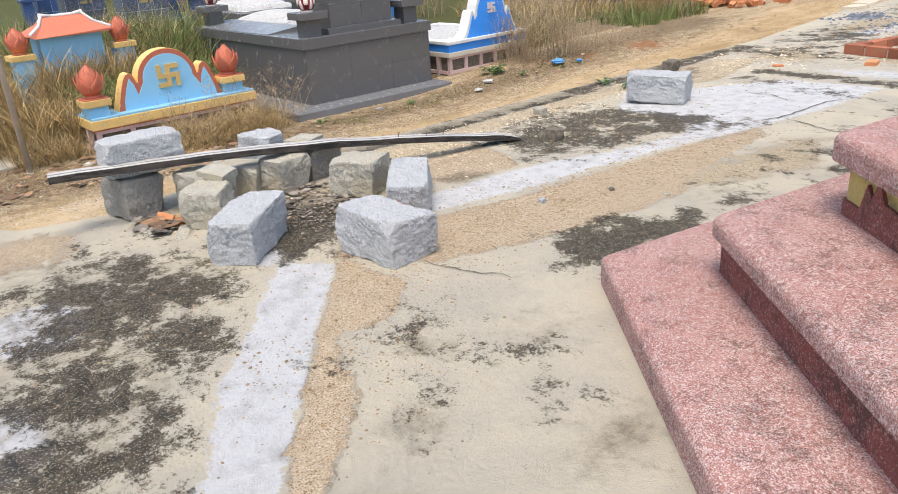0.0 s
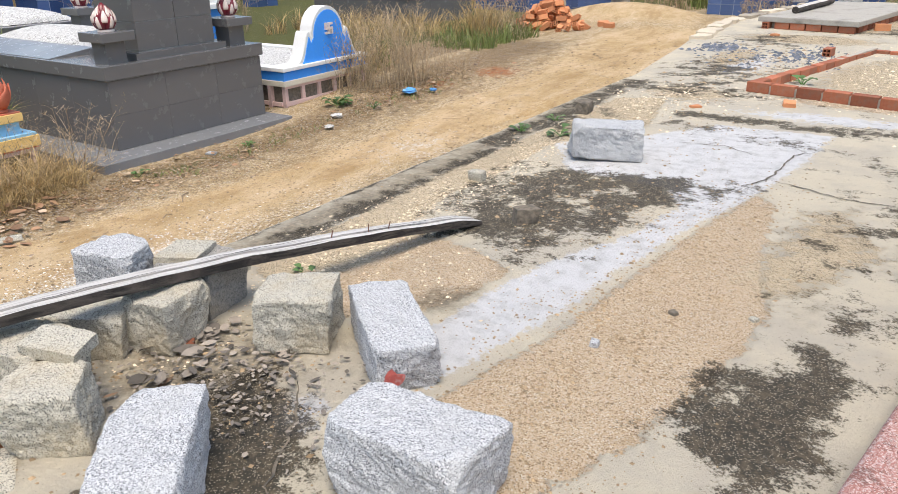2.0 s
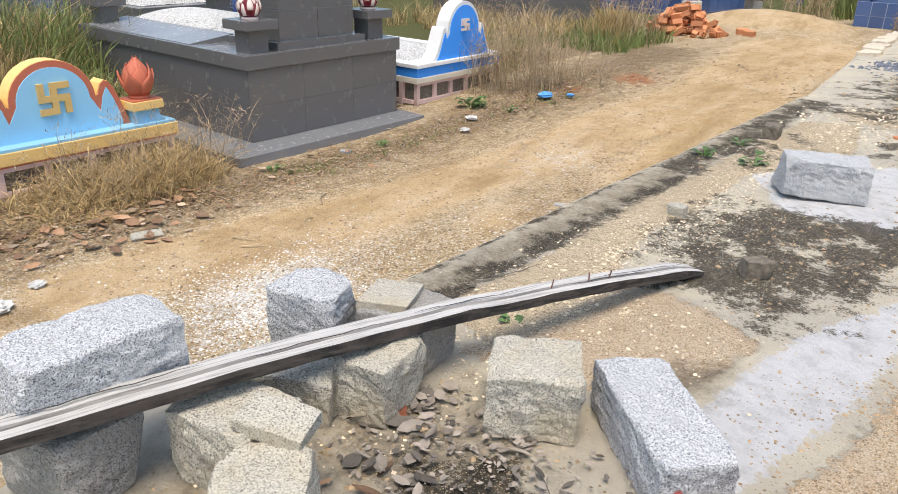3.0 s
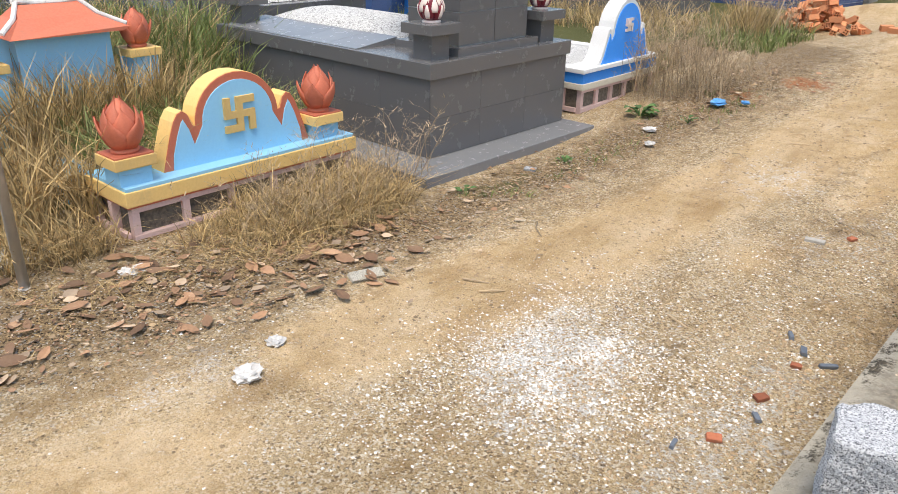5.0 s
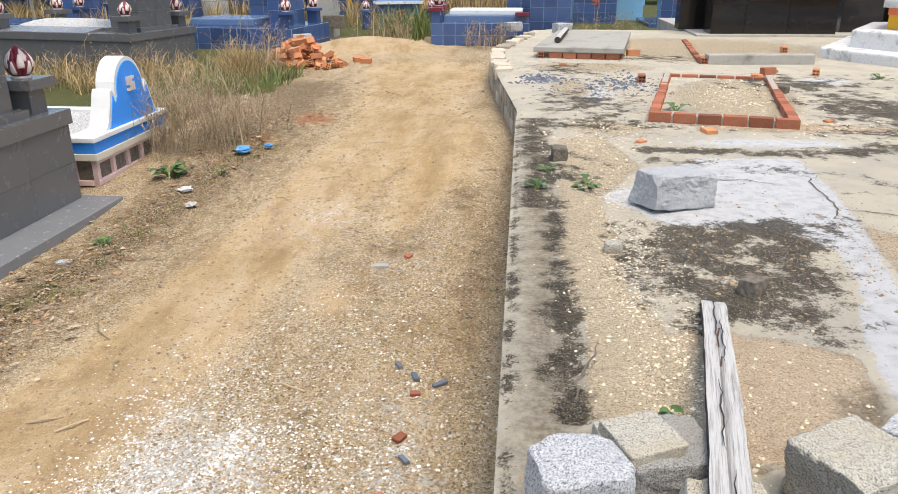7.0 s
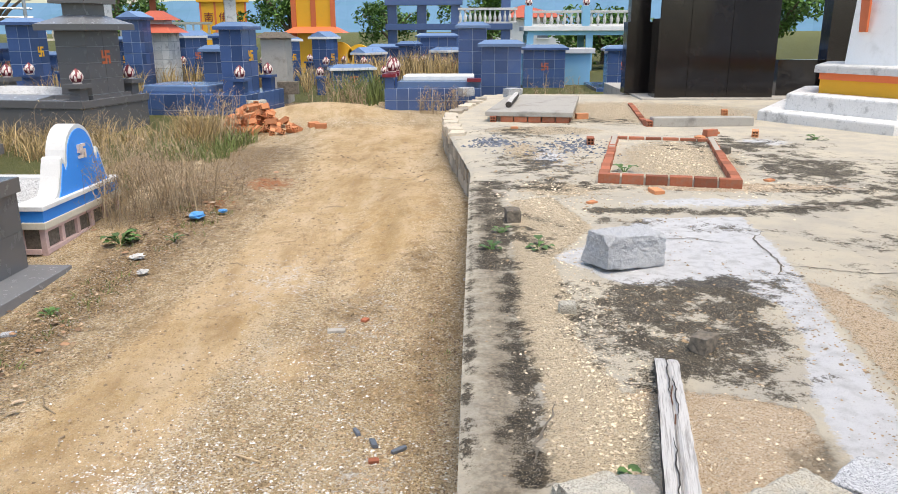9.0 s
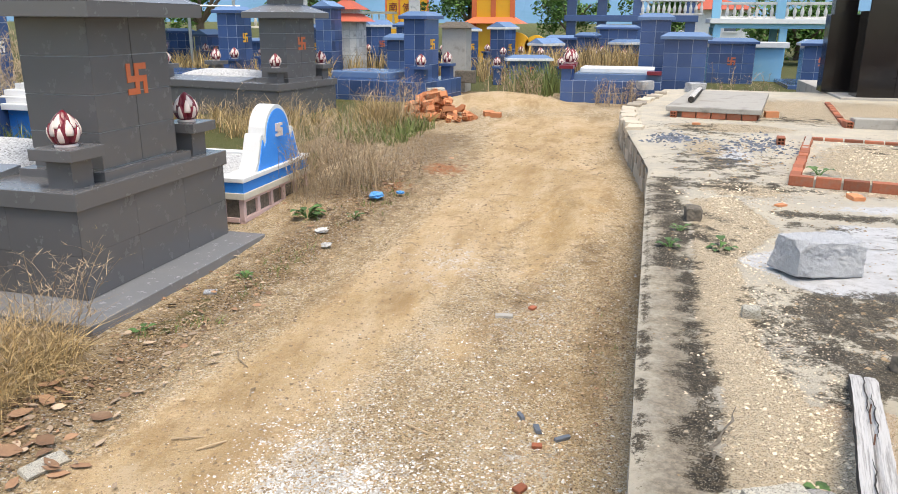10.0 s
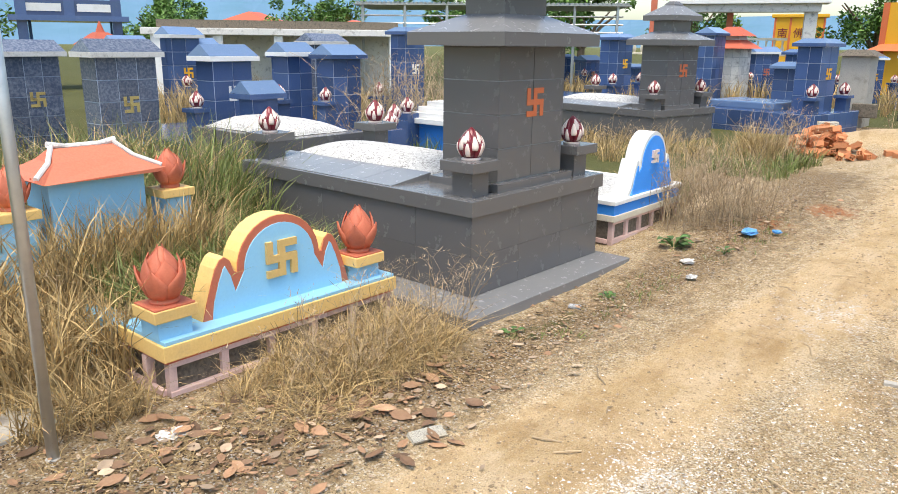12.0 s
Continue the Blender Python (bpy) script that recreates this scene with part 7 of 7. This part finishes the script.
def crumple(name, x, y, z, size, material, label, category, seed):
    bm = bmesh.new()
    bmesh.ops.create_icosphere(bm, subdivisions=3, radius=1.0)
    for v in bm.verts:
        d = 1 + 0.5 * noise.noise(v.co * 2.3 + Vector((seed, 0, 0))) + 0.25 * noise.noise(v.co * 6 + Vector((0, seed, 0)))
        v.co = Vector((v.co.x * size * d, v.co.y * size * 0.8 * d, (v.co.z * 0.5 + 0.35) * size * 0.7 * d))
    return tagged(place(part(name, bm, material), pose(x, y, z, 0, 0, seed * 50)), label, category, "litter")


crumple("plastic_bag", -7.69, 1.89, -0.63, 0.08, M_CLEARPLASTIC, "crumpled pale plastic bag in leaf litter", "plastic bag", 1)
crumple("plastic_bag", -6.95, 7.75, -0.47, 0.09, M_BLUEPLASTIC, "crumpled blue plastic bag on the ground", "plastic bag", 2)
crumple("plastic_bag", -6.75, 7.95, -0.46, 0.05, M_BLUEPLASTIC, "crumpled blue plastic bag on the ground", "plastic bag", 3)
crumple("paper_scrap", -7.05, 6.55, -0.54, 0.06, M_CLEARPLASTIC, "crumpled white paper scrap on the ground", "litter", 4)
crumple("paper_scrap", -6.85, 6.2, -0.56, 0.05, M_CLEARPLASTIC, "crumpled white paper scrap on the ground", "litter", 5)
crumple("plastic_bag", -6.35, 1.75, -0.63, 0.07, M_CLEARPLASTIC, "flattened clear plastic bag on gravel", "plastic bag", 6)
crumple("plastic_bag", -6.5, 2.0, -0.63, 0.05, M_CLEARPLASTIC, "flattened clear plastic bag on gravel", "plastic bag", 7)
for i, (x, y, a, l, w, material, label) in enumerate(((-5.07, 5.16, 10, 0.12, 0.05, M_CONCRETE, "broken grey tile piece on the lane"), (-4.49, 3.65, 40, 0.08, 0.022, M_SLATE, "dark slate chip on the lane"), (-4.72, 3.8, 120, 0.065, 0.02, M_SLATE, "dark slate chip on the lane"), (-4.62, 3.7, 110, 0.07, 0.03, M_SLATE, "dark slate chip on the lane"), (-4.58, 3.05, 130, 0.06, 0.025, M_SLATE, "dark slate chip on the lane"), (-4.62, 3.2, 60, 0.06, 0.04, M_BRICK, "broken brick chip on the lane"), (-4.65, 2.8, 30, 0.06, 0.04, M_BRICK, "broken brick chip on the lane"), (-4.6, 3.55, 10, 0.05, 0.03, M_BRICK, "broken brick chip on the lane"), (-6.75, 2.8, 70, 0.2, 0.1, M_BUFF, "flat pale stone on leaf litter"), (-4.9, 5.35, 60, 0.05, 0.04, M_BRICK, "broken brick chip on the lane"), (-7.25, 5.0, 20, 0.09, 0.06, M_GRANITE, "pale stone beside the tomb slab"), (-4.75, 2.65, 100, 0.06, 0.02, M_SLATE, "dark slate chip on the lane"))):
    tagged(place(rough_block("stone_chip", (l, w, 0.018), material, 120 + i, 0.004, 3), pose(x, y, float(ground_height(np.array(x), np.array(y))) + 0.002, 4, 0, a)), label, "stone chip", "stone chips")
for i in range(26):
    x, y, a, l = NR.uniform(-7.3, -4.5), NR.uniform(3.0, 9.5), NR.uniform(0, 6.28), NR.uniform(0.08, 0.25)
    z = float(ground_height(np.array(x), np.array(y))) + 0.008
    tagged(part("twig", tube([(x, y, z), (x + l * 0.5 * math.cos(a), y + l * 0.5 * math.sin(a), z + 0.012), (x + l * math.cos(a + 0.2), y + l * math.sin(a + 0.2), z)], 0.005, 5), M_TWIG), "dry brown twig lying on the lane", "twig", "twigs")


slab = tagged(part("cement_path", box(-9.0, -8.25, 0.2, 1.7, -0.68, -0.60, 0.01), M_CONCRETE), "grey cement path slab half hidden by dry grass", "paving", kind="structure")


# ---- cracks in the paving ----
def crack(points, width, seed):
    r = random.Random(seed)
    line = []
    for (ax, ay), (bx, by) in zip(points, points[1:]):
        n = max(2, int(math.hypot(bx - ax, by - ay) / 0.04))
        line += [(ax + (bx - ax) * k / n + r.uniform(-0.012, 0.012), ay + (by - ay) * k / n + r.uniform(-0.012, 0.012)) for k in range(n)]
    V, F = [], []
    for i, (x, y) in enumerate(line):
        a, b = line[max(0, i - 1)], line[min(len(line) - 1, i + 1)]
        d = Vector((b[0] - a[0], b[1] - a[1])).normalized()
        w = width * r.uniform(0.3, 1.0) * min(1, (i + 1) / 4, (len(line) - i) / 6)
        z = float(pave_height(np.array(x), np.array(y))) + 0.004
        V += [(x - d.y * w, y + d.x * w, z), (x + d.y * w, y - d.x * w, z)]
    F = [(2 * i, 2 * i + 1, 2 * i + 3, 2 * i + 2) for i in range(len(line) - 1)]
    return tagged(mesh_arrays("crack", V, F, M_RUBBLE), "jagged dark crack in the cement paving", "crack", kind="structure")


crack([(-2.27, 1.71), (-2.13, 1.75), (-1.91, 1.85), (-1.82, 1.9)], 0.007, 1)
crack([(-2.42, 4.5), (-2.33, 4.71), (-2.3, 4.95), (-2.3, 5.28), (-2.15, 5.5)], 0.007, 2)
crack([(-2.33, 4.71), (-2.15, 4.66), (-1.97, 4.57), (-1.6, 4.55)], 0.007, 3)
crack([(-3.0, 5.25), (-2.7, 5.3), (-2.45, 5.15)], 0.006, 4)
crack([(-3.93, 2.55), (-3.9, 2.75), (-3.84, 2.85), (-3.8, 3.0)], 0.012, 5)
crack([(-2.12, 6.0), (-1.64, 6.2), (-1.2, 6.33), (-0.6, 6.66), (0.0, 6.8)], 0.018, 6)
crack([(-3.1, 1.9), (-2.95, 1.75), (-2.85, 1.55), (-2.7, 1.35)], 0.006, 7)


# ---- distance: trees, houses, gates, hills ----
def tree_thing(x, y, z, h, r, seed, label, palm=False):
    rr = random.Random(seed)
    t = thing("tree", pose(x, y, z), label, "tree", "trees")
    part("trunk", tube([(0, 0, -0.5), (0.1, 0, h * 0.35), (0, 0.15, h * 0.7)], [0.09 * r, 0.07 * r, 0.03 * r], 8), M_BARK, t)
    for k in range(5):
        a = k * 1.3 + seed
        part("limb", tube([(0.05, 0, h * 0.3), (math.cos(a) * r * 0.4, math.sin(a) * r * 0.4, h * 0.55), (math.cos(a) * r * 0.75, math.sin(a) * r * 0.75, h * 0.7)], [0.04 * r, 0.03 * r, 0.012 * r], 6), M_BARK, t)
    s = Soup()
    cl = [(rr.gauss(0, 0.42) * r, rr.gauss(0, 0.42) * r, h * rr.uniform(0.35, 0.97)) for _ in range(26)]
    for cx, cy, cz in cl:
        cr = r * rr.uniform(0.22, 0.4) * (1.15 - 0.5 * cz / h)
        for _ in range(150):
            d = Vector((rr.gauss(0, 1), rr.gauss(0, 1), rr.gauss(0, 0.8))).normalized() * cr * rr.uniform(0.6, 1.05)
            q = Euler((rr.uniform(-1, 1), rr.uniform(-1, 1), rr.uniform(0, 6.28))).to_matrix()
            lf = r * rr.uniform(0.035, 0.065)
            s.add([tuple(Vector((cx, cy, cz)) + d + q @ Vector(p)) for p in ((-lf, 0, 0), (0, -lf * 0.5, 0.02), (lf, 0, 0), (0, lf * 0.5, 0.02))], [(0, 1, 2, 3)])
    s.make("crown", M_CROWN, t)
    return t


TREES = [(-39.6, 28.0, 0, 4.3, 2.2, "rounded bright green tree behind the graves"), (-57, 29, 0, 4.6, 3.0, "spreading dark green tree in the distance"), (-36, 17.5, 0, 2.6, 2.0, "low green tree behind the blue pavilion"), (-13.2, 38, 0, 5.0, 2.2, "dense green tree behind the yellow gate"),
         (-21.5, 38, 0, 5.0, 2.2, "green tree behind a white gate"), (-25, 33, 0, 4.5, 2.6, "green tree behind the steel shed"), (-30, 30, 0, 4.2, 2.2, "green tree in the distance"), (2.2, 40, 0, 2.4, 2.6, "low green tree under the balustrade"), (-3.5, 46, 0, 4.2, 2.4, "green tree beyond the balustrade"),
         (7.5, 32, 0, 4.0, 2.2, "green tree beyond the black monument"), (-46, 12, 0, 4.0, 2.6, "green tree behind the blue pavilion"), (-9, 44, 0, 3.6, 2.0, "green tree in the distance"), (-52, 40, 0, 4.4, 2.6, "green tree before red roofs"), (-24, 26.5, 0, 2.4, 1.3, "green shrub below the shed roof")]
for k, (x, y, z, h, r, label) in enumerate(TREES):
    tree_thing(x, y, z - 0.3, h, r, k + 1, label)

for x, y, w, h, wall, a in ((-66, 42.5, 5.0, 4.2, M_CREAM, 30), (-49.3, 40, 3.6, 3.2, M_WHITE, 35), (-0.8, 60, 5.5, 3.3, M_WHITE, 0), (-60, 50, 5.0, 3.4, M_GOLD, 30), (10.5, 48, 4, 3.4, M_WHITE, 0)):
    hs = thing("house", pose(x, y, -0.2, 0, 0, a), "distant plastered house with red tiled roof", "house", "distant houses")
    part("wall", box(-w / 2, w / 2, -w / 2, w / 2, -0.5, h * 0.72), wall, hs)
    part("roof", gable(w / 2 + 0.5, w / 2 + 0.5, h * 0.72, h, 0.02, 0.4), M_REDROOF, hs)
    for k in (-1, 1):
        wdw = part("window", box(k * w * 0.25 - 0.4, k * w * 0.25 + 0.4, -w / 2 - 0.04, -w / 2 + 0.01, h * 0.3, h * 0.55), M_SLATE, hs)
        part("sill", box(k * w * 0.25 - 0.5, k * w * 0.25 + 0.5, -w / 2 - 0.1, -w / 2, h * 0.27, h * 0.3), M_WHITE, wdw)


def balustrade(t, x0, x1, y, z0, h, n, material):
    part("rail", box(x0, x1, y - 0.08, y + 0.08, z0 + h - 0.1, z0 + h, 0.01), material, t)
    part("plinth_rail", box(x0, x1, y - 0.08, y + 0.08, z0, z0 + 0.08, 0.01), material, t)
    for k in range(n):
        x = x0 + (x1 - x0) * (k + 0.5) / n
        b = part("baluster", lathe([(0.04, 0), (0.07, 0.12), (0.07, 0.2), (0.03, 0.36), (0.05, h - 0.2)], 8), material, t)
        b.matrix_basis = pose(x, y, z0 + 0.08)


pav = thing("pavilion", pose(0, 0, 0), "pale blue pavilion with white balustrade on its flat roof", "pavilion")
part("roof_slab", box(-2.2, 3.2, 33.6, 37, 1.3, 1.5, 0.02), M_WHITE, pav)
part("beam", box(-2.0, 3.0, 33.8, 36.8, 1.12, 1.3), M_SKYBLUE, pav)
for x in (-1.9, 0.6, 2.9):
    for y in (33.9, 36.6):
        part("column", box(x - 0.14, x + 0.14, y - 0.14, y + 0.14, -0.8, 1.15), M_SKYBLUE, pav)
balustrade(pav, -2.0, 3.0, 33.75, 1.5, 0.62, 18, M_DIRTYWHITE)
for x in (-2.0, 0.4, 2.9):
    part("post", box(x - 0.16, x + 0.16, 33.6, 33.9, 1.5, 2.3), M_SKYBLUE, pav)
    lotus_parts(pav, pose(x, 33.75, 2.3), 0.36, M_MAROON, M_PETAL, 0, "white lotus finial")
hall = thing("pavilion", pose(0, 0, 0), "blue tiled pavilion with balustraded roof", "pavilion")
part("roof_slab", box(-8.2, -2.6, 35.0, 39, 1.35, 1.62, 0.02), M_BLUETILE, hall)
for x in (-7.9, -6.6, -5.1, -2.9):
    part("column", box(x - 0.2, x + 0.2, 35.1, 35.5, -0.8, 3.2), M_BLUETILE, hall)
part("beam", box(-8.2, -4.8, 35.0, 35.6, 2.4, 3.0, 0.02), M_BLUETILE, hall)
balustrade(hall, -5.0, -2.4, 35.1, 1.62, 0.66, 12, M_DIRTYWHITE)
bp = thing("pavilion", pose(-33.8, 12.5, 0, 0, 0, 67), "blue painted open pavilion with parapet walls", "pavilion")
part("roof_slab", box(-1.9, 1.9, -1.5, 1.5, 2.0, 2.18), M_BLUETILE, bp)
part("parapet", box(-1.6, 1.6, -1.3, -1.1, 2.18, 2.72), M_BLUETILE, bp)
for k in (-0.85, 0.85):
    part("panel", box(k - 0.6, k + 0.6, -1.33, -1.3, 2.32, 2.58), M_WHITE, bp)
for x in (-1.5, 0, 1.5):
    part("post", box(x - 0.17, x + 0.17, -1.36, -1.05, 2.18, 2.9), M_BLUETILE, bp)
for x in (-1.5, 1.5):
    for y in (-1.2, 1.2):
        part("column", box(x - 0.16, x + 0.16, y - 0.16, y + 0.16, -0.8, 2.0), M_BLUETILE, bp)
rs = thing("small_shrine", pose(-24.0, 9.1, -0.5), "small red shrine with tiered tile roof", "shrine")
part("body", box(-0.3, 0.3, -0.3, 0.3, -0.1, 1.75), M_ORANGE, rs)
part("roof", frustum(0.5, 0.5, 0.14, 0.14, 1.75, 2.05), M_REDROOF, rs)
part("finial", lathe([(0.12, 2.05), (0.08, 2.15), (0.02, 2.32)], 8), M_REDROOF, rs)
wallw = thing("colonnade", pose(-25.1, 15.3, 0, 0, 0, 54), "long white concrete colonnade with stained roof slab", "colonnade")
part("roof_slab", box(-4.0, 4.0, -1.0, 1.0, 1.55, 1.75, 0.02), M_DIRTYWHITE, wallw)
part("parapet", box(-3.6, 3.8, -0.5, 0.8, 1.75, 2.0), M_RUBBLE, wallw)
part("back_wall", box(-3.8, 3.8, 0.8, 0.95, -0.6, 1.55), M_DIRTYWHITE, wallw)
for k in range(5):
    part("column", box(-3.6 + k * 1.8 - 0.14, -3.6 + k * 1.8 + 0.14, -0.9, -0.62, -0.6, 1.55), M_WHITE, wallw)
shed = thing("steel_shed", pose(-21.7, 21.8, 0, 0, 0, 39), "open steel shed with grey corrugated roof and railings", "shed")
s = Soup()
for k in range(60):
    s.box(-4.4 + k * 0.15, -4.4 + k * 0.15 + 0.08, -1.8, 2.2, 2.62, 2.68)
s.make("roof_ribs", M_TIN, shed)
part("roof", box(-4.5, 4.6, -1.8, 2.2, 2.58, 2.62), M_TIN, shed)
for k in range(7):
    part("column", tube([(-4.2 + k * 1.4, -1.6, -0.6), (-4.2 + k * 1.4, -1.6, 2.6)], 0.05, 8), M_STEEL, shed)
for z in (1.75, 2.0, 2.25):
    part("railing", tube([(-4.3, -1.6, z), (4.4, -1.6, z)], 0.03, 6), M_STEEL, shed)
gate = thing("gate", pose(-20.4, 50.5, 0, 0, 0, 14), "yellow and orange temple gate wall with dark characters", "gate")
part("wall", box(-1.4, 1.4, -0.2, 0.2, -0.6, 3.1, 0.01), M_GOLD, gate)
part("cornice", box(-1.6, 1.6, -0.35, 0.35, 3.1, 3.3, 0.03), M_GOLD, gate)
for x in (-1.38, -0.5, 0.5, 1.38):
    part("pilaster", box(x - 0.06, x + 0.06, -0.24, -0.2, -0.6, 3.1), M_REDORANGE, gate)
for ch, x in (("南", -0.92), ("佛", 0.0), ("陀", 0.92)):
    cu = bpy.data.curves.new("lettering", "FONT")
    cu.body, cu.size, cu.extrude, cu.align_x, cu.align_y = ch, 0.62, 0.01, "CENTER", "CENTER"
    cu.materials.append(M_MAROON)
    tx = new("lettering", cu)
    tx.parent, tx.matrix_basis = gate, pose(x, -0.215, 2.15, 90, 0, 0)
    tx["label"] = "dark painted character"
porch = thing("gate", pose(-16.2, 31.0, 0, 0, 0, 22), "white and grey tiled gateway with beam", "gate")
part("beam", box(-2.6, 2.6, -0.4, 0.4, 2.65, 2.95, 0.02), M_DIRTYWHITE, porch)
part("cornice", box(-2.9, 2.9, -0.6, 0.6, 2.95, 3.1, 0.02), M_WHITE, porch)
for x in (-2.3, 2.3):
    part("column", box(x - 0.22, x + 0.22, -0.22, 0.22, -0.6, 2.65), M_DIRTYWHITE, porch)
balustrade(porch, -5.0, 1.6, 0.5, 1.0, 0.7, 22, M_CREAM)
for x in (-3.6, -0.6):
    part("pole", box(x - 0.12, x + 0.12, 0.6, 0.84, -0.6, 3.4), M_ORANGE, porch)
tw = thing("small_pagoda", pose(-14.0, 24.4, -0.45, 0, 0, 0), "small white tiled pagoda with red tiered roofs", "pagoda")
tiled_box(tw, "body", -0.45, 0.45, -0.45, 0.45, -0.1, 1.75, 0.25, M_DIRTYWHITE, M_GROUT)
part("roof", frustum(0.7, 0.7, 0.35, 0.35, 1.75, 2.0), M_REDROOF, tw)
part("upper_body", box(-0.32, 0.32, -0.32, 0.32, 2.0, 2.12), M_WHITE, tw)
part("upper_roof", frustum(0.55, 0.55, 0.15, 0.15, 2.12, 2.4), M_REDROOF, tw)
ar = thing("shrine_gate", pose(-10.8, 32.7, -0.45), "golden yellow shrine with orange roof and scroll walls", "shrine")
part("body", box(-0.75, 0.75, -0.4, 0.4, -0.1, 3.4), M_GOLD, ar)
for x in (-0.8, 0, 0.8):
    part("pilaster", box(x - 0.1, x + 0.1, -0.46, -0.4, -0.1, 3.4), M_REDORANGE, ar)
part("roof", frustum(1.25, 0.8, 0.8, 0.45, 1.7, 1.95), M_REDORANGE, ar)
for sx in (-1, 1):
    bm = bmesh.new()
    for cx, r in ((0.95, 0.55), (1.75, 0.45)):
        m = lathe([(r, -0.12), (r, 0.12)], 20)
        for v in m.verts:
            v.co = Vector((sx * cx + v.co.x, v.co.z, 0.8 + v.co.y))
        tmp = bpy.data.meshes.new("tmp")
        m.to_mesh(tmp)
        m.free()
        bm.from_mesh(tmp)
        bpy.data.meshes.remove(tmp)
    part("scroll_wall", bm, M_GOLD, ar)

# hills on the horizon; their haze is only the blue of the material
V, F = [], []
n = 160
for i in range(n + 1):
    a = math.pi * (1.12 - 0.95 * i / n)
    h = 9 + 16 * float(fbm(np.array(i * 0.05), np.array(0.0), 1.0, 5, 31)) + 10 * max(0, math.sin(i * 0.045 - 0.2))
    for r, z in ((300, -2.0), (360, h * 0.55 + 2 * math.sin(i * 0.9)), (400, h), (440, h * 0.5)):
        V.append((r * math.cos(a), r * math.sin(a), z))
F = [(i * 4 + k, (i + 1) * 4 + k, (i + 1) * 4 + k + 1, i * 4 + k + 1) for i in range(n) for k in range(3)]
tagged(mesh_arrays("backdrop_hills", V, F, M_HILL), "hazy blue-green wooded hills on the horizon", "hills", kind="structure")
